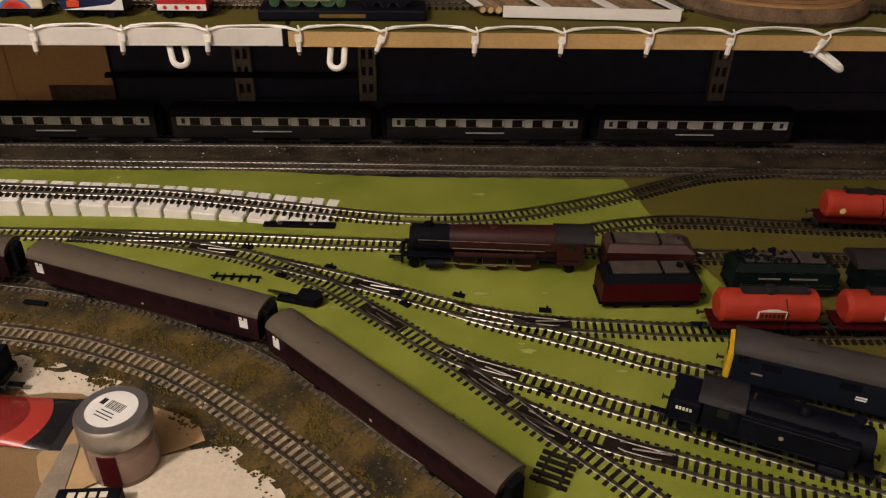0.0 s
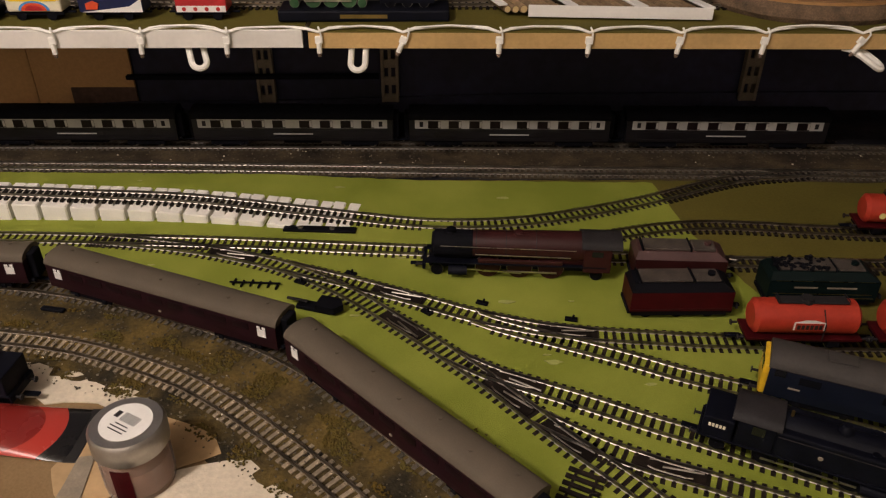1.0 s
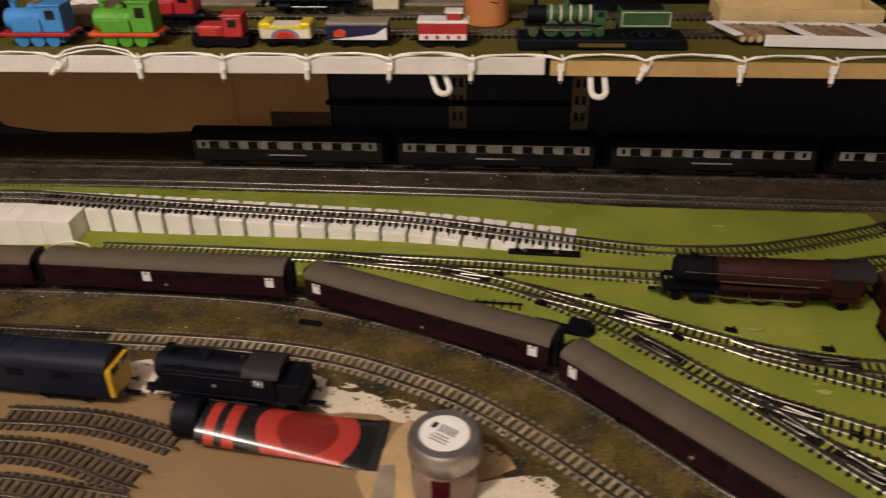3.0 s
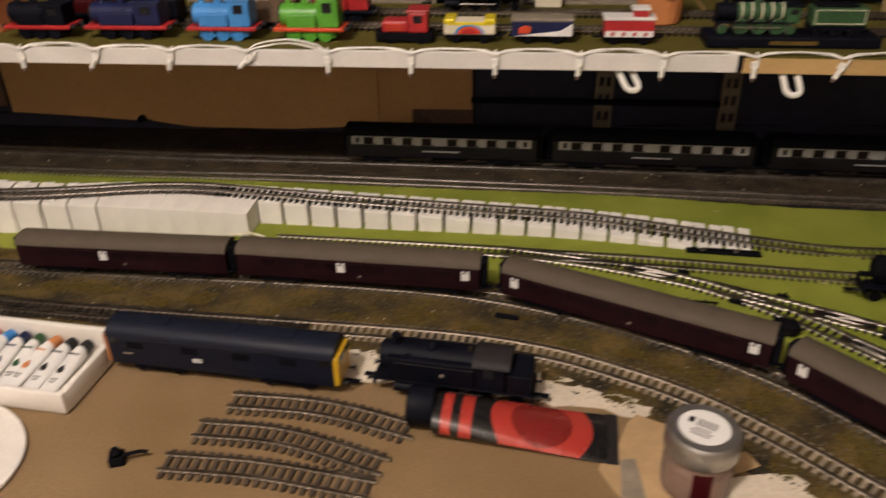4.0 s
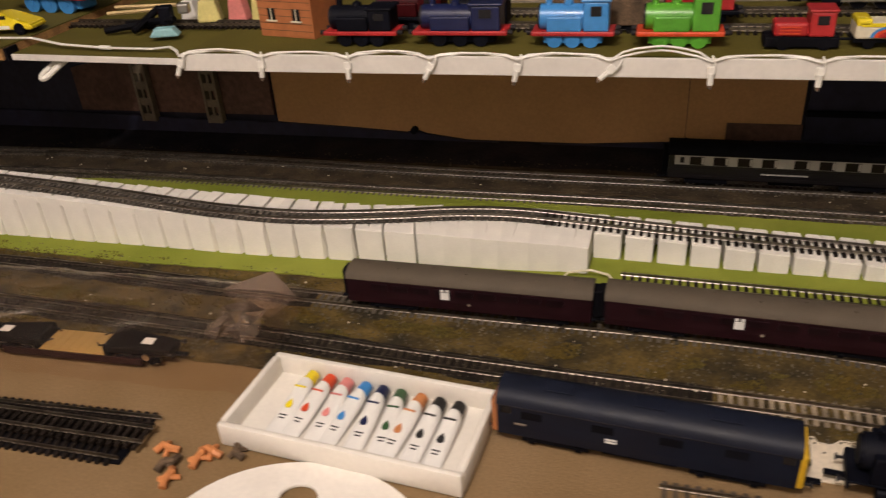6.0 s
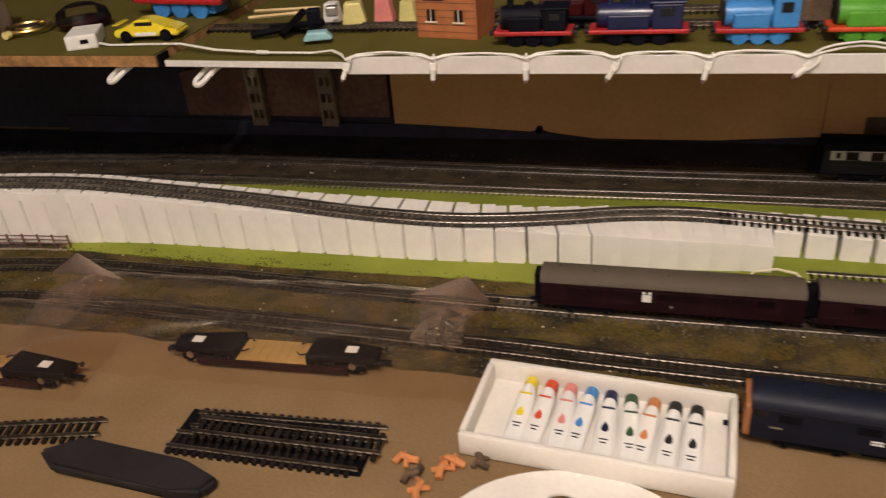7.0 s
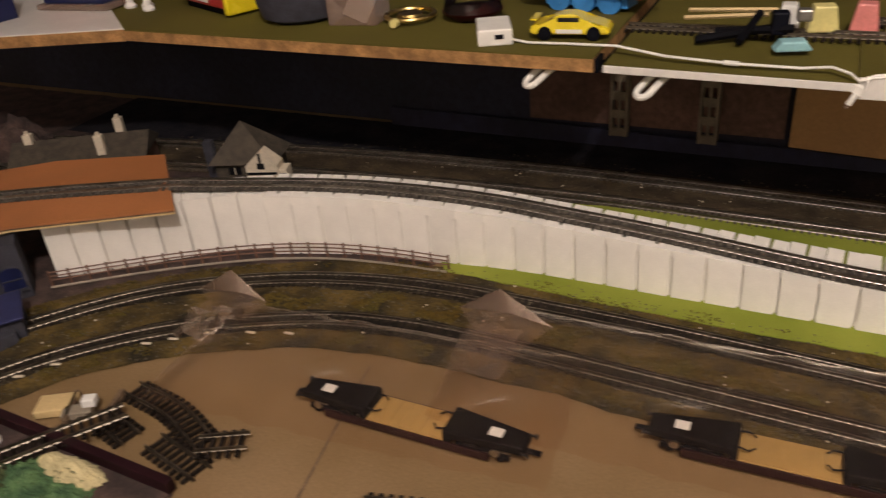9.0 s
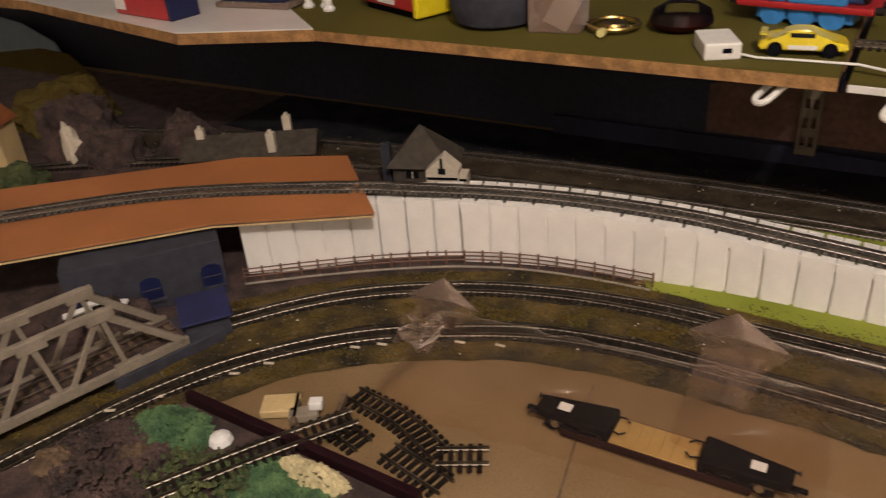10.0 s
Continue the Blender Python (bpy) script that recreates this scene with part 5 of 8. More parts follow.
for lx, ly, rz in ((-0.163, 0.711, -20), (-0.070, 0.670, -28), (0.062, 0.617, -22), (0.008, 0.603, -42), (0.128, 0.476, -35), (0.145, 0.590, -12), (-0.12, 0.655, -25)):
    lv = thing("point_tie_bar", pose(lx, ly, 0.0030, 0, 0, rz), "small black tie bar lever at a point", "point lever", "point tie bars")
    part("bar", box(NB(), (0, 0, 0.001), (0.012, 0.0055, 0.0024), 0.0005), "black_matt", lv)
    part("nib", cyl(NB(), (0.002, 0, 0.002), (0.002, 0, 0.006), 0.0011, 8), "black_matt", lv)
solid("bent_wire", tube(NB(), [(-0.690, 0.738, 0.004), (-0.682, 0.747, 0.009), (-0.660, 0.751, 0.011), (-0.642, 0.748, 0.009), (-0.634, 0.741, 0.004)], 0.0013, 6), "cream", "bent cream wire loop at the siding end", "wire")
solid("lineside_log", box(NB(), (0, 0, 0.002), (0.024, 0.006, 0.003), 0.001, pose(-0.352, 0.613, 0.0014, 0, 0, -12)), "black_matt", "small dark timber baulk between the tracks", "timber")

# ---- things on the bare board ----
jar = thing("craft_jar", pose(-0.2045, 0.4065, 0.0006, 0, 0, 150), "small clear plastic jar with a grey lid", "jar")
part("jar_body", lathe(NB(), [(0.0225, 0), (0.025, 0.0015), (0.0255, 0.006), (0.0255, 0.034), (0.0235, 0.038), (0.0235, 0.040)], 40), "jar", jar, smooth=True)
part("jar_contents", lathe(NB(), [(0.021, 0.002), (0.0238, 0.004), (0.0238, 0.026)], 36), "pinkish", jar, smooth=True)
lid = part("lid", lathe(NB(), [(0.0262, 0.038), (0.0272, 0.0395), (0.0272, 0.0545), (0.0255, 0.0568), (0.0252, 0.0572)], 44), "silver", jar, "brushed grey screw lid", smooth=True)
part("lid_label", cyl(NB(), (0, 0, 0.0573), (0, 0, 0.0576), 0.0185, 40), "paper", lid)
for k in range(9):
    part("barcode_bar", box(NB(), (-0.008 + 0.0017 * k, -0.003, 0.0577), (0.0009 if k % 2 else 0.0005, 0.008, 0.0003)), "ink", lid)
for k, l in enumerate((0.012, 0.016, 0.014)):
    part("print_bar", box(NB(), (0, 0.004 + 0.003 * k, 0.0577), (l, 0.0008, 0.0003)), "dark_grey", lid)
part("print_bar", box(NB(), (0.0105, -0.003, 0.0577), (0.004, 0.006, 0.0003)), "dark_grey", lid)
rb = NB()
for k in range(5):
    a = radians(-118 - 138 + 6 * k)
    box(rb, (0, 0, 0), (0.003, 0.0006, 0.030), 0, pose(0.0258 * math.cos(a), 0.0258 * math.sin(a), 0.019, 0, 0, math.degrees(a) + 90))
part("red_stripe", rb, "crimson", jar)

tb = thing("paint_tube", pose(-0.345, 0.4535, 0.0006, 0, 0, -3.5), "black and red paint tube with a round emblem", "paint tube")
prof = []
bm, prev = NB(), None
for k in range(13):
    u = k / 12
    x = -0.062 + 0.142 * u
    h, w = 0.0118 * (1 - u) ** 0.7 + 0.0012, 0.0225 + 0.006 * u
    ring = [bm.verts.new((x, w * math.cos(a), 0.0125 * (1 - u * 0.88) + h * math.sin(a))) for a in [2 * math.pi * q / 20 for q in range(20)]]
    if prev:
        for q in range(20):
            bm.faces.new((prev[q], prev[(q + 1) % 20], ring[(q + 1) % 20], ring[q]))
    else:
        bm.faces.new(ring)
    prev = ring
bm.faces.new(prev[::-1])
body = part("tube_body", bm, "tube_print", tb, smooth=True)
part("cap", lathe(NB(), [(0.0165, 0.0), (0.0172, 0.001), (0.0172, 0.021), (0.015, 0.0225)], 32, (0, 0, 0)), "black", tb, "glossy black ridged cap", smooth=True, m=pose(-0.062, 0, 0.0174, 0, -90, 0))
part("crimp", box(NB(), (0.083, 0, 0.0018), (0.01, 0.057, 0.0012), 0.0003), "ink", tb)

sb = thing("media_box", pose(-0.2165, 0.3605, 0.0006, 0, 0, 1), "small black box with pale block lettering", "media box")
part("box_body", box(NB(), (0, 0, 0.008), (0.045, 0.02, 0.016), 0.0012), "black", sb)
for k in range(4):
    part("logo_bar", box(NB(), (-0.0115 + 0.0075 * k, 0.003, 0.0162), (0.0052, 0.005, 0.0004)), "cream", sb)
sheet("brown_paper", [(-0.275, 0.415), (-0.24, 0.48), (-0.165, 0.452), (-0.15, 0.43), (-0.2, 0.40), (-0.25, 0.37)], 0.0015, 0.0006, "brown_paper", "crumpled brown paper under the jar", "paper", 0.002, 9)
sheet("white_card", [(-0.258, 0.425), (-0.246, 0.427), (-0.240, 0.36), (-0.262, 0.35)], 0.0024, 0.0008, "girder", "narrow pale grey card beside the tube", "card", 0.0004, 10)

# tray of paint tubes
trm = pose(-0.8205, 0.4985, 0.0006, 0, 0, -5.2)
tray = thing("paint_tray", trm, "white foam tray holding small paint tubes", "tray")
o = [(-0.1, -0.046), (0.096, -0.046), (0.098, 0.046), (-0.098, 0.046)]
part("tray_floor", plate(NB(), o, 0, 0.004), "tray", tray)
bm = NB()
for cx, cy, sx, sy in ((0, -0.046, 0.204, 0.006), (0, 0.046, 0.204, 0.006), (-0.0995, 0, 0.006, 0.0865), (0.0995, 0, 0.006, 0.0865)):
    box(bm, (cx, cy, 0.0115), (sx, sy, 0.022), 0.0022)
part("tray_rim", bm, "tray", tray, smooth=True)
CAPS = ["car_yellow", "orange_red", "pink", "sky_blue", "navy", "green", "terracotta", "ink", "ink"]
for k, cm in enumerate(CAPS):
    x = -0.0627 + 0.0169 * k
    lean = (2, -1, 3, -2, 4, 8, -3, 0, 1)[k]
    tt = thing("small_paint_tube", trm @ pose(x, 0.0295 - 0.0006 * k, 0.0045, 0, 0, lean - 3), "small white paint tube with a coloured cap", "paint tube", "tubes in the tray")
    bm, prev = NB(), None
    for q in range(10):
        u = q / 9
        h, w = 0.0066 * (1 - u) ** 0.8 + 0.0006, 0.0078 + 0.0006 * u - (0.0022 if q == 0 else 0)
        ring = [bm.verts.new((w * math.cos(a), -0.002 - 0.064 * u, 0.0062 * (1 - u * 0.85) + h * math.sin(a))) for a in [2 * math.pi * z / 14 for z in range(14)]]
        if prev:
            for z in range(14):
                bm.faces.new((prev[z], prev[(z + 1) % 14], ring[(z + 1) % 14], ring[z]))
        else:
            bm.faces.new(ring)
        prev = ring
    bm.faces.new(prev[::-1])
    body = part("tube_body", bm, "paper", tt, smooth=True)
    part("crimp", box(NB(), (0, -0.0675, 0.0016), (0.0166, 0.004, 0.0008), 0.0003), "paper", body)
    part("cap", cyl(NB(), (0, -0.002, 0.0062), (0, 0.010, 0.0062), 0.0062, 16, 0.0054), cm, tt)
    part("colour_line", box(NB(), (0, -0.0125, 0.0118), (0.0105, 0.0015, 0.0012), 0.0003), cm, tt)
    part("colour_drop", plate(NB(), [(0, 0.0055), (0.0026, 0.001), (0.0030, -0.002), (0.0016, -0.004), (-0.0016, -0.004), (-0.0030, -0.002), (-0.0026, 0.001)], 0, 0.0006, pose(0, -0.032, 0.0086, 9, 0, 0)), cm, tt)
    for q, l in enumerate((0.007, 0.005)):
        part("print_bar", box(NB(), (0, -0.043 - 0.003 * q, 0.0066 - 0.0006 * q), (l, 0.0009, 0.0006)), "dark_grey", tt)

# palette
pal = thing("paint_palette", pose(-0.830, 0.370, 0.0006, 0, 0, 0), "white plastic paint palette with a thumb hole", "palette")
bm = NB()
n = 56
rings = []
for z, g in ((0.0012, 0.0), (0.0034, 0.0), (0.0040, 0.0007)):
    ro = [bm.verts.new(((0.1 - g) * math.cos(2 * math.pi * k / n), (0.083 - g) * math.sin(2 * math.pi * k / n), z)) for k in range(n)]
    ri = [bm.verts.new((-0.011 + (0.0145 + g) * math.cos(2 * math.pi * k / n), 0.047 + (0.0125 + g) * math.sin(2 * math.pi * k / n), z)) for k in range(n)]
    rings.append((ro, ri))
for k in range(n):
    j = (k + 1) % n
    for (a0, a1), (b0, b1) in zip(rings, rings[1:]):
        bm.faces.new((a0[k], a0[j], b0[j], b0[k]))
        bm.faces.new((a1[j], a1[k], b1[k], b1[j]))
    top, low = rings[-1], rings[0]
    bm.faces.new((top[0][k], top[0][j], top[1][j], top[1][k]))
    bm.faces.new((low[0][j], low[0][k], low[1][k], low[1][j]))
part("plate", bm, "palette", pal)
for px, py, r, mm in ((0.012, 0.012, 0.017, "ink"), (0.03, 0.018, 0.008, "crimson"), (0.05, 0.03, 0.004, "pink"), (-0.03, 0.0, 0.01, "ink")):
    rnd = random.Random(int(px * 1000))
    part("paint_blot", plate(NB(), [(px + r * rnd.uniform(0.6, 1.3) * math.cos(6.283 * k / 14), py + 0.6 * r * rnd.uniform(0.6, 1.3) * math.sin(6.283 * k / 14)) for k in range(14)], 0.0042, 0.0056), mm, pal)

hk = thing("engine_coupling", pose(-0.655, 0.392, 0.0006, 0, 0, 20), "small black engine coupling part", "coupling")
part("bracket", box(NB(), (0, 0, 0.004), (0.012, 0.012, 0.008), 0.001), "black_matt", hk)
part("hook", tube(NB(), [(0, 0, 0.006), (0.018, 0, 0.007), (0.024, 0, 0.005)], 0.0016, 6), "black_matt", hk)
part("knob", lathe(NB(), [(0.004, 0), (0.005, 0.003), (0.003, 0.006)], 12, (0, 0, 0.008)), "black_matt", hk)
plat = NB()
plate(plat, [(-0.083, -0.006), (-0.055, 0.017), (0.045, 0.016), (0.083, 0.004), (0.078, -0.012), (0.05, -0.017), (-0.06, -0.019)], 0, 0.011)
bmesh.ops.bevel(plat, geom=list(plat.edges), offset=0.003, segments=2, affect="EDGES")
solid("model_boat_hull", plat, "dark_grey", "flat dark grey plastic moulding lying on the board", "moulding", pose(-1.186, 0.400, 0.0006, 0, 0, -5), smooth=True)
rnd = random.Random(21)
for k, (ox, oy) in enumerate(((-0.956, 0.430), (-0.948, 0.417), (-0.928, 0.448), (-0.908, 0.452), (-0.935, 0.44), (-0.966, 0.445))):
    bm = NB()
    tube(bm, [(-0.009, rnd.uniform(-0.004, 0.004), 0.003), (-0.003, 0.002, 0.006), (0.004, -0.002, 0.005), (0.010, rnd.uniform(-0.004, 0.004), 0.003)], 0.0032, 7)
    tube(bm, [(0.0, -0.008, 0.002), (0.001, 0, 0.005), (-0.001, 0.008, 0.002)], 0.0022, 6)
    solid("plastic_offcut", bm, "terracotta" if k % 3 else "bark", "small orange plastic offcut on the board", "offcut", pose(ox, oy, 0.0006, 0, 0, rnd.uniform(0, 360)), "orange offcuts", smooth=True)


# ---- well wagons in clear packaging ----
def well_wagon(m, label):
    th = thing("well_wagon", m, label, "model wagon", "packaged well wagons")
    part("deck", box(NB(), (0, 0, 0.0085), (0.070, 0.031, 0.004), 0.0005), "wagon_deck", th, "tan plank deck")
    for k in range(7):
        part("deck_plank", box(NB(), (-0.0285 + 0.0095 * k, 0, 0.0108), (0.0093, 0.0305, 0.0010), 0.0002), "wagon_deck", th)
    for sy in (-1, 1):
        part("side_beam", box(NB(), (0, sy * 0.0163, 0.0065), (0.150, 0.0018, 0.0075), 0.0005), "maroon", th)
    for sx in (-1, 1):
        hb = NB()
        box(hb, (sx * 0.068, 0, 0.0165), (0.066, 0.031, 0.008), 0.0016)
        box(hb, (sx * 0.038, 0, 0.0125), (0.006, 0.031, 0.012), 0.001)
        for v in hb.verts:
            if abs(v.co.x) > 0.085:
                v.co.y *= 0.62
                v.co.z -= 0.003
        en = part("bogie_cover", hb, "black_matt", th)
        for sy in (-1, 1):
            part("hook", tube(NB(), [(sx * 0.040, sy * 0.008, 0.018), (sx * 0.028, sy * 0.010, 0.0165), (sx * 0.024, sy * 0.006, 0.0165)], 0.0008, 5), "black", en)
        bogie(th, sx * 0.068, 0.03)
        part("brake_wheel", cyl(NB(), (sx * 0.080, -0.016, 0.013), (sx * 0.080, -0.0175, 0.013), 0.0035, 14), "steel", th)
        part("white_mark", box(NB(), (sx * 0.0765, -0.002, 0.0207), (0.011, 0.009, 0.0006)), "paper", th)
        buffers(th, sx * 0.099, sx, 0.0135)
    return th


def packaging(m, label, L, W, height, flaps, seed, wx, wy):
    """A crinkled clear shell over a wagon: a low tray, two domes, creased flaps that stand up at its corners."""
    th = thing("clear_packaging", m, label, "packaging", "clear wagon packaging")
    bm, nx, ny, grid = NB(), 44, 22, []
    for i in range(nx + 1):
        row = []
        for k in range(ny + 1):
            x, y = -L / 2 + L * i / nx, -W / 2 + W * k / ny
            edge = min(1.0, max(0.0, (W / 2 - abs(y) + 0.004 * noise.noise((x * 30, seed, 1.0))) / 0.022)) * min(1.0, max(0.0, (L / 2 - abs(x)) / 0.022))
            swell = sum(math.exp(-((x - wx - sx * 0.070) / 0.026) ** 2 - ((y - wy) / 0.017) ** 2) for sx in (-1, 1))
            z = 0.0105 + height * edge + 0.010 * edge * swell + 0.0035 * edge * noise.noise((x * 34, y * 34, seed)) + 0.0012 * noise.noise((x * 120, y * 120, seed))
            row.append(bm.verts.new((x + 0.004 * noise.noise((y * 40, 3, seed)), y + 0.005 * noise.noise((x * 40, 5, seed)), z)))
        grid.append(row)
    for i in range(nx):
        for k in range(ny):
            bm.faces.new((grid[i][k], grid[i + 1][k], grid[i + 1][k + 1], grid[i][k + 1]))
    shell = part("shell", bm, "haze_film", th, smooth=True)
    shell.visible_shadow = False
    for fx, fy, w, h, lean in flaps:
        bm = NB()
        base = [bm.verts.new((fx + dx * w, fy + dy * w * 0.35, 0.012 + dz * h)) for dx, dy, dz in ((-1, 0.2, 0.42), (-0.35, -0.9, 0.0), (0.45, -1.0, 0.02), (1, 0.1, 0.36), (0.1, 0.9, 0.30))]
        tip = bm.verts.new((fx + lean * w, fy + 0.1 * w, 0.012 + h))
        for k in range(5):
            bm.faces.new((base[k], base[(k + 1) % 5], tip))
        fl = part("flap", bm, "film", th)
        fl.visible_shadow = False
        bm, rnd, rows_ = NB(), random.Random(int(abs(fx) * 1000) + seed), []
        for i in range(6):
            rows_.append([bm.verts.new((fx + w * 1.1 * (i / 5 - 0.5) + rnd.uniform(-1, 1) * w * 0.1, fy - w * 0.3 - w * 1.5 * k / 5 + rnd.uniform(-1, 1) * w * 0.1, 0.016 + height * 0.4 + 0.014 * rnd.random())) for k in range(6)])
        for i in range(5):
            for k in range(5):
                a, b, c, e = rows_[i][k], rows_[i + 1][k], rows_[i + 1][k + 1], rows_[i][k + 1]
                for f in (((a, b, c), (a, c, e)) if (i + k) % 2 else ((a, b, e), (b, c, e))):
                    bm.faces.new(f)
        fd = part("crumpled_fold", bm, "film", th)
        fd.visible_shadow = False
    return th


well_wagon(pose(-1.121, 0.5505, 0.0022, 0, 0, 1.5), "black well wagon with a tan plank deck")
well_wagon(pose(-1.404, 0.4935, 0.0010, 0, 0, 0), "black well wagon with a tan plank deck")
packaging(pose(-1.165, 0.586, 0.001, 0, 0, 1.5), "crinkled clear plastic packaging over a wagon", 0.47, 0.17, 0.014, ((0.195, 0.040, 0.040, 0.042, 0.45), (-0.205, 0.040, 0.046, 0.048, -0.1)), 2, 0.043, -0.036)
packaging(pose(-1.468, 0.522, 0.001, 0, 0, 4), "crinkled clear plastic packaging over a wagon", 0.37, 0.155, 0.016, ((-0.172, 0.060, 0.040, 0.048, 0.05),), 7, 0.062, -0.033)


# ---- lights cable along the shelf edge ----
CLIPS = [(-1.113, 25), (-1.016, 4), (-0.918, 0), (-0.830, 28), (-0.741, 14), (-0.652, 48), (-0.560, 0), (-0.467, 2), (-0.375, 0), (-0.285, 4), (-0.197, 3),
         (-0.102, 0), (-0.015, 24), (0.085, 2), (0.178, 3), (0.272, 8), (0.360, 6), (0.460, 30), (0.552, 4), (0.645, 0)]
for x, tilt in CLIPS:
    yf = 0.8035 if x < -0.11 else 0.8050 - 0.015 * max(0, x + 0.113)
    cl = thing("cable_light", pose(x, yf - 0.001, 0.2035, 0, tilt, 0), "small white clip with a tiny lamp on the shelf edge", "string light", "clips along the shelf")
    part("clip", box(NB(), (0, 0, 0.0015), (0.008, 0.004, 0.008), 0.0010), "wire", cl)
    bm = cyl(NB(), (0, -0.001, -0.001), (0, -0.001, -0.012), 0.0027, 12)
    part("lamp_holder", bm, "wire", cl)
    part("lamp_tip", lathe(NB(), [(0.0008, -0.0165), (0.0019, -0.0155), (0.0022, -0.012)], 12, (0, -0.001, 0)), "jar", cl)
    part("cable_loop", tube(NB(), [(0.003, -0.001, 0.004), (0.002, -0.002, 0.011), (0.0, 0.002, 0.0145)], 0.0011, 6), "wire", cl)
pts, pts2 = [], []
rnd = random.Random(5)
for (xa, _), (xb, _) in zip(CLIPS, CLIPS[1:]):
    hump = rnd.choice((0.001, 0.0016, 0.0028, 0.0012))
    big = abs(xa + 0.652) < 0.01
    yf = 0.8030 if xa < -0.11 else 0.8045 - 0.015 * max(0, xa + 0.113)
    for k in range(8):
        u = k / 8
        z = 0.2165 + (0.009 if big else hump) * math.sin(math.pi * u) ** 0.8 - (0.003 if k == 0 else 0)
        pts.append((xa + (xb - xa) * u, yf + 0.007 * math.sin(math.pi * u) * rnd.uniform(0.6, 1), z))
        pts2.append((xa + (xb - xa) * u, yf + 0.009 * math.sin(math.pi * u) ** 2, 0.2158 + (0.005 if big else hump * 0.5) * math.sin(math.pi * u) ** 1.5 - (0.003 if k == 0 else 0)))
lead = [(-1.447, 0.838, 0.2255), (-1.42, 0.832, 0.2235), (-1.38, 0.834, 0.2235), (-1.33, 0.838, 0.2225), (-1.28, 0.826, 0.2185), (-1.22, 0.822, 0.2160), (-1.16, 0.824, 0.2145), (-1.135, 0.822, 0.2175), (-1.12, 0.810, 0.2165)]
cab = thing("light_cable", pose(0, 0, 0), "thin white twin cable looped along the shelf edge", "cable")
part("cable_strand", tube(NB(), lead + pts, 0.0011, 6), "wire", cab, smooth=True)
part("cable_strand", tube(NB(), [(x, y + 0.0024, z - 0.0002) for x, y, z in lead] + pts2, 0.0011, 6), "wire", cab, smooth=True)
part("cable_joint", cyl(NB(), (-1.226, 0.823, 0.2165), (-1.212, 0.823, 0.2160), 0.0024, 8), "wire", cab)

for hx, hy, hz, yaw in ((-0.232, 0.812, 0.1955, 20), (-0.062, 0.806, 0.1955, 0), (0.470, 0.800, 0.1945, 55), (-1.398, 0.815, 0.2065, -35), (-1.287, 0.816, 0.2030, -30)):
    hkk = thing("shelf_hook", pose(hx, hy, hz, 0, 0, yaw), "white plastic cable hook under the shelf", "hook", "hooks under the shelf")
    bm = NB()
    path = [(-0.0075, 0.014, 0.0), (-0.0075, 0.0, -0.006)] + [(-0.0075 * math.cos(math.pi * k / 10), -0.012 - 0.0075 * math.sin(math.pi * k / 10), -0.0125 - 0.0045 * math.sin(math.pi * k / 10)) for k in range(11)] + [(0.0075, 0.0, -0.006), (0.0075, 0.014, 0.0)]
    tube(bm, path, 0.0033, 8)
    part("hook_loop", bm, "wire", hkk, smooth=True)
    part("hook_plate", box(NB(), (0, 0.014, -0.0012), (0.024, 0.014, 0.0024), 0.0006), "wire", hkk)

# ---- track on the shelf ----
for run, lab in ((Run([(-1.345, 0.935, ZS), (-0.9, 0.925, ZS), (-0.4, 0.905, ZS), (-0.119, 0.9, ZS), (0.6, 0.89, ZS + 0.001)]), "front display track along the shelf"),
                 (Run([(-1.10, 0.985, ZS), (-0.6, 0.982, ZS), (-0.119, 0.980, ZS), (0.6, 0.965, ZS + 0.001)]), "rear display track along the shelf")):
    LOOSE.append((lay(run, "rail_old", lab), run, "sleeper"))


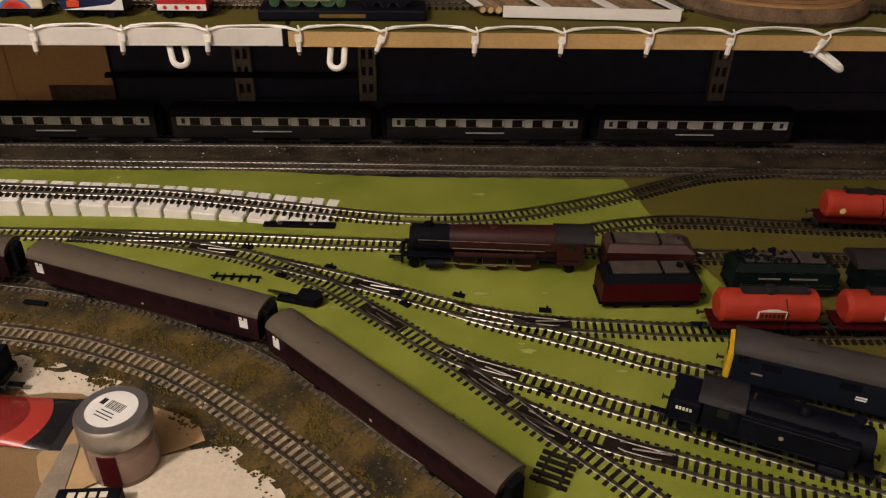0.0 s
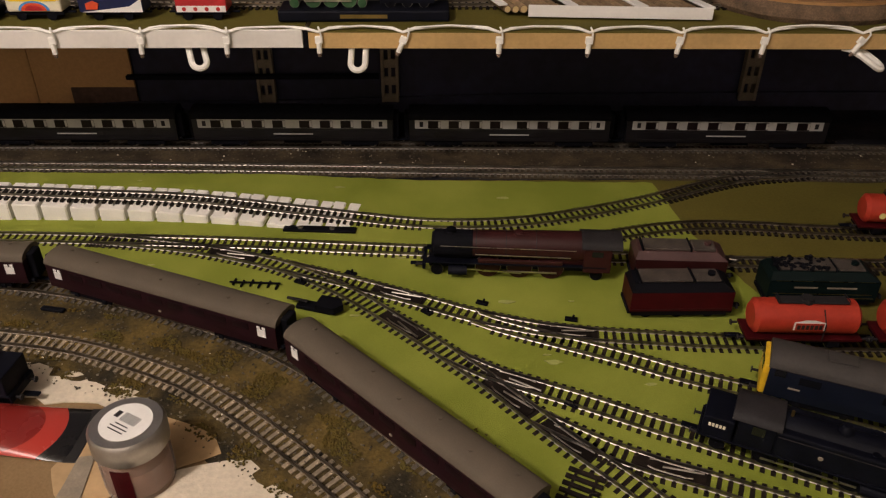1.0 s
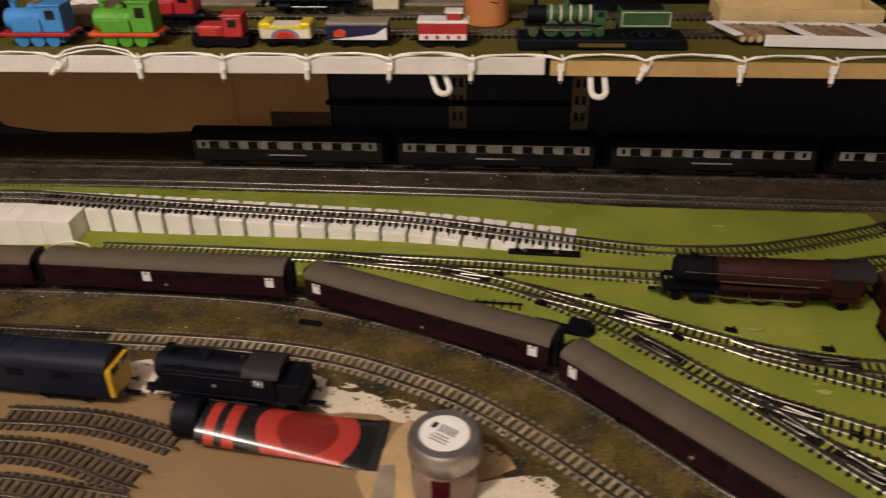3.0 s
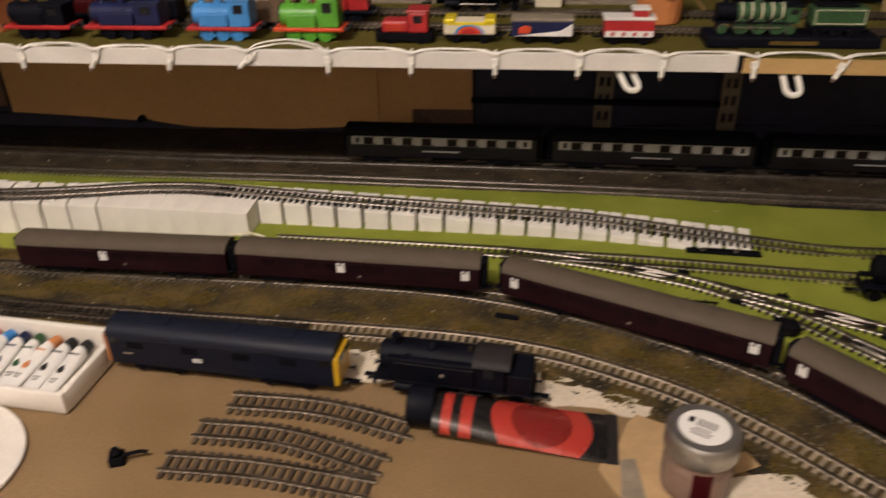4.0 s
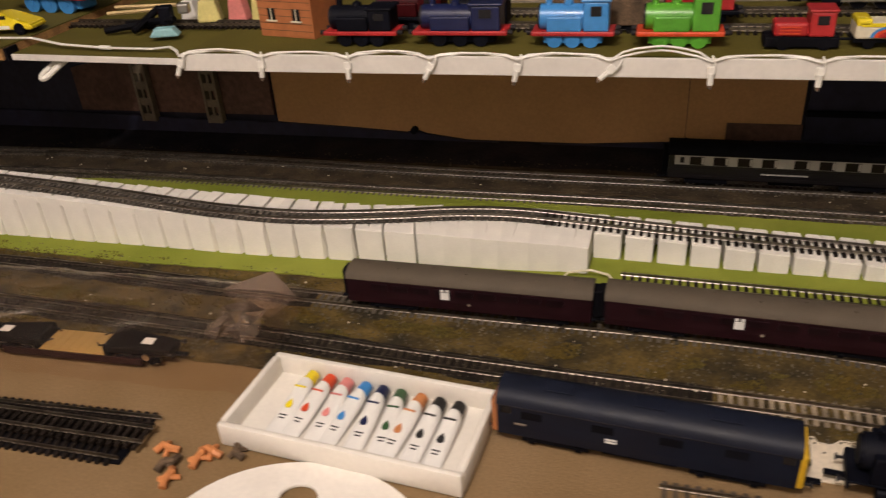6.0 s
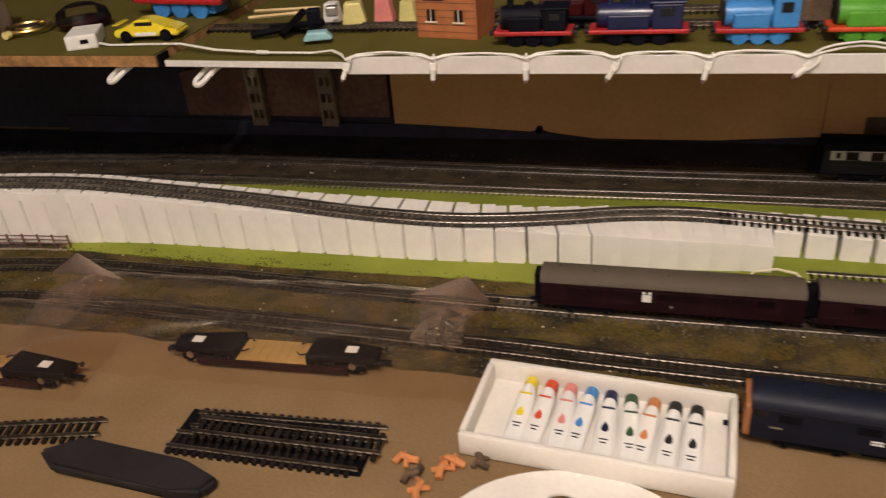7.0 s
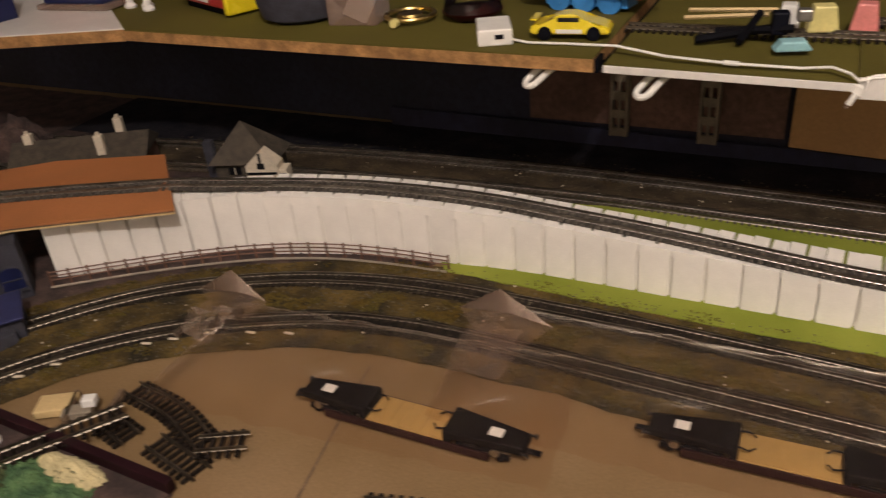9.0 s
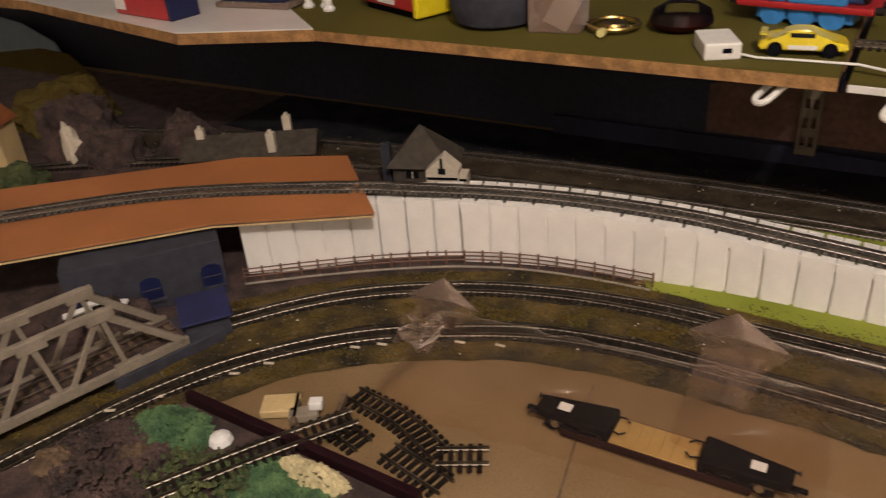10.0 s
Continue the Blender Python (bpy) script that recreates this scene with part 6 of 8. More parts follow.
# ---- toys ----
def toy_engine(m, label, body, base, wheels, cab_h=0.034, boiler=True, length=0.082, group="toy engines", accent=None):
    """A chunky toy engine, cab the +x way, with a plain front."""
    th = thing("toy_engine", m, label, "toy train", group)
    L = length
    part("base_plate", box(NB(), (0, 0, 0.0145), (L, 0.032, 0.0045), 0.0010), base, th)
    part("chassis", box(NB(), (0, 0, 0.008), (L * 0.72, 0.018, 0.009), 0.0012), wheels if wheels != "black" else "black_matt", th)
    if boiler:
        bm = cyl(NB(), (-L * 0.40, 0, 0.0285), (L * 0.14, 0, 0.0285), 0.0125, 24)
        part("boiler", bm, body, th, smooth=True)
        part("smokebox_front", cyl(NB(), (-L * 0.425, 0, 0.0285), (-L * 0.40, 0, 0.0285), 0.0118, 24), "dark_grey", th)
        part("funnel", lathe(NB(), [(0.0042, 0), (0.0034, 0.002), (0.0034, 0.008), (0.0044, 0.0095)], 16, (-L * 0.30, 0, 0.0395)), body, th)
        part("dome", lathe(NB(), [(0.005, 0), (0.0046, 0.004), (0.001, 0.0062)], 16, (-L * 0.06, 0, 0.0395)), accent or body, th, smooth=True)
        for sy in (-1, 1):
            part("side_tank", box(NB(), (-L * 0.10, sy * 0.0118, 0.024), (L * 0.42, 0.0075, 0.015), 0.0016), body, th)
    cb_ = NB()
    box(cb_, (L * 0.28, 0, 0.0168 + cab_h * 0.45), (L * 0.30, 0.0305, cab_h * 0.9), 0.0015)
    cabo = part("cab", cb_, body, th)
    part("cab_roof", box(NB(), (L * 0.28, 0, 0.0168 + cab_h * 0.9 + 0.0012), (L * 0.36, 0.033, 0.003), 0.0012), body, th)
    for sy in (-1, 1):
        part("cab_window", box(NB(), (L * 0.28, sy * 0.0154, 0.0168 + cab_h * 0.62), (L * 0.13, 0.0008, cab_h * 0.30)), "window", cabo)
        part("running_stripe", box(NB(), (0, sy * 0.0161, 0.0145), (L * 0.98, 0.0006, 0.0012)), accent or base, th)
        for k in (-1, 0, 1):
            w = part("wheel", cyl(NB(), (k * L * 0.22, sy * 0.0085, 0.0078), (k * L * 0.22, sy * 0.0125, 0.0078), 0.0078, 20), wheels, th)
            part("hub", cyl(NB(), (k * L * 0.22, sy * 0.0125, 0.0078), (k * L * 0.22, sy * 0.0132, 0.0078), 0.0028, 12), wheels, w)
    for sx in (-1, 1):
        for sy in (-1, 1):
            part("buffer", cyl(NB(), (sx * L / 2, sy * 0.0095, 0.0145), (sx * (L / 2 + 0.005), sy * 0.0095, 0.0145), 0.0026, 12), "dark_grey", th)
    return th


def on(x0, x1, y, z=None, turn=0.0, depth=0.032):
    """The pose on the shelf of a thing whose front runs from x0 to x1."""
    return pose((x0 + x1) / 2, y + depth / 2, (ZS if z is None else z) + 0.0002, 0, 0, turn)


toy_engine(on(-0.632, -0.547, 0.842), "bright green toy engine with orange-red buffer plate", "lime", "orange_red", "lime", 0.036)
toy_engine(on(-0.735, -0.650, 0.842), "sky blue toy tank engine with red buffer plate", "sky_blue", "red", "sky_blue", 0.032)
toy_engine(on(-0.860, -0.757, 0.844), "navy blue toy engine with long red buffer plate", "navy", "red", "black", 0.028, length=0.1)
toy_engine(on(-0.956, -0.877, 0.842), "black toy engine with red buffer plate", "black", "red", "black", 0.024)
toy_engine(on(-0.612, -0.530, 0.925), "red toy engine behind the green one", "red", "black", "black", 0.030)
toy_engine(on(-0.93, -0.83, 0.903), "dark maroon toy engine in the second row", "crimson", "black", "black", 0.030, length=0.09)

sh = thing("toy_engine", on(-0.508, -0.448, 0.840), "small red toy shunting engine with a black base", "toy train", "toy engines")
part("chassis", box(NB(), (-0.002, 0, 0.007), (0.066, 0.026, 0.010), 0.0015), "black_matt", sh)
part("bonnet", box(NB(), (-0.012, 0, 0.0185), (0.030, 0.024, 0.013), 0.0025), "red", sh)
part("cab", box(NB(), (0.014, 0, 0.0235), (0.022, 0.027, 0.023), 0.002), "red", sh)
part("cab_roof", box(NB(), (0.014, 0, 0.0360), (0.025, 0.029, 0.003), 0.0014), "red", sh)
for sy in (-1, 1):
    part("cab_window", box(NB(), (0.014, sy * 0.0137, 0.0275), (0.010, 0.0008, 0.008)), "window", sh)
    for q in range(3):
        part("grille_bar", box(NB(), (-0.013, sy * 0.0122, 0.0150 + 0.003 * q), (0.018, 0.0008, 0.0012)), "orange_red", sh)
    for k in (-1, 1):
        part("wheel", cyl(NB(), (k * 0.018, sy * 0.009, 0.0065), (k * 0.018, sy * 0.0135, 0.0065), 0.0065, 18), "black_matt", sh)


def toy_wagon(m, label, name="toy_wagon"):
    th = thing(name, m, label, "toy wagon", "toy wagons")
    part("chassis", box(NB(), (0, 0, 0.0075), (0.058, 0.022, 0.004), 0.0008), "black_matt", th)
    for sx in (-1, 1):
        for sy in (-1, 1):
            part("wheel", cyl(NB(), (sx * 0.016, sy * 0.008, 0.0052), (sx * 0.016, sy * 0.0115, 0.0052), 0.0052, 16), "black_matt", th)
        part("coupling", box(NB(), (sx * 0.033, 0, 0.0065), (0.01, 0.004, 0.002), 0.0005), "black", th)
    return th


yw = toy_wagon(on(-0.436, -0.376, 0.843), "yellow toy wagon with a rainbow panel")
part("body", box(NB(), (0, 0, 0.017), (0.058, 0.027, 0.015), 0.0022), "cream", yw)
for sx in (-1, 1):
    part("yellow_end", box(NB(), (sx * 0.0225, 0, 0.0245), (0.013, 0.028, 0.007), 0.002), "car_yellow", yw)
part("yellow_strip", box(NB(), (0, -0.0134, 0.0225), (0.05, 0.0012, 0.0035), 0.0004), "car_yellow", yw)
for r, mm in ((0.0165, "sky_blue"), (0.0135, "orange_red"), (0.0095, "red")):
    part("rainbow_arc", plate(NB(), [(r * math.cos(math.pi * k / 12), 0.62 * r * math.sin(math.pi * k / 12)) for k in range(13)], 0, 0.0005 + (0.0165 - r) * 0.06, pose(0, -0.0136, 0.0112, 90, 0, 0)), mm, yw)
bw = toy_wagon(on(-0.360, -0.290, 0.843), "grey-roofed toy van with a night picture panel")
part("body", box(NB(), (0, 0, 0.0175), (0.068, 0.027, 0.017), 0.0012), "navy", bw)
part("roof", box(NB(), (0, 0, 0.0268), (0.070, 0.028, 0.0035), 0.0014), "girder", bw)
part("snow_panel", plate(NB(), [(-0.031, 0), (0.033, 0), (0.033, 0.014), (0.02, 0.006), (0.004, 0.004)], 0, 0.0006, pose(0, -0.0136, 0.0095, 90, 0, 0)), "paper", bw)
part("orange_patch", plate(NB(), [(-0.026, 0.003), (-0.014, 0.003), (-0.012, 0.009), (-0.018, 0.012), (-0.026, 0.009)], 0, 0.0008, pose(0, -0.0136, 0.0095, 90, 0, 0)), "orange_red", bw)
rw = toy_wagon(on(-0.259, -0.201, 0.843), "red toy brake van with a white roof")
part("body", box(NB(), (0, 0, 0.0185), (0.054, 0.026, 0.018), 0.0010), "red", rw)
part("roof", box(NB(), (0, 0, 0.0285), (0.057, 0.028, 0.0028), 0.0010), "paper", rw)
part("cupola", box(NB(), (0.012, 0, 0.0335), (0.016, 0.018, 0.007), 0.0008), "red", rw)
part("cupola_roof", box(NB(), (0.012, 0, 0.0382), (0.020, 0.021, 0.0022), 0.0008), "paper", rw)
part("white_strip", box(NB(), (0, -0.0133, 0.0125), (0.052, 0.0008, 0.0065)), "paper", rw)
for q in range(4):
    part("white_strip_mark", cyl(NB(), (-0.018 + 0.012 * q, -0.0136, 0.0125), (-0.018 + 0.012 * q, -0.0141, 0.0125), 0.0022, 10), "red", rw)

# green display engine on its plinth
pln = thing("display_plinth", on(-0.147, 0.033, 0.838, 0.2135, 0, 0.038), "long black plinth under the green engine", "plinth")
part("plinth_base", box(NB(), (0, 0, 0.006), (0.182, 0.042, 0.012), 0.002), "black", pln)
part("name_strip", box(NB(), (0, -0.0212, 0.006), (0.05, 0.0006, 0.004)), "brass", pln)
ge = thing("steam_locomotive", pose(-0.095, 0.857, 0.2258), "green display steam engine with a black front", "model locomotive")
bm = cyl(NB(), (-0.022, 0, 0.0225), (0.030, 0, 0.0225), 0.0092, 24)
part("boiler", bm, "green", ge, smooth=True)
for k in range(5):
    part("boiler_band", cyl(NB(), (-0.018 + 0.0105 * k, 0, 0.0225), (-0.0165 + 0.0105 * k, 0, 0.0225), 0.0097, 24), "cream", ge)
part("smokebox", cyl(NB(), (-0.043, 0, 0.0225), (-0.022, 0, 0.0225), 0.0093, 24), "black", ge)
part("chimney", cyl(NB(), (-0.034, 0, 0.031), (-0.034, 0, 0.039), 0.003, 14), "black", ge)
part("dome", lathe(NB(), [(0.004, 0), (0.0035, 0.004), (0.001, 0.006)], 14, (0.0, 0, 0.031)), "green", ge, smooth=True)
part("running_plate", box(NB(), (-0.004, 0, 0.0128), (0.084, 0.024, 0.0014), 0.0003), "black", ge)
part("cab", box(NB(), (0.036, 0, 0.0205), (0.014, 0.023, 0.018), 0.0008), "green", ge)
part("cab_roof", box(NB(), (0.037, 0, 0.0302), (0.020, 0.025, 0.002), 0.0008), "black", ge)
for sy in (-1, 1):
    part("cab_window", box(NB(), (0.036, sy * 0.0117, 0.0245), (0.007, 0.0006, 0.005)), "window", ge)
    part("coupling_rod", box(NB(), (0.0, sy * 0.0108, 0.0075), (0.050, 0.0010, 0.0015)), "steel", ge)
    for x, r in ((-0.036, 0.0048), (-0.016, 0.0082), (0.003, 0.0082), (0.022, 0.0082), (0.036, 0.0045)):
        wheel(ge, x, sy * 0.0085, r, "green")
gt = thing("locomotive_tender", pose(-0.011, 0.857, 0.2258), "green display tender with cream lining", "model tender")
part("body", box(NB(), (0, 0, 0.0195), (0.056, 0.024, 0.019), 0.001), "green", gt)
part("frame", box(NB(), (0, 0, 0.0075), (0.058, 0.020, 0.006), 0.0006), "black", gt)
part("coal_space", box(NB(), (-0.004, 0, 0.0300), (0.044, 0.018, 0.003), 0.001), "black_matt", gt)
for sy in (-1, 1):
    for z in (0.0125, 0.0268):
        part("lining", box(NB(), (0, sy * 0.0122, z), (0.052, 0.0005, 0.0007)), "cream", gt)
    for x in (-0.0255, 0.0255):
        part("lining", box(NB(), (x, sy * 0.0122, 0.0196), (0.0007, 0.0005, 0.014)), "cream", gt)
    for x in (-0.018, 0, 0.018):
        wheel(gt, x, sy * 0.0085, 0.0052)

# clay pot, log tray, wooden tray, log slice
pot = thing("clay_pot", pose(-0.183, 0.957, ZS), "orange clay pot with dark cracks on the shelf", "pot")
part("pot_body", lathe(NB(), [(0.024, 0), (0.0265, 0.002), (0.0275, 0.03), (0.0275, 0.062), (0.0255, 0.064), (0.0245, 0.060)], 36), "terracotta", pot, smooth=True)
for k in range(3):
    a = radians(-70 + 9 * k)
    part("pot_crack", box(NB(), (0, 0, 0), (0.010, 0.0008, 0.0012), 0, pose(0.0272 * math.cos(a), 0.0272 * math.sin(a), 0.030 + 0.006 * k, 0, 12, -70 + 9 * k + 90)), "black_matt", pot)
part("blue_lid", lathe(NB(), [(0.010, 0.060), (0.012, 0.066), (0.010, 0.072)], 20), "navy", pot)

lt = thing("card_tray", pose(0.197, 0.873, ZS + 0.001, 0, 0, -4), "white open card tray holding small cut logs", "card tray")
for sx, w_ in ((-0.114, 0.010), (-0.038, 0.010), (0.036, 0.012), (0.108, 0.010)):
    part("frame_bar", box(NB(), (0, 0, 0), (w_, 0.058, 0.0022), 0.0004, pose(sx, 0, 0.0135, 0, 0, 22)), "paper", lt)
part("frame_bar", box(NB(), (0.022, -0.030, 0.0085), (0.196, 0.003, 0.0125), 0.0006), "paper", lt)
part("frame_bar", box(NB(), (-0.004, 0.026, 0.0135), (0.222, 0.006, 0.0022), 0.0004), "paper", lt)
rnd = random.Random(31)
k = 0
x = -0.108
while x < 0.104:
    r = rnd.uniform(0.0038, 0.0052)
    if abs(x + 0.038) > 0.007 and abs(x - 0.036) > 0.008:
        lg = thing("small_log", lt.matrix_basis @ pose(x, -0.002, r + 0.0046, 0, 0, 22), "short brown cut log in the frame", "log", "logs in the frame")
        part("log_bark", cyl(NB(), (0, -0.026, 0), (0, 0.026, 0), r, 12), "log", lg)
        part("log_end", cyl(NB(), (0, -0.0264, 0), (0, -0.0259, 0), r * 0.86, 12), "wood", lg)
    x += r * 2 + 0.001
wb = thing("wooden_tray", pose(0.186, 0.968, ZS + 0.001, 0, 0, -3), "pale bare wooden tray box", "wooden tray")
part("tray_floor", box(NB(), (0, 0, 0.003), (0.176, 0.066, 0.004)), "wood", wb)
for cx, cy, sx, sy in ((0, -0.033, 0.184, 0.005), (0, 0.033, 0.184, 0.005), (-0.090, 0, 0.005, 0.0605), (0.090, 0, 0.005, 0.0605)):
    part("tray_side", box(NB(), (cx, cy, 0.011), (sx, sy, 0.020), 0.001), "wood", wb)
sl = thing("log_slice", pose(0.447, 0.918, ZS + 0.001), "varnished log slice with a dark bark rim", "log slice")
bm, nn = NB(), 64
rad = [0.112 * (1 + 0.05 * noise.noise((math.cos(6.283 * k / nn) * 1.6, math.sin(6.283 * k / nn) * 1.6, 3))) for k in range(nn)]
out = [(rad[k] * math.cos(6.283 * k / nn), 0.86 * rad[k] * math.sin(6.283 * k / nn)) for k in range(nn)]
part("slice_face", plate(NB(), [(x * 0.965, y * 0.965) for x, y in out], 0.001, 0.0225), "slice", sl)
bm = NB()
rings = []
for z, f in ((0.0, 1.0), (0.006, 1.035), (0.013, 1.02), (0.0195, 0.985), (0.0195, 0.962), (0.0, 0.962)):
    rings.append([bm.verts.new((x * f * (1 + 0.012 * noise.noise((x * 90, y * 90, z * 200))), y * f * (1 + 0.012 * noise.noise((y * 90, x * 90, z * 200))), z)) for x, y in out])
for a, b in zip(rings, rings[1:] + rings[:1]):
    for k in range(nn):
        bm.faces.new((a[k], a[(k + 1) % nn], b[(k + 1) % nn], b[k]))
part("bark_rim", bm, "bark", sl)
for f in (0.3, 0.52, 0.72, 0.88):
    part("growth_ring", tube(NB(), [(x * f, y * f, 0.0224) for x, y in out + out[:1]], 0.0006, 4), "bark", sl)

# things behind the front row
coach(pose(0.05, 1.055, ZS + 0.001), "shelf stock", "maroon coach standing at the back of the shelf", "maroon", 0.24)
coach(pose(0.31, 1.050, ZS + 0.002), "shelf stock", "maroon coach standing at the back of the shelf", "maroon", 0.24)
tank_engine(pose(-0.405, 0.985, ZS + 0.006), "black tank engine on the rear shelf track", "", 0.118)
ov = thing("open_wagon", pose(-0.672, 0.915, ZS), "dark brown open wagon with crumpled white tissue", "toy wagon")
part("body", box(NB(), (0, 0, 0.021), (0.106, 0.030, 0.026), 0.0015), "bark", ov)
part("chassis", box(NB(), (0, 0, 0.006), (0.09, 0.02, 0.006), 0.001), "black_matt", ov)
for sx in (-1, 1):
    for sy in (-1, 1):
        part("wheel", cyl(NB(), (sx * 0.034, sy * 0.009, 0.006), (sx * 0.034, sy * 0.0125, 0.006), 0.006, 16), "black_matt", ov)
bm = NB()
bmesh.ops.create_icosphere(bm, subdivisions=3, radius=1.0)
for v in bm.verts:
    d = 1 + 0.35 * noise.noise(v.co * 2.2)
    v.co = Vector((v.co.x * 0.030 * d, v.co.y * 0.012 * d, 0.034 + v.co.z * 0.006 * d))
part("tissue", bm, "paper", ov, "crumpled white tissue")
gl = thing("toy_engine", pose(-0.80, 0.925, ZS), "black toy engine loaded with orange pieces", "toy train", "toy engines")
part("body", box(NB(), (0, 0, 0.019), (0.06, 0.03, 0.028), 0.003), "black", gl)
part("chassis", box(NB(), (0, 0, 0.004), (0.055, 0.02, 0.008), 0.001), "black_matt", gl)
rnd = random.Random(77)
for k in range(14):
    part("orange_lump", lathe(NB(), [(0.002, -0.003), (0.004, 0), (0.002, 0.003)], 8, (rnd.uniform(-0.024, 0.024), rnd.uniform(-0.01, 0.01), 0.035 + rnd.uniform(0, 0.005))), "terracotta" if k % 2 else "car_yellow", gl)
stn = thing("station_building", pose(-0.63, 1.085, ZS + 0.004), "red-brown model station building on a grey platform", "model building")
part("wall", box(NB(), (0, 0, 0.028), (0.20, 0.03, 0.056), 0.001), "toy_brick", stn)
for k in range(4):
    w_ = part("window", box(NB(), (-0.07 + 0.045 * k, -0.0153, 0.014), (0.014, 0.0008, 0.016)), "window", stn)
    part("window_frame", box(NB(), (-0.07 + 0.045 * k, -0.0152, 0.0048), (0.018, 0.0018, 0.0026)), "cream", w_)
solid("platform", box(NB(), (-0.50, 1.078, ZS + 0.002), (0.62, 0.078, 0.004), 0.0008), "girder", "grey model station platform on the shelf", "platform")
for px in (-0.79, -0.72, -0.47, -0.40):
    solid("platform_post", cyl(NB(), (px, 1.06, ZS + 0.004), (px, 1.06, ZS + 0.07), 0.0028, 10), "bark", "slim dark platform post", "post", group="platform posts")
solid("card_block", box(NB(), (-0.315, 1.03, ZS + 0.0305), (0.034, 0.02, 0.06), 0.001), "cream", "tall cream card block behind the track", "card block")
sg = thing("sign_box", pose(-0.048, 1.0, ZS), "black box with white square frames", "box")
part("box_body", box(NB(), (0, 0, 0.03), (0.074, 0.022, 0.06), 0.0015), "black_matt", sg)
for cx in (-0.022, 0.022):
    part("white_frame", box(NB(), (cx, -0.0114, 0.04), (0.005, 0.001, 0.036)), "paper", sg)
part("white_frame", box(NB(), (-0.012, -0.0114, 0.056), (0.024, 0.001, 0.005)), "paper", sg)
part("white_mark", box(NB(), (-0.013, -0.0114, 0.038), (0.008, 0.001, 0.006)), "paper", sg)

# toy hut
hut = thing("toy_hut", pose(-1.013, 0.905, ZS, 0, 0, -12), "orange-brown toy brick hut with small windows", "toy building")
part("wall", box(NB(), (0, 0, 0.03), (0.074, 0.05, 0.06), 0.001), "toy_brick", hut)
for x in (-0.018, 0.016):
    w_ = part("window", box(NB(), (x, -0.0253, 0.026), (0.010, 0.0010, 0.013)), "window", hut)
    part("window_frame", box(NB(), (x, -0.0256, 0.026), (0.001, 0.0012, 0.013)), "cream", w_)
    part("window_sill", box(NB(), (x, -0.026, 0.0187), (0.014, 0.003, 0.0016)), "cream", w_)
part("notice", box(NB(), (-0.014, -0.0253, 0.045), (0.026, 0.0008, 0.006)), "dark_grey", hut)
for z in (0.008, 0.016, 0.024, 0.032, 0.040, 0.048):
    part("course", box(NB(), (0, -0.02515, z), (0.074, 0.0006, 0.0006)), "bark", hut)
part("corner_post", box(NB(), (0.0372, 0, 0.03), (0.0014, 0.052, 0.06), 0.0005), "toy_brick", hut)

# clutter beside the hut
for cx, cy, cz, mm, sz in ((-1.172, 0.875, 0, "cyan", (0.034, 0.016, 0.010)), (-1.150, 0.945, 0.0, "lemon", (0.030, 0.018, 0.026)), (-1.112, 0.950, 0.0, "pink", (0.026, 0.016, 0.028)), (-1.080, 0.948, 0.0, "lemon", (0.024, 0.016, 0.026)), (-1.182, 0.955, 0, "paper", (0.022, 0.018, 0.024))):
    bm = box(NB(), (0, 0, sz[2] / 2), sz, 0.002)
    for v in bm.verts:
        if v.co.z > sz[2] * 0.6:
            v.co.x *= 0.7
    solid("toy_block", bm, mm, "small pastel plastic toy piece on the shelf", "toy block", pose(cx, cy, ZS + 0.003, 0, 0, random.uniform(-25, 25)), "pastel toy pieces")
jk = thing("toy_crane", pose(-1.215, 0.905, ZS + 0.002, 0, 0, 12), "jumble of black crane parts with pale jibs", "toy part")
for k, (a, b) in enumerate((((-0.05, -0.01, 0.004), (0.03, 0.01, 0.010)), ((-0.03, 0.012, 0.006), (0.04, -0.012, 0.014)), ((-0.01, -0.02, 0.004), (0.012, 0.018, 0.022)))):
    part("arm", tube(NB(), [a, b], 0.0042, 6), "black_matt", jk)
for k, (a, b) in enumerate((((-0.06, 0.03, 0.016), (0.02, 0.02, 0.020)), ((-0.055, 0.045, 0.020), (0.03, 0.03, 0.022)))):
    part("jib", tube(NB(), [a, b], 0.0024, 5), "wood", jk)
part("hook_block", box(NB(), (0.028, -0.004, 0.018), (0.016, 0.014, 0.022), 0.002), "black", jk)
part("silver_part", box(NB(), (0.05, 0.0, 0.024), (0.014, 0.012, 0.012), 0.002), "silver", jk)

# left shelf
car = thing("toy_car", pose(-1.384, 0.868, ZL, 0, 0, 7), "bright yellow toy sports car on the shelf", "toy car")
prof = [(-0.040, 0.006), (-0.041, 0.013), (-0.034, 0.0165), (-0.022, 0.0175), (-0.012, 0.0250), (0.006, 0.0255), (0.018, 0.0185), (0.034, 0.0150), (0.041, 0.0115), (0.041, 0.006)]
bm = NB()
extr(bm, [(x, z) for x, z in prof], -0.0165, 0.0165, Matrix(((0, 1, 0, 0), (1, 0, 0, 0), (0, 0, 1, 0), (0, 0, 0, 1))))
for v in bm.verts:
    if v.co.z > 0.02:
        v.co.y *= 0.76
bmesh.ops.bevel(bm, geom=list(bm.edges), offset=0.0018, segments=2, affect="EDGES")
part("body", bm, "car_yellow", car, smooth=True)
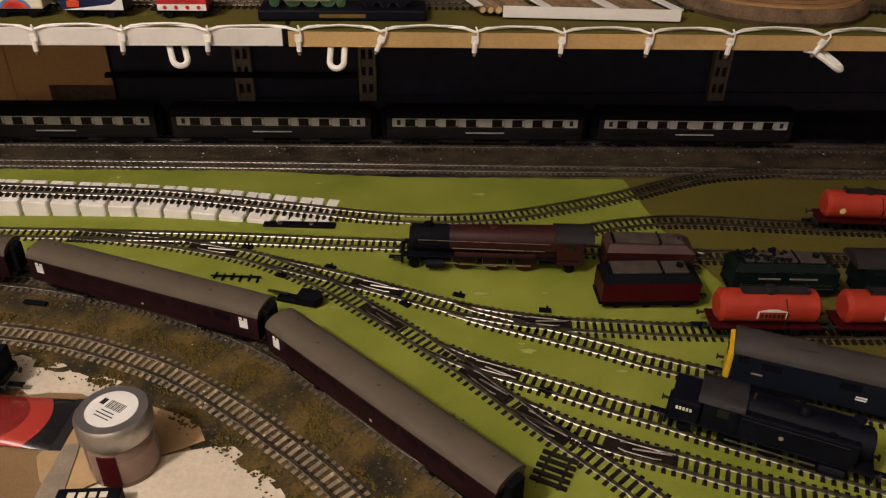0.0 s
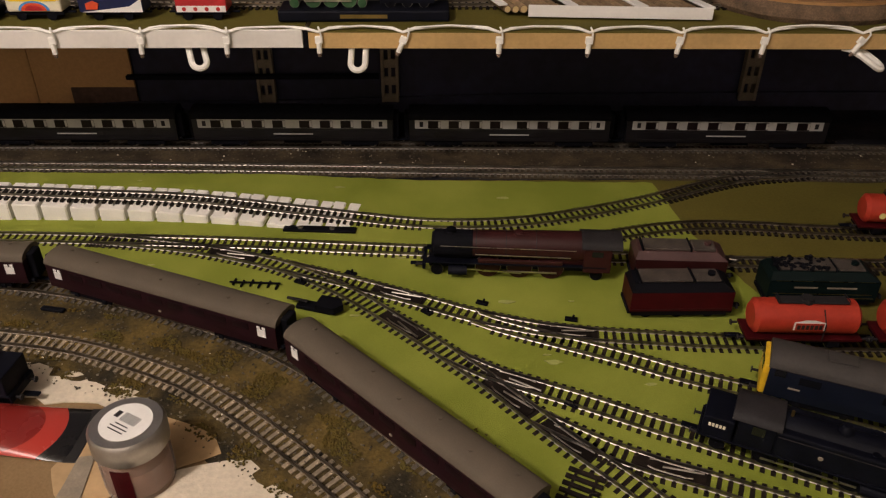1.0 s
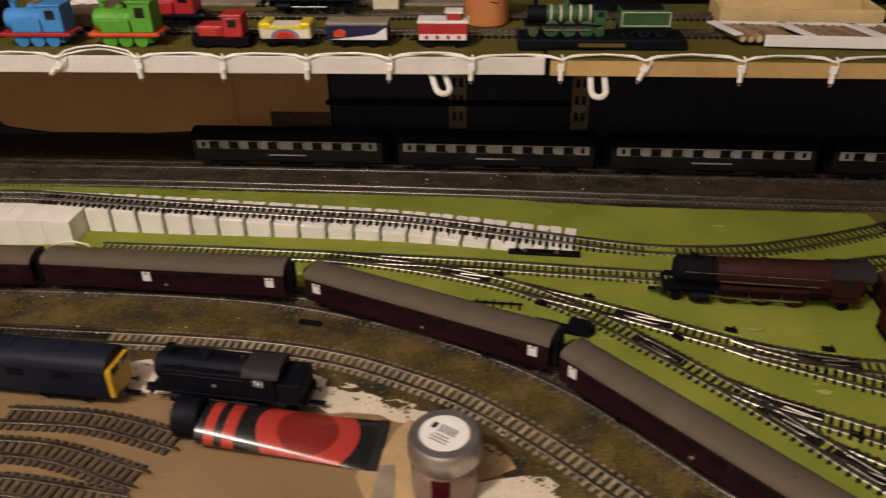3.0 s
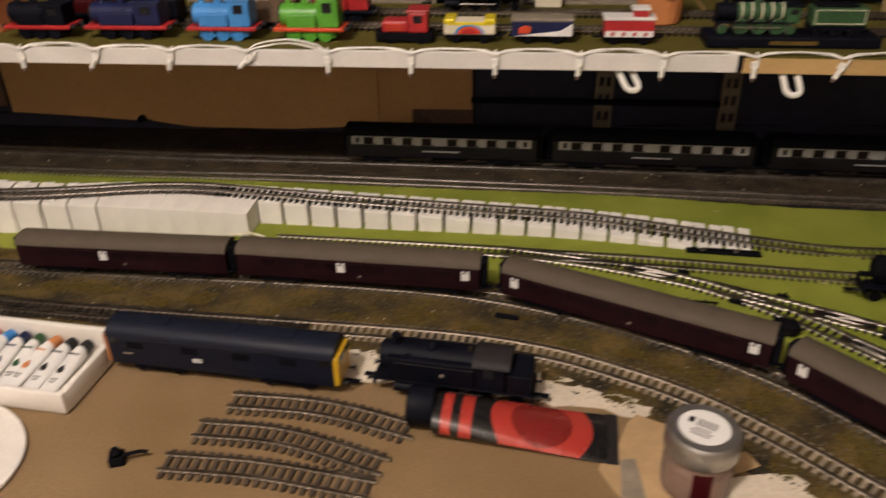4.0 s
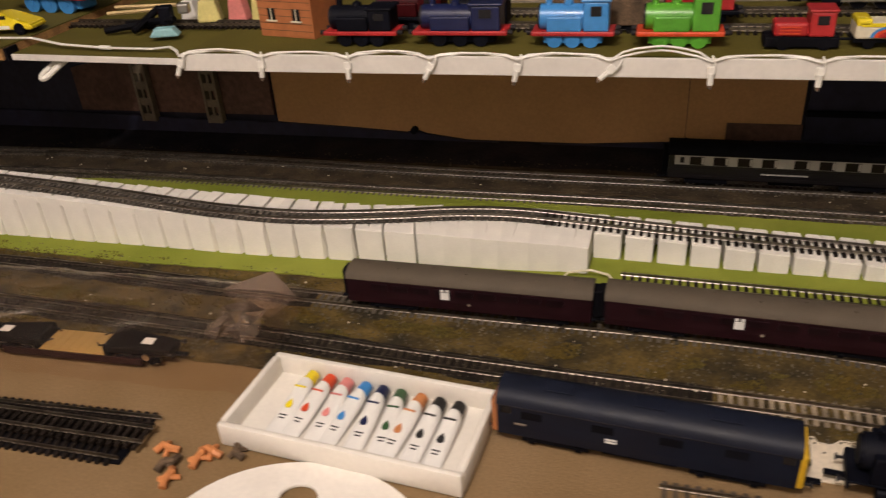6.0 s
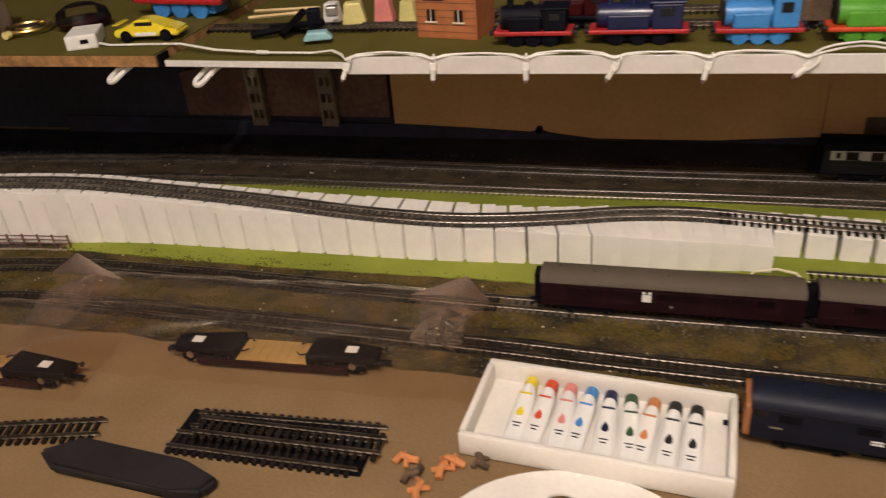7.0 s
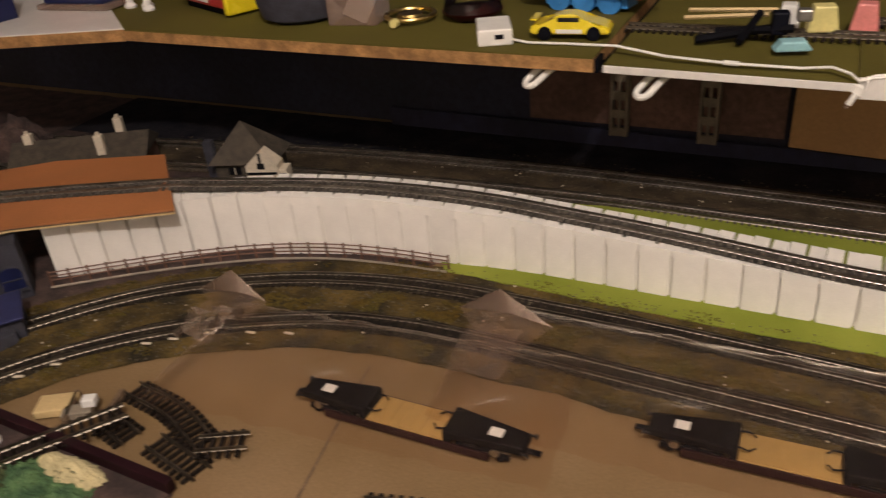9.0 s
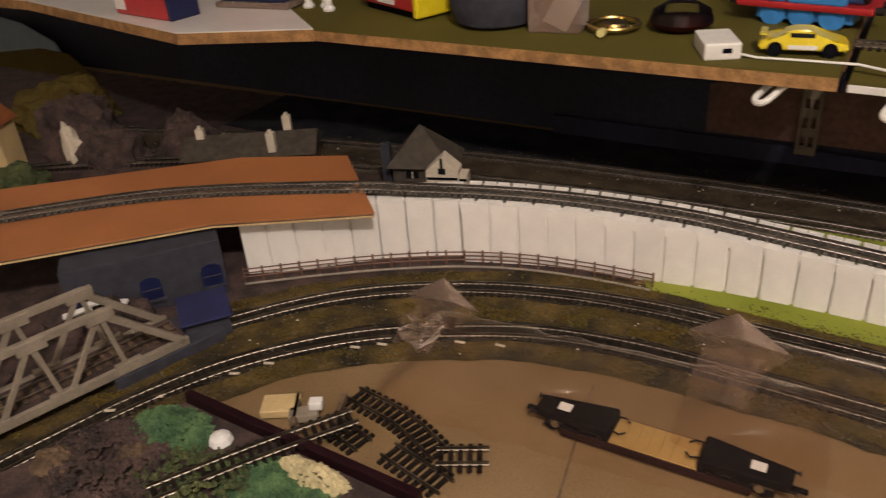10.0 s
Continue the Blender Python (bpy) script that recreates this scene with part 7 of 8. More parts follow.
for sy in (-1, 1):
    part("side_window", box(NB(), (-0.001, sy * 0.0150, 0.0208), (0.022, 0.0012, 0.0042), 0.0003), "window", car)
    part("white_panel", box(NB(), (0.0, sy * 0.0168, 0.0095), (0.026, 0.0006, 0.004)), "paper", car)
    for x in (-0.025, 0.025):
        w_ = part("wheel", cyl(NB(), (x, sy * 0.012, 0.0072), (x, sy * 0.0172, 0.0072), 0.0072, 20), "black_matt", car)
        part("hub", cyl(NB(), (x, sy * 0.0172, 0.0072), (x, sy * 0.0178, 0.0072), 0.0036, 14), "black", w_)
part("spoiler", box(NB(), (-0.037, 0, 0.0205), (0.007, 0.028, 0.0016), 0.0005), "car_yellow", car)

wbx = thing("battery_box", pose(-1.462, 0.846, ZL, 0, 0, 25), "white plastic battery box of the light string", "battery box")
part("case", box(NB(), (0, 0, 0.0085), (0.036, 0.056, 0.017), 0.0018), "wire", wbx)
part("switch", box(NB(), (0.004, -0.0284, 0.0095), (0.009, 0.0012, 0.0045)), "black_matt", wbx)
yr = thing("brass_gyroscope", pose(-1.592, 0.905, ZL), "small pale yellow toy gyroscope ring", "toy gyroscope")
part("ring", tube(NB(), [(0.029 * math.cos(6.283 * k / 32), 0.029 * math.sin(6.283 * k / 32), 0.007) for k in range(33)], 0.0028, 8), "brass", yr, smooth=True)
part("rotor", lathe(NB(), [(0.014, 0.003), (0.016, 0.006), (0.014, 0.009)], 24), "brass", yr)
part("axle", cyl(NB(), (0, -0.038, 0.007), (0, 0.034, 0.007), 0.002, 8), "brass", yr)
part("knob", cyl(NB(), (0, -0.044, 0.007), (0, -0.036, 0.007), 0.0048, 12), "lemon", yr)
gb = thing("clear_box", pose(-1.655, 0.893, ZL, 0, 0, 8), "clear plastic display box with white paper", "clear box")
part("shell", box(NB(), (0, 0, 0.031), (0.062, 0.046, 0.062), 0.002), "jar", gb)
part("paper_sheet", box(NB(), (0, 0, 0), (0.03, 0.0008, 0.060), 0, pose(0.012, -0.008, 0.032, 0, 28, 12)), "paper", gb)
bw2 = thing("grey_bowl", pose(-1.742, 0.905, ZL), "dark grey round pot with a rough side", "pot")
part("pot_body", lathe(NB(), [(0.040, 0), (0.052, 0.006), (0.058, 0.025), (0.056, 0.055), (0.050, 0.062)], 40), "stone", bw2, smooth=True)
ry = thing("toy_carriage", pose(-1.896, 0.930, ZL, 0, 0, -23), "bright red and yellow toy carriage", "toy train")
part("body", box(NB(), (0, 0, 0.040), (0.13, 0.055, 0.06), 0.004), "red", ry)
part("yellow_end", box(NB(), (0.066, 0, 0.036), (0.010, 0.056, 0.066), 0.003), "car_yellow", ry)
part("white_panel", box(NB(), (0.0, -0.0278, 0.030), (0.04, 0.001, 0.03)), "paper", ry)
part("chassis", box(NB(), (0, 0, 0.006), (0.12, 0.04, 0.011), 0.001), "black_matt", ry)
for k, (fx, fy) in enumerate(((-2.048, 0.915), (-2.022, 0.922), (-2.004, 0.905))):
    solid("white_toy_foot", lathe(NB(), [(0.008, 0), (0.009, 0.003), (0.005, 0.008), (0.0055, 0.024), (0.003, 0.028)], 16), "paper", "small white plastic toy stand", "toy stand", pose(fx, fy, ZL), "white toy stands", smooth=True)
rbx = thing("toy_box", pose(-2.26, 0.822, 0.2232, 0, 0, -8), "bright red toy box with a blue side", "toy box")
part("box_body", box(NB(), (0, 0, 0.035), (0.13, 0.05, 0.07), 0.003), "red", rbx)
part("blue_side", box(NB(), (0.069, 0, 0.035), (0.008, 0.05, 0.07), 0.002), "navy", rbx)
part("white_label", box(NB(), (-0.05, -0.0255, 0.016), (0.026, 0.001, 0.016)), "paper", rbx)
rcr = thing("toy_carriage", pose(-2.13, 0.905, 0.2232, 0, 0, 5), "red toy vehicle on crumpled clear film", "toy train")
part("body", box(NB(), (0, 0, 0.036), (0.12, 0.04, 0.04), 0.004), "red", rcr)
part("base", box(NB(), (0, 0, 0.012), (0.11, 0.036, 0.008), 0.002), "navy", rcr)
part("wrapping", box(NB(), (0, 0, 0.004), (0.13, 0.05, 0.008), 0.002), "jar", rcr)
toy_engine(pose(-1.397, 0.985, 0.2205, 0, 0, 170) @ Matrix.Diagonal((1.75, 1.6, 1.6, 1)), "large sky blue toy engine behind the yellow car", "sky_blue", "red", "sky_blue", 0.036)
dm = thing("dark_dish", pose(-1.520, 0.925, ZL), "dark brown dish with a clear lid", "dish")
part("dish", lathe(NB(), [(0.022, 0), (0.034, 0.008), (0.036, 0.011)], 28), "crimson", dm, smooth=True)
part("clear_lid", lathe(NB(), [(0.035, 0.011), (0.032, 0.022), (0.018, 0.030), (0.004, 0.033)], 28), "blister", dm, smooth=True)


# ---- scenic corner ----
fen = thing("lineside_fence", pose(0, 0, 0), "long brown three-rail lineside fence before the white blocks", "fence")
FL = Run([(-1.900, 0.556, 0.001), (-1.83, 0.607, 0.001), (-1.76, 0.652, 0.001), (-1.69, 0.688, 0.001), (-1.62, 0.711, 0.001), (-1.55, 0.722, 0.001), (-1.478, 0.726, 0.001)])
M["fence_brown"] = mat("red_brown_fence", (0.15, 0.072, 0.045), 0.7, var=0.2, scale=120, bump=0.2)
nf = int(FL.length / 0.0205)
for k in range(nf + 1):
    q = FL.at(FL.length * k / nf)
    part("fence_post", box(NB(), (q.x, q.y, 0.0100), (0.0020, 0.0020, 0.020), 0.0003), "fence_brown", fen)
for z in (0.0075, 0.0125, 0.0175):
    part("fence_rail", tube(NB(), [FL.off(FL.length * k / 40, -0.0014, z) for k in range(41)], 0.0009, 4), "fence_brown", fen)
part("fence_footing", tube(NB(), [FL.off(FL.length * k / 40, -0.006, 0.0010) for k in range(41)], 0.0016, 5), "girder", fen)

# truss bridge beside the inner line
A, B = Vector((-1.856, 0.429, 0.0)), Vector((-1.928, 0.212, 0.0))
d = (B - A).normalized()
nrm = Vector((d.y, -d.x, 0))
if nrm.x > 0:
    nrm = -nrm
br = thing("truss_bridge", pose(0, 0, 0), "grey-cream girder truss bridge on dark abutments", "model bridge")


def bar(a, b, w=0.004, h=0.004):
    a, b = Vector(a), Vector(b)
    q = (b - a).to_track_quat("X", "Z").to_matrix().to_4x4()
    return box(NB(), (0, 0, 0), ((b - a).length, w, h), 0.0005, Matrix.Translation((a + b) / 2) @ q)


up = Vector((0, 0, 1))
LOW, HIGH, NODES = 0.019, 0.086, (0.072, 0.132, 0.192, 0.252)
along = d.to_track_quat("X", "Z").to_matrix().to_4x4()
for side in (0, 1):
    o = A + nrm * (0.052 * side)
    part("bottom_chord", bar(o + up * LOW, o + d * 0.30 + up * LOW, 0.0055, 0.0085), "girder", br)
    part("top_chord", bar(o + d * (NODES[0] - 0.006) + up * HIGH, o + d * 0.30 + up * HIGH, 0.0055, 0.0075), "girder", br)
    part("end_post", bar(o + d * 0.004 + up * LOW, o + d * NODES[0] + up * HIGH, 0.0055, 0.0070), "girder", br)
    for k, n_ in enumerate(NODES):
        part("upright", bar(o + d * (n_ - 0.010) + up * LOW, o + d * n_ + up * HIGH, 0.0036, 0.0046), "girder", br)
        if k < 3:
            part("diagonal", bar(o + d * n_ + up * HIGH, o + d * (NODES[k + 1] - 0.016) + up * LOW, 0.0036, 0.0050), "girder", br)
        part("gusset_plate", box(NB(), (0, 0, 0), (0.026, 0.0068, 0.0115), 0.0008, Matrix.Translation(o + d * n_ + up * (HIGH - 0.003)) @ along), "girder", br)
        part("gusset_plate", box(NB(), (0, 0, 0), (0.026, 0.0068, 0.0105), 0.0008, Matrix.Translation(o + d * (n_ - 0.012) + up * (LOW + 0.002)) @ along), "girder", br)
for k in range(7):
    p0 = A + d * (0.01 + 0.045 * k) + up * 0.0175
    part("cross_beam", bar(p0, p0 + nrm * 0.052, 0.004, 0.005), "bark", br)
part("bridge_floor", bar(A + nrm * 0.026 + up * 0.0205, A + nrm * 0.026 + d * 0.30 + up * 0.0205, 0.044, 0.0022), "rock", br)
for k in range(30):
    p0 = A + d * (0.008 + 0.0095 * k) + up * 0.0228
    part("bridge_sleeper", bar(p0 + nrm * 0.012, p0 + nrm * 0.040, 0.0042, 0.0024), "bark", br)
for q_ in (0.018, 0.034):
    part("bridge_rail", bar(A + nrm * q_ + d * 0.004 + up * 0.0252, A + nrm * q_ + d * 0.298 + up * 0.0252, 0.0011, 0.0024), "rail_old", br)
ab = thing("bridge_abutment", Matrix.Translation(A + nrm * 0.026 + d * 0.02) @ along, "grey stone bridge abutment block", "abutment")
part("block", box(NB(), (0, 0, 0.0073), (0.115, 0.060, 0.0135), 0.0012), "stone", ab)
ab2 = thing("bridge_abutment", Matrix.Translation(A + nrm * 0.026 + d * 0.285) @ along, "grey stone bridge abutment block", "abutment")
part("block", box(NB(), (0, 0, 0.0073), (0.035, 0.060, 0.0135), 0.0012), "stone", ab2)
for k, (lx, ly, r_) in enumerate(((-1.985, 0.43, 0.024), (-2.01, 0.40, 0.020), (-1.965, 0.455, 0.015), (-2.04, 0.44, 0.022))):
    bm = NB()
    bmesh.ops.create_icosphere(bm, subdivisions=3, radius=1.0)
    for v in bm.verts:
        n_ = 1 + 0.35 * noise.noise(v.co * 1.9 + Vector((k * 7, 0, 0)))
        v.co = Vector((v.co.x * r_ * 1.5 * n_, v.co.y * r_ * n_, max(0.0, v.co.z * r_ * 1.6 * n_)))
    solid("rock_mound", bm, "rock", "brown rocky mound behind the bridge", "rock", pose(lx, ly, 0.0004), "mounds behind the bridge")
for lx, ly, lz, sx, rz in ((-1.972, 0.418, 0.036, 0.022, 40), (-1.985, 0.402, 0.030, 0.030, 52), (-1.962, 0.44, 0.026, 0.012, 20)):
    solid("white_scrap", box(NB(), (0, 0, 0.002), (sx, 0.007, 0.004), 0.0012), "paper", "torn white scrap lying on the rubble", "scrap", pose(lx, ly, lz, 8, -6, rz), "scrap pieces")

# dark building under the deck
wh = thing("arched_building", pose(-1.9325, 0.497, 0.0006, 0, 0, 50), "dark blue-grey building with arched windows under the deck", "model building")
part("wall", box(NB(), (-0.035, 0.02, 0.034), (0.165, 0.04, 0.068), 0.001), "stone", wh)
for x in (-0.098, -0.033, 0.032):
    ol = [(-0.011, 0.0), (0.011, 0.0), (0.011, 0.020)] + [(0.011 * math.cos(math.pi * k / 8), 0.020 + 0.007 * math.sin(math.pi * k / 8)) for k in range(1, 8)] + [(-0.011, 0.020)]
    w_ = part("arched_window", plate(NB(), ol, 0, 0.0012, pose(x, 0.0004, 0.014, 90, 0, 0)), "arch_blue", wh)
    part("window_sill", box(NB(), (x, -0.0015, 0.0125), (0.026, 0.004, 0.003)), "stone", w_)
    part("glazing_bar", box(NB(), (x, -0.0012, 0.026), (0.020, 0.001, 0.0012)), "stone", w_)
pr = thing("tunnel_hut", pose(-1.874, 0.470, 0.0006, 0, 0, 52), "small stone tunnel hut with a dark blue roof", "model building")
part("wall", box(NB(), (0, 0, 0.013), (0.046, 0.046, 0.026), 0.001), "stone", pr)
part("roof", box(NB(), (0, 0, 0.0285), (0.052, 0.052, 0.003), 0.001, pose(0, 0, 0, 6, 0, 0)), "roof_blue", pr)

# cottage with a pointed roof
cot = thing("cottage", pose(-1.824, 0.842, 0.0006, 0, 0, 18) @ Matrix.Diagonal((1.06, 1.05, 0.97, 1)), "white and timber cottage with a steep brown roof", "model building")
part("wall", box(NB(), (0, 0, 0.026), (0.075, 0.055, 0.052), 0.001), "thatch", cot)
rf = NB()
b4 = [rf.verts.new(v) for v in ((-0.044, -0.034, 0.051), (0.044, -0.034, 0.051), (0.044, 0.034, 0.051), (-0.044, 0.034, 0.051))]
tp = rf.verts.new((-0.006, 0.004, 0.100))
rf.faces.new(b4[::-1])
for k in range(4):
    rf.faces.new((b4[k], b4[(k + 1) % 4], tp))
part("roof", rf, "thatch", cot)
gab = part("gable", extr(NB(), [(-0.02, 0.03), (-0.02, 0.055), (0.0, 0.074), (0.02, 0.055), (0.02, 0.03)], -0.012, 0.012, pose(0.030, -0.034, 0, 0, 0, -90) @ pose(0, 0, 0)), "plaster", cot)
part("window", box(NB(), (0.030, -0.0465, 0.055), (0.009, 0.0012, 0.008)), "window", gab)
part("timber_beam", box(NB(), (0.030, -0.0465, 0.0445), (0.038, 0.0014, 0.003)), "black_matt", gab)
part("timber_beam", box(NB(), (0.030, -0.0466, 0.066), (0.003, 0.0014, 0.014)), "black_matt", gab)
part("porch_wall", box(NB(), (0.048, -0.030, 0.030), (0.022, 0.02, 0.034), 0.0008), "plaster", cot)
part("porch_beam", box(NB(), (0.048, -0.0405, 0.040), (0.022, 0.0012, 0.003)), "black_matt", cot)
part("chimney", box(NB(), (-0.050, -0.006, 0.038), (0.012, 0.012, 0.076), 0.001), "stone", cot)
part("window", box(NB(), (-0.012, -0.0282, 0.040), (0.016, 0.0012, 0.010)), "window", cot)
part("window_frame", box(NB(), (-0.012, -0.0286, 0.040), (0.0012, 0.0012, 0.010)), "plaster", cot)

# terrace with white chimneys
ter = thing("terrace_house", pose(-2.115, 0.818, 0.0006, 0, 0, 30) @ Matrix.Diagonal((1, 1, 0.86, 1)), "dark roofed terrace with white chimneys", "model building")
part("wall", box(NB(), (0, 0, 0.02), (0.19, 0.07, 0.04), 0.001), "brickish", ter)
part("roof", extr(NB(), [(-0.042, 0.038), (0.0, 0.066), (0.042, 0.038)], -0.1, 0.1), "thatch", ter)
for x, y, h in ((-0.075, 0.0, 0.078), (0.036, -0.03, 0.076), (0.052, 0.02, 0.084)):
    ch = part("chimney", box(NB(), (x, y, h - 0.016), (0.012, 0.012, 0.034), 0.001), "plaster", ter)
    part("chimney_pot", cyl(NB(), (x, y, h), (x, y, h + 0.006), 0.0028, 10), "plaster", ch)
for k in range(6):
    part("window", box(NB(), (-0.08 + 0.032 * k, -0.0355, 0.022), (0.010, 0.001, 0.012)), "window", ter)


def mound(name, x, y, rx, ry, h, material, label, category, seed):
    bm = NB()
    bmesh.ops.create_icosphere(bm, subdivisions=4, radius=1.0)
    for v in bm.verts:
        n_ = 1 + 0.30 * noise.noise(v.co * 1.7 + Vector((seed, 0, 0))) + 0.16 * noise.noise(v.co * 5 + Vector((seed, 3, 0))) + 0.06 * noise.noise(v.co * 14)
        v.co = Vector((v.co.x * rx * n_, v.co.y * ry * n_, max(-0.0, v.co.z * h * n_)))
    return solid(name, bm, material, label, category, pose(x, y, 0.0004))


mound("rock_mound", -2.34, 0.735, 0.075, 0.055, 0.07, "rock", "brown rocky scenery mound", "rock", 2)
mound("rock_mound", -2.255, 0.825, 0.055, 0.045, 0.065, "rock", "reddish rocky scenery mound", "rock", 9)
mound("rock_mound", -2.47, 0.78, 0.08, 0.07, 0.085, "rock", "dark rocky scenery mound", "rock", 14)
mound("plaster_rock", -2.375, 0.70, 0.020, 0.016, 0.072, "plaster", "pale plaster rock outcrop", "rock", 23)
mound("grass_mound", -2.62, 0.86, 0.10, 0.08, 0.07, "flock", "olive green scenery hill", "hill", 31)
mound("shrub", -2.40, 0.615, 0.055, 0.04, 0.04, "foliage", "dark green bush beside the deck", "bush", 37)
tan_h = thing("cottage", pose(-2.52, 0.66, 0.0006, 0, 0, 25), "small pale tan model house", "model building")
part("wall", box(NB(), (0, 0, 0.04), (0.06, 0.05, 0.08), 0.001), "wood", tan_h)
part("roof", extr(NB(), [(-0.03, 0.078), (0.0, 0.11), (0.03, 0.078)], -0.036, 0.036), "toy_brick", tan_h)
part("window", box(NB(), (0.01, -0.0255, 0.05), (0.012, 0.001, 0.014)), "window", tan_h)
M["pale_sky"] = mat("pale_blue_painted_sky", (0.20, 0.26, 0.29), 0.85, var=0.08, scale=6, bump=0.05)
cutout("sky_panel", [(-3.4, 0.13), (-3.15, 0.125), (-3.0, 0.105), (-2.9, 0.07), (-2.86, 0.0)], 0.0, 1.060, 1.064, "pale_sky", "pale blue painted sky board in the corner", "backscene")
cutout("hill_panel", [(-3.4, 0.03), (-3.1, 0.035), (-2.95, 0.055), (-2.85, 0.05), (-2.78, 0.0)], 0.0, 1.052, 1.056, "flock", "painted green hill board in the corner", "backscene")
tt_ = Run([(-2.45, 0.63, 0.02), (-2.33, 0.70, 0.02), (-2.2, 0.765, 0.02)])
LOOSE.append((lay(tt_, "rail", "short upper track before the rocky mounds"), tt_, "sleeper"))
solid("track_bed", bar((-2.46, 0.628, 0.0102), (-2.19, 0.768, 0.0102), 0.04, 0.019), "rock", "raised dark track bed", "track bed")


# green scatter corner in front
def clumps(name, cx, cy, rx, ry, count, size, material, label, category, seed, z0=0.001):
    rnd = random.Random(seed)
    v, f = [], []
    for k in range(count):
        a, q = rnd.uniform(0, 6.283), math.sqrt(rnd.random())
        x, y = cx + rx * q * math.cos(a), cy + ry * q * math.sin(a)
        h = (1 - q * q) * 0.012 * (1 + noise.noise((x * 40, y * 40, seed)))
        r = size * rnd.uniform(0.5, 1.5)
        b = len(v)
        for j in range(5):
            t_ = a + j * 1.2566
            v.append((x + r * math.cos(t_) * rnd.uniform(0.6, 1.2), y + r * math.sin(t_) * rnd.uniform(0.6, 1.2), z0 + h + rnd.uniform(-0.3, 0.3) * r))
        v += [(x, y, z0 + h + r), (x, y, z0 + h - r * 0.6)]
        for j in range(5):
            f += [(b + j, b + (j + 1) % 5, b + 5), (b + (j + 1) % 5, b + j, b + 6)]
    me = bpy.data.meshes.new(name)
    me.from_pydata(v, [], f)
    me.materials.append(M[material])
    return tagged(new(name, me), label, category, kind="stuff")


M["mint"] = mat("pale_green_flock", (0.055, 0.13, 0.055), 0.95, var=0.35, scale=60, bump=0.8, tint=(0.10, 0.18, 0.07))
M["cream_flock"] = mat("cream_ground_flock", (0.50, 0.43, 0.24), 0.95, var=0.2, scale=60, bump=0.6)
clumps("flock_bushes", -1.785, 0.335, 0.045, 0.032, 900, 0.0035, "mint", "pale green flock bushes on the scenic corner", "bushes", 41)
clumps("flock_bushes", -1.655, 0.322, 0.060, 0.034, 1300, 0.0035, "mint", "pale green flock bushes on the scenic corner", "bushes", 42)
clumps("flock_bushes", -1.70, 0.30, 0.09, 0.05, 900, 0.003, "foliage", "dark green flock on the scenic corner", "bushes", 43)
clumps("cream_patch", -1.635, 0.345, 0.034, 0.011, 500, 0.0028, "cream_flock", "cream textured path patch", "scatter", 44, 0.008)
clumps("brown_scatter", -1.80, 0.28, 0.07, 0.06, 1200, 0.003, "rock", "brown earthy scatter on the scenic corner", "scatter", 45)
mound("rock_mound", -1.845, 0.262, 0.022, 0.018, 0.016, "bark", "dark brown earth mound", "rock", 51)
mound("shrub", -1.79, 0.30, 0.016, 0.012, 0.014, "bark", "small dark brown scenic bush", "bush", 53)
sheet("scenic_base", [(-1.90, 0.20), (-1.80, 0.372), (-1.60, 0.372), (-1.545, 0.36), (-1.55, 0.13), (-1.9, 0.13)], 0.0008, 0.004, "rock", "separate brown scenic base board", "scenic board", 0.002, 19)
solid("dark_beam", bar((-1.800, 0.372, 0.0095), (-1.545, 0.362, 0.0095), 0.008, 0.012), "maroon", "long dark maroon edging strip", "beam")
for px, py, rz, sx, sy, mm in ((-1.716, 0.402, 30, 0.034, 0.024, "wood"), (-1.690, 0.402, 35, 0.026, 0.014, "girder"), (-1.700, 0.404, 32, 0.005, 0.042, "bark"), (-1.664, 0.418, 20, 0.005, 0.042, "bark"), (-1.682, 0.411, 28, 0.012, 0.010, "paper")):
    solid("scrap_block", box(NB(), (0, 0, 0.005), (sx, sy, 0.008), 0.001), mm, "small scrap piece of card and wood", "scrap", pose(px, py, 0.0008 if mm != "paper" else 0.009, 0, 0, rz), "scrap pieces")
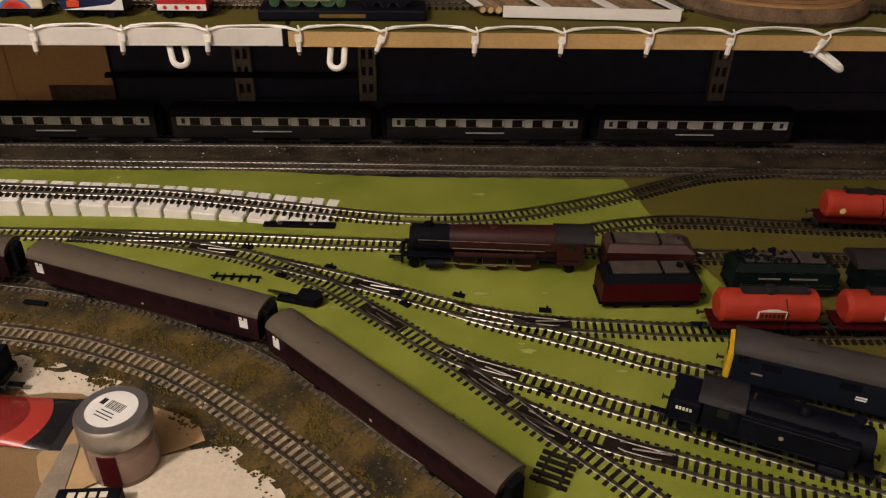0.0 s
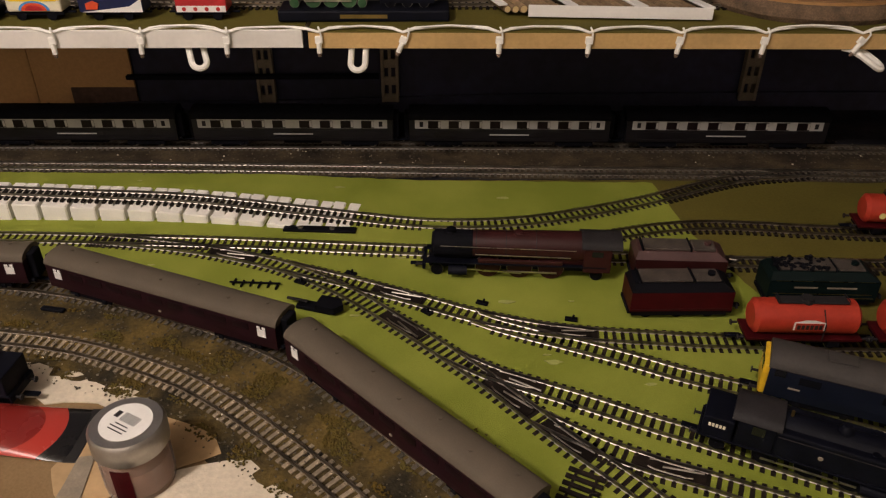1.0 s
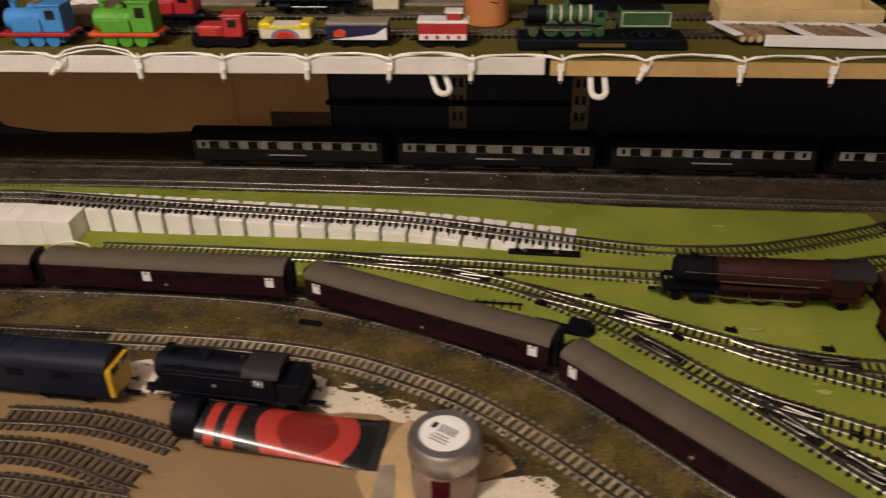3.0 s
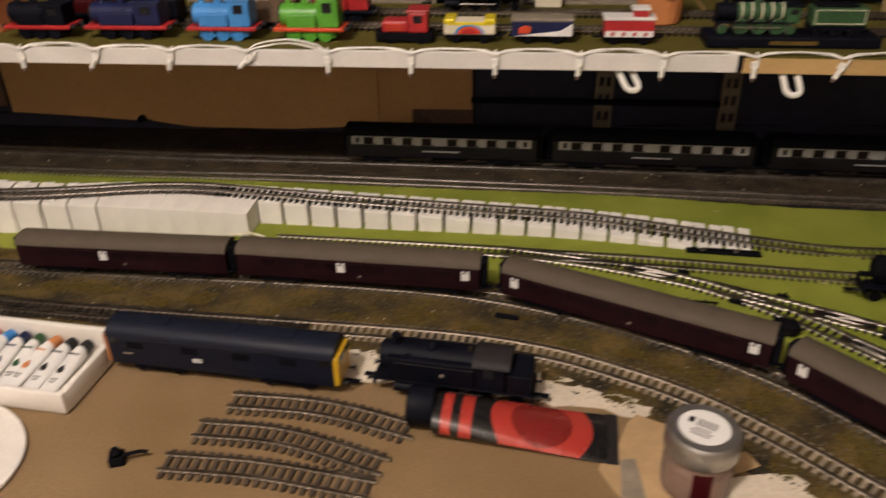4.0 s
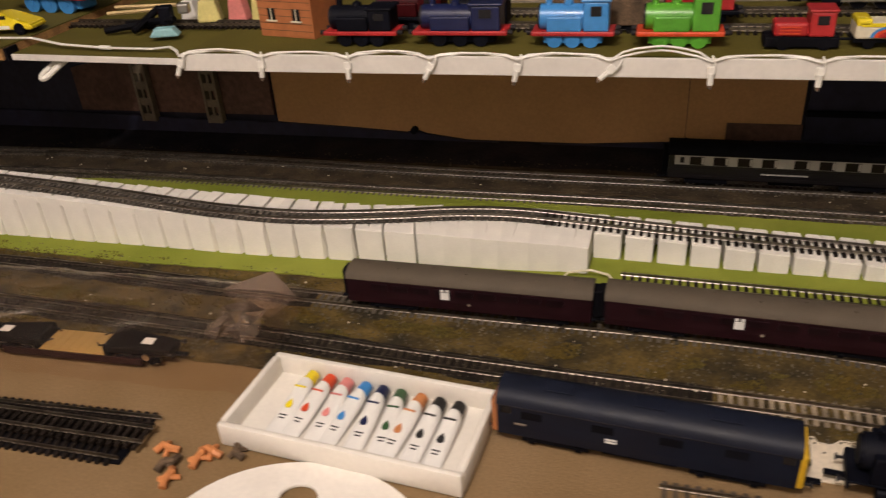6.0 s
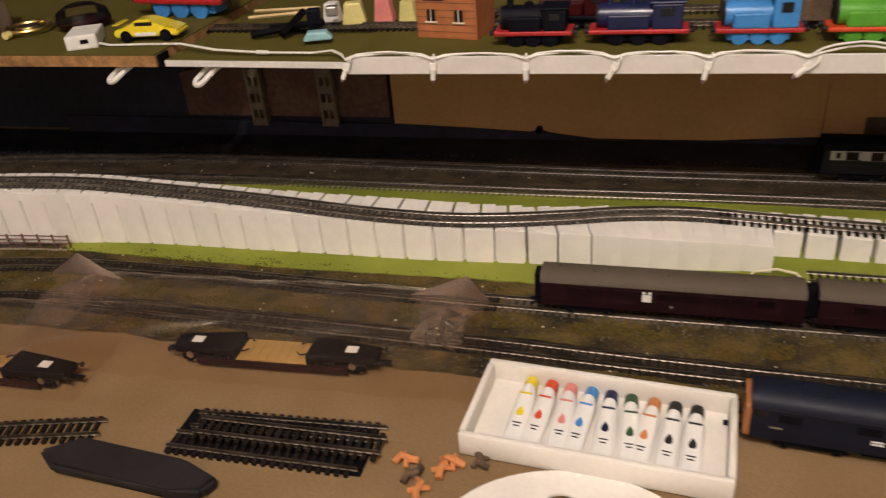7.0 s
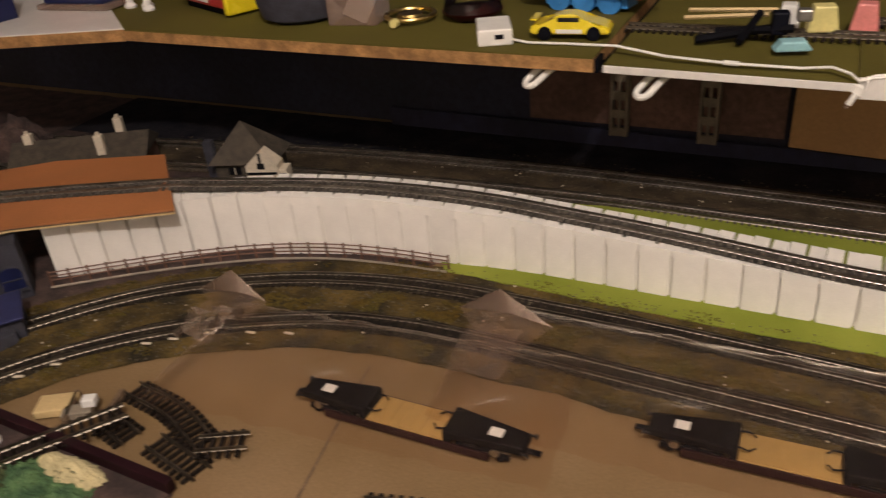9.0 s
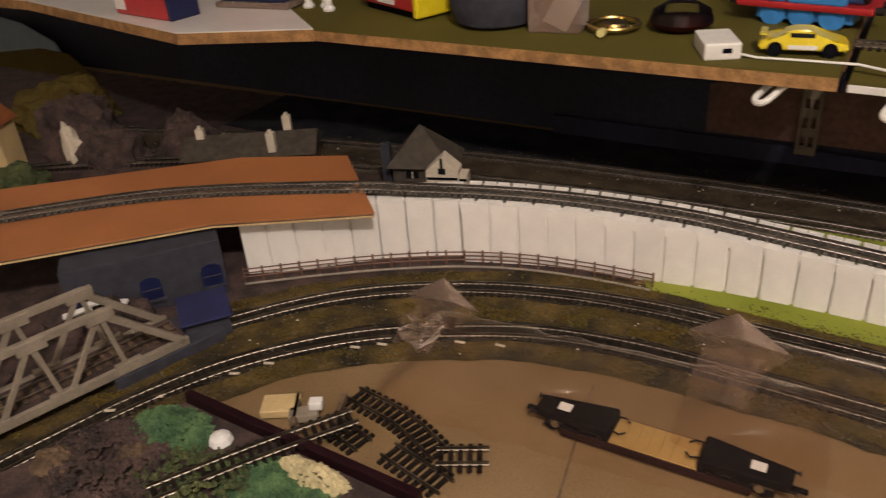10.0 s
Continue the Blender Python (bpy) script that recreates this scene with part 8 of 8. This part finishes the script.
solid("white_rock", lathe(NB(), [(0.011, 0), (0.009, 0.005), (0.003, 0.008)], 9), "paper", "small white lump on the scatter", "lump", pose(-1.735, 0.345, 0.005, 0, 0, 0))
for k in (0, 1, 3, 4, 7, 8, 9, 11, 13):
    rx_ = -1.86 + 0.022 * k + 0.005 * math.sin(k * 2.3)
    solid("pale_chip", box(NB(), (0, 0, 0.0008), (0.010, 0.003, 0.0012), 0.0003), "plaster", "thin pale chip on the ballast edge", "chip", pose(rx_, float(np.interp(rx_, [-1.86, -1.75, -1.65, -1.55], [0.33, 0.475, 0.545, 0.575])), 0.0026, 0, 0, 30 - 2 * k), "pale chips")


# ---- sleepers ----
def sleeper_mesh(name, material):
    bm = NB()
    box(bm, (0, 0, 0.0013), (0.0037, 0.0298, 0.0026))
    for sy in (-1, 1):
        for dy in (-0.0019, 0.0019):
            box(bm, (0, sy * 0.00825 + dy, 0.0030), (0.0022, 0.0014, 0.0012))
    me = bpy.data.meshes.new(name)
    bm.to_mesh(me)
    bm.free()
    me.materials.append(M[material])
    return me


SLEEPER = {"loose": sleeper_mesh("sleeper_loose", "loose_sleeper"), "incline": sleeper_mesh("sleeper_incline", "incline_sleeper"), "mid": sleeper_mesh("sleeper_mid", "sleeper_mid"), "grey": sleeper_mesh("sleeper_grey", "sleeper_grey"), "dark": sleeper_mesh("sleeper", "sleeper")}
for tr, run, kind in LOOSE:
    LAID.append((tr, run, "loose" if kind == "sleeper_grey" else "dark", 0.0, run.length))
for tr, run, kind, s0, s1 in LAID:
    gap = 0.0078
    total = int((s1 - s0) / gap)
    spots = [s0 + gap * (k + 0.5) for k in range(total)]
    for s in spots:
        q = run.at(s)
        wy = run.way(s)
        ob = new("sleeper", SLEEPER["dark" if (run is T1 and q.x < -0.545) or (run is T2 and q.x < -0.93) else "incline" if run is INC and q.x < -0.72 else kind])
        ob.matrix_basis = Matrix.Translation(q) @ wy.to_track_quat("X", "Z").to_matrix().to_4x4()
        ob.parent = tr
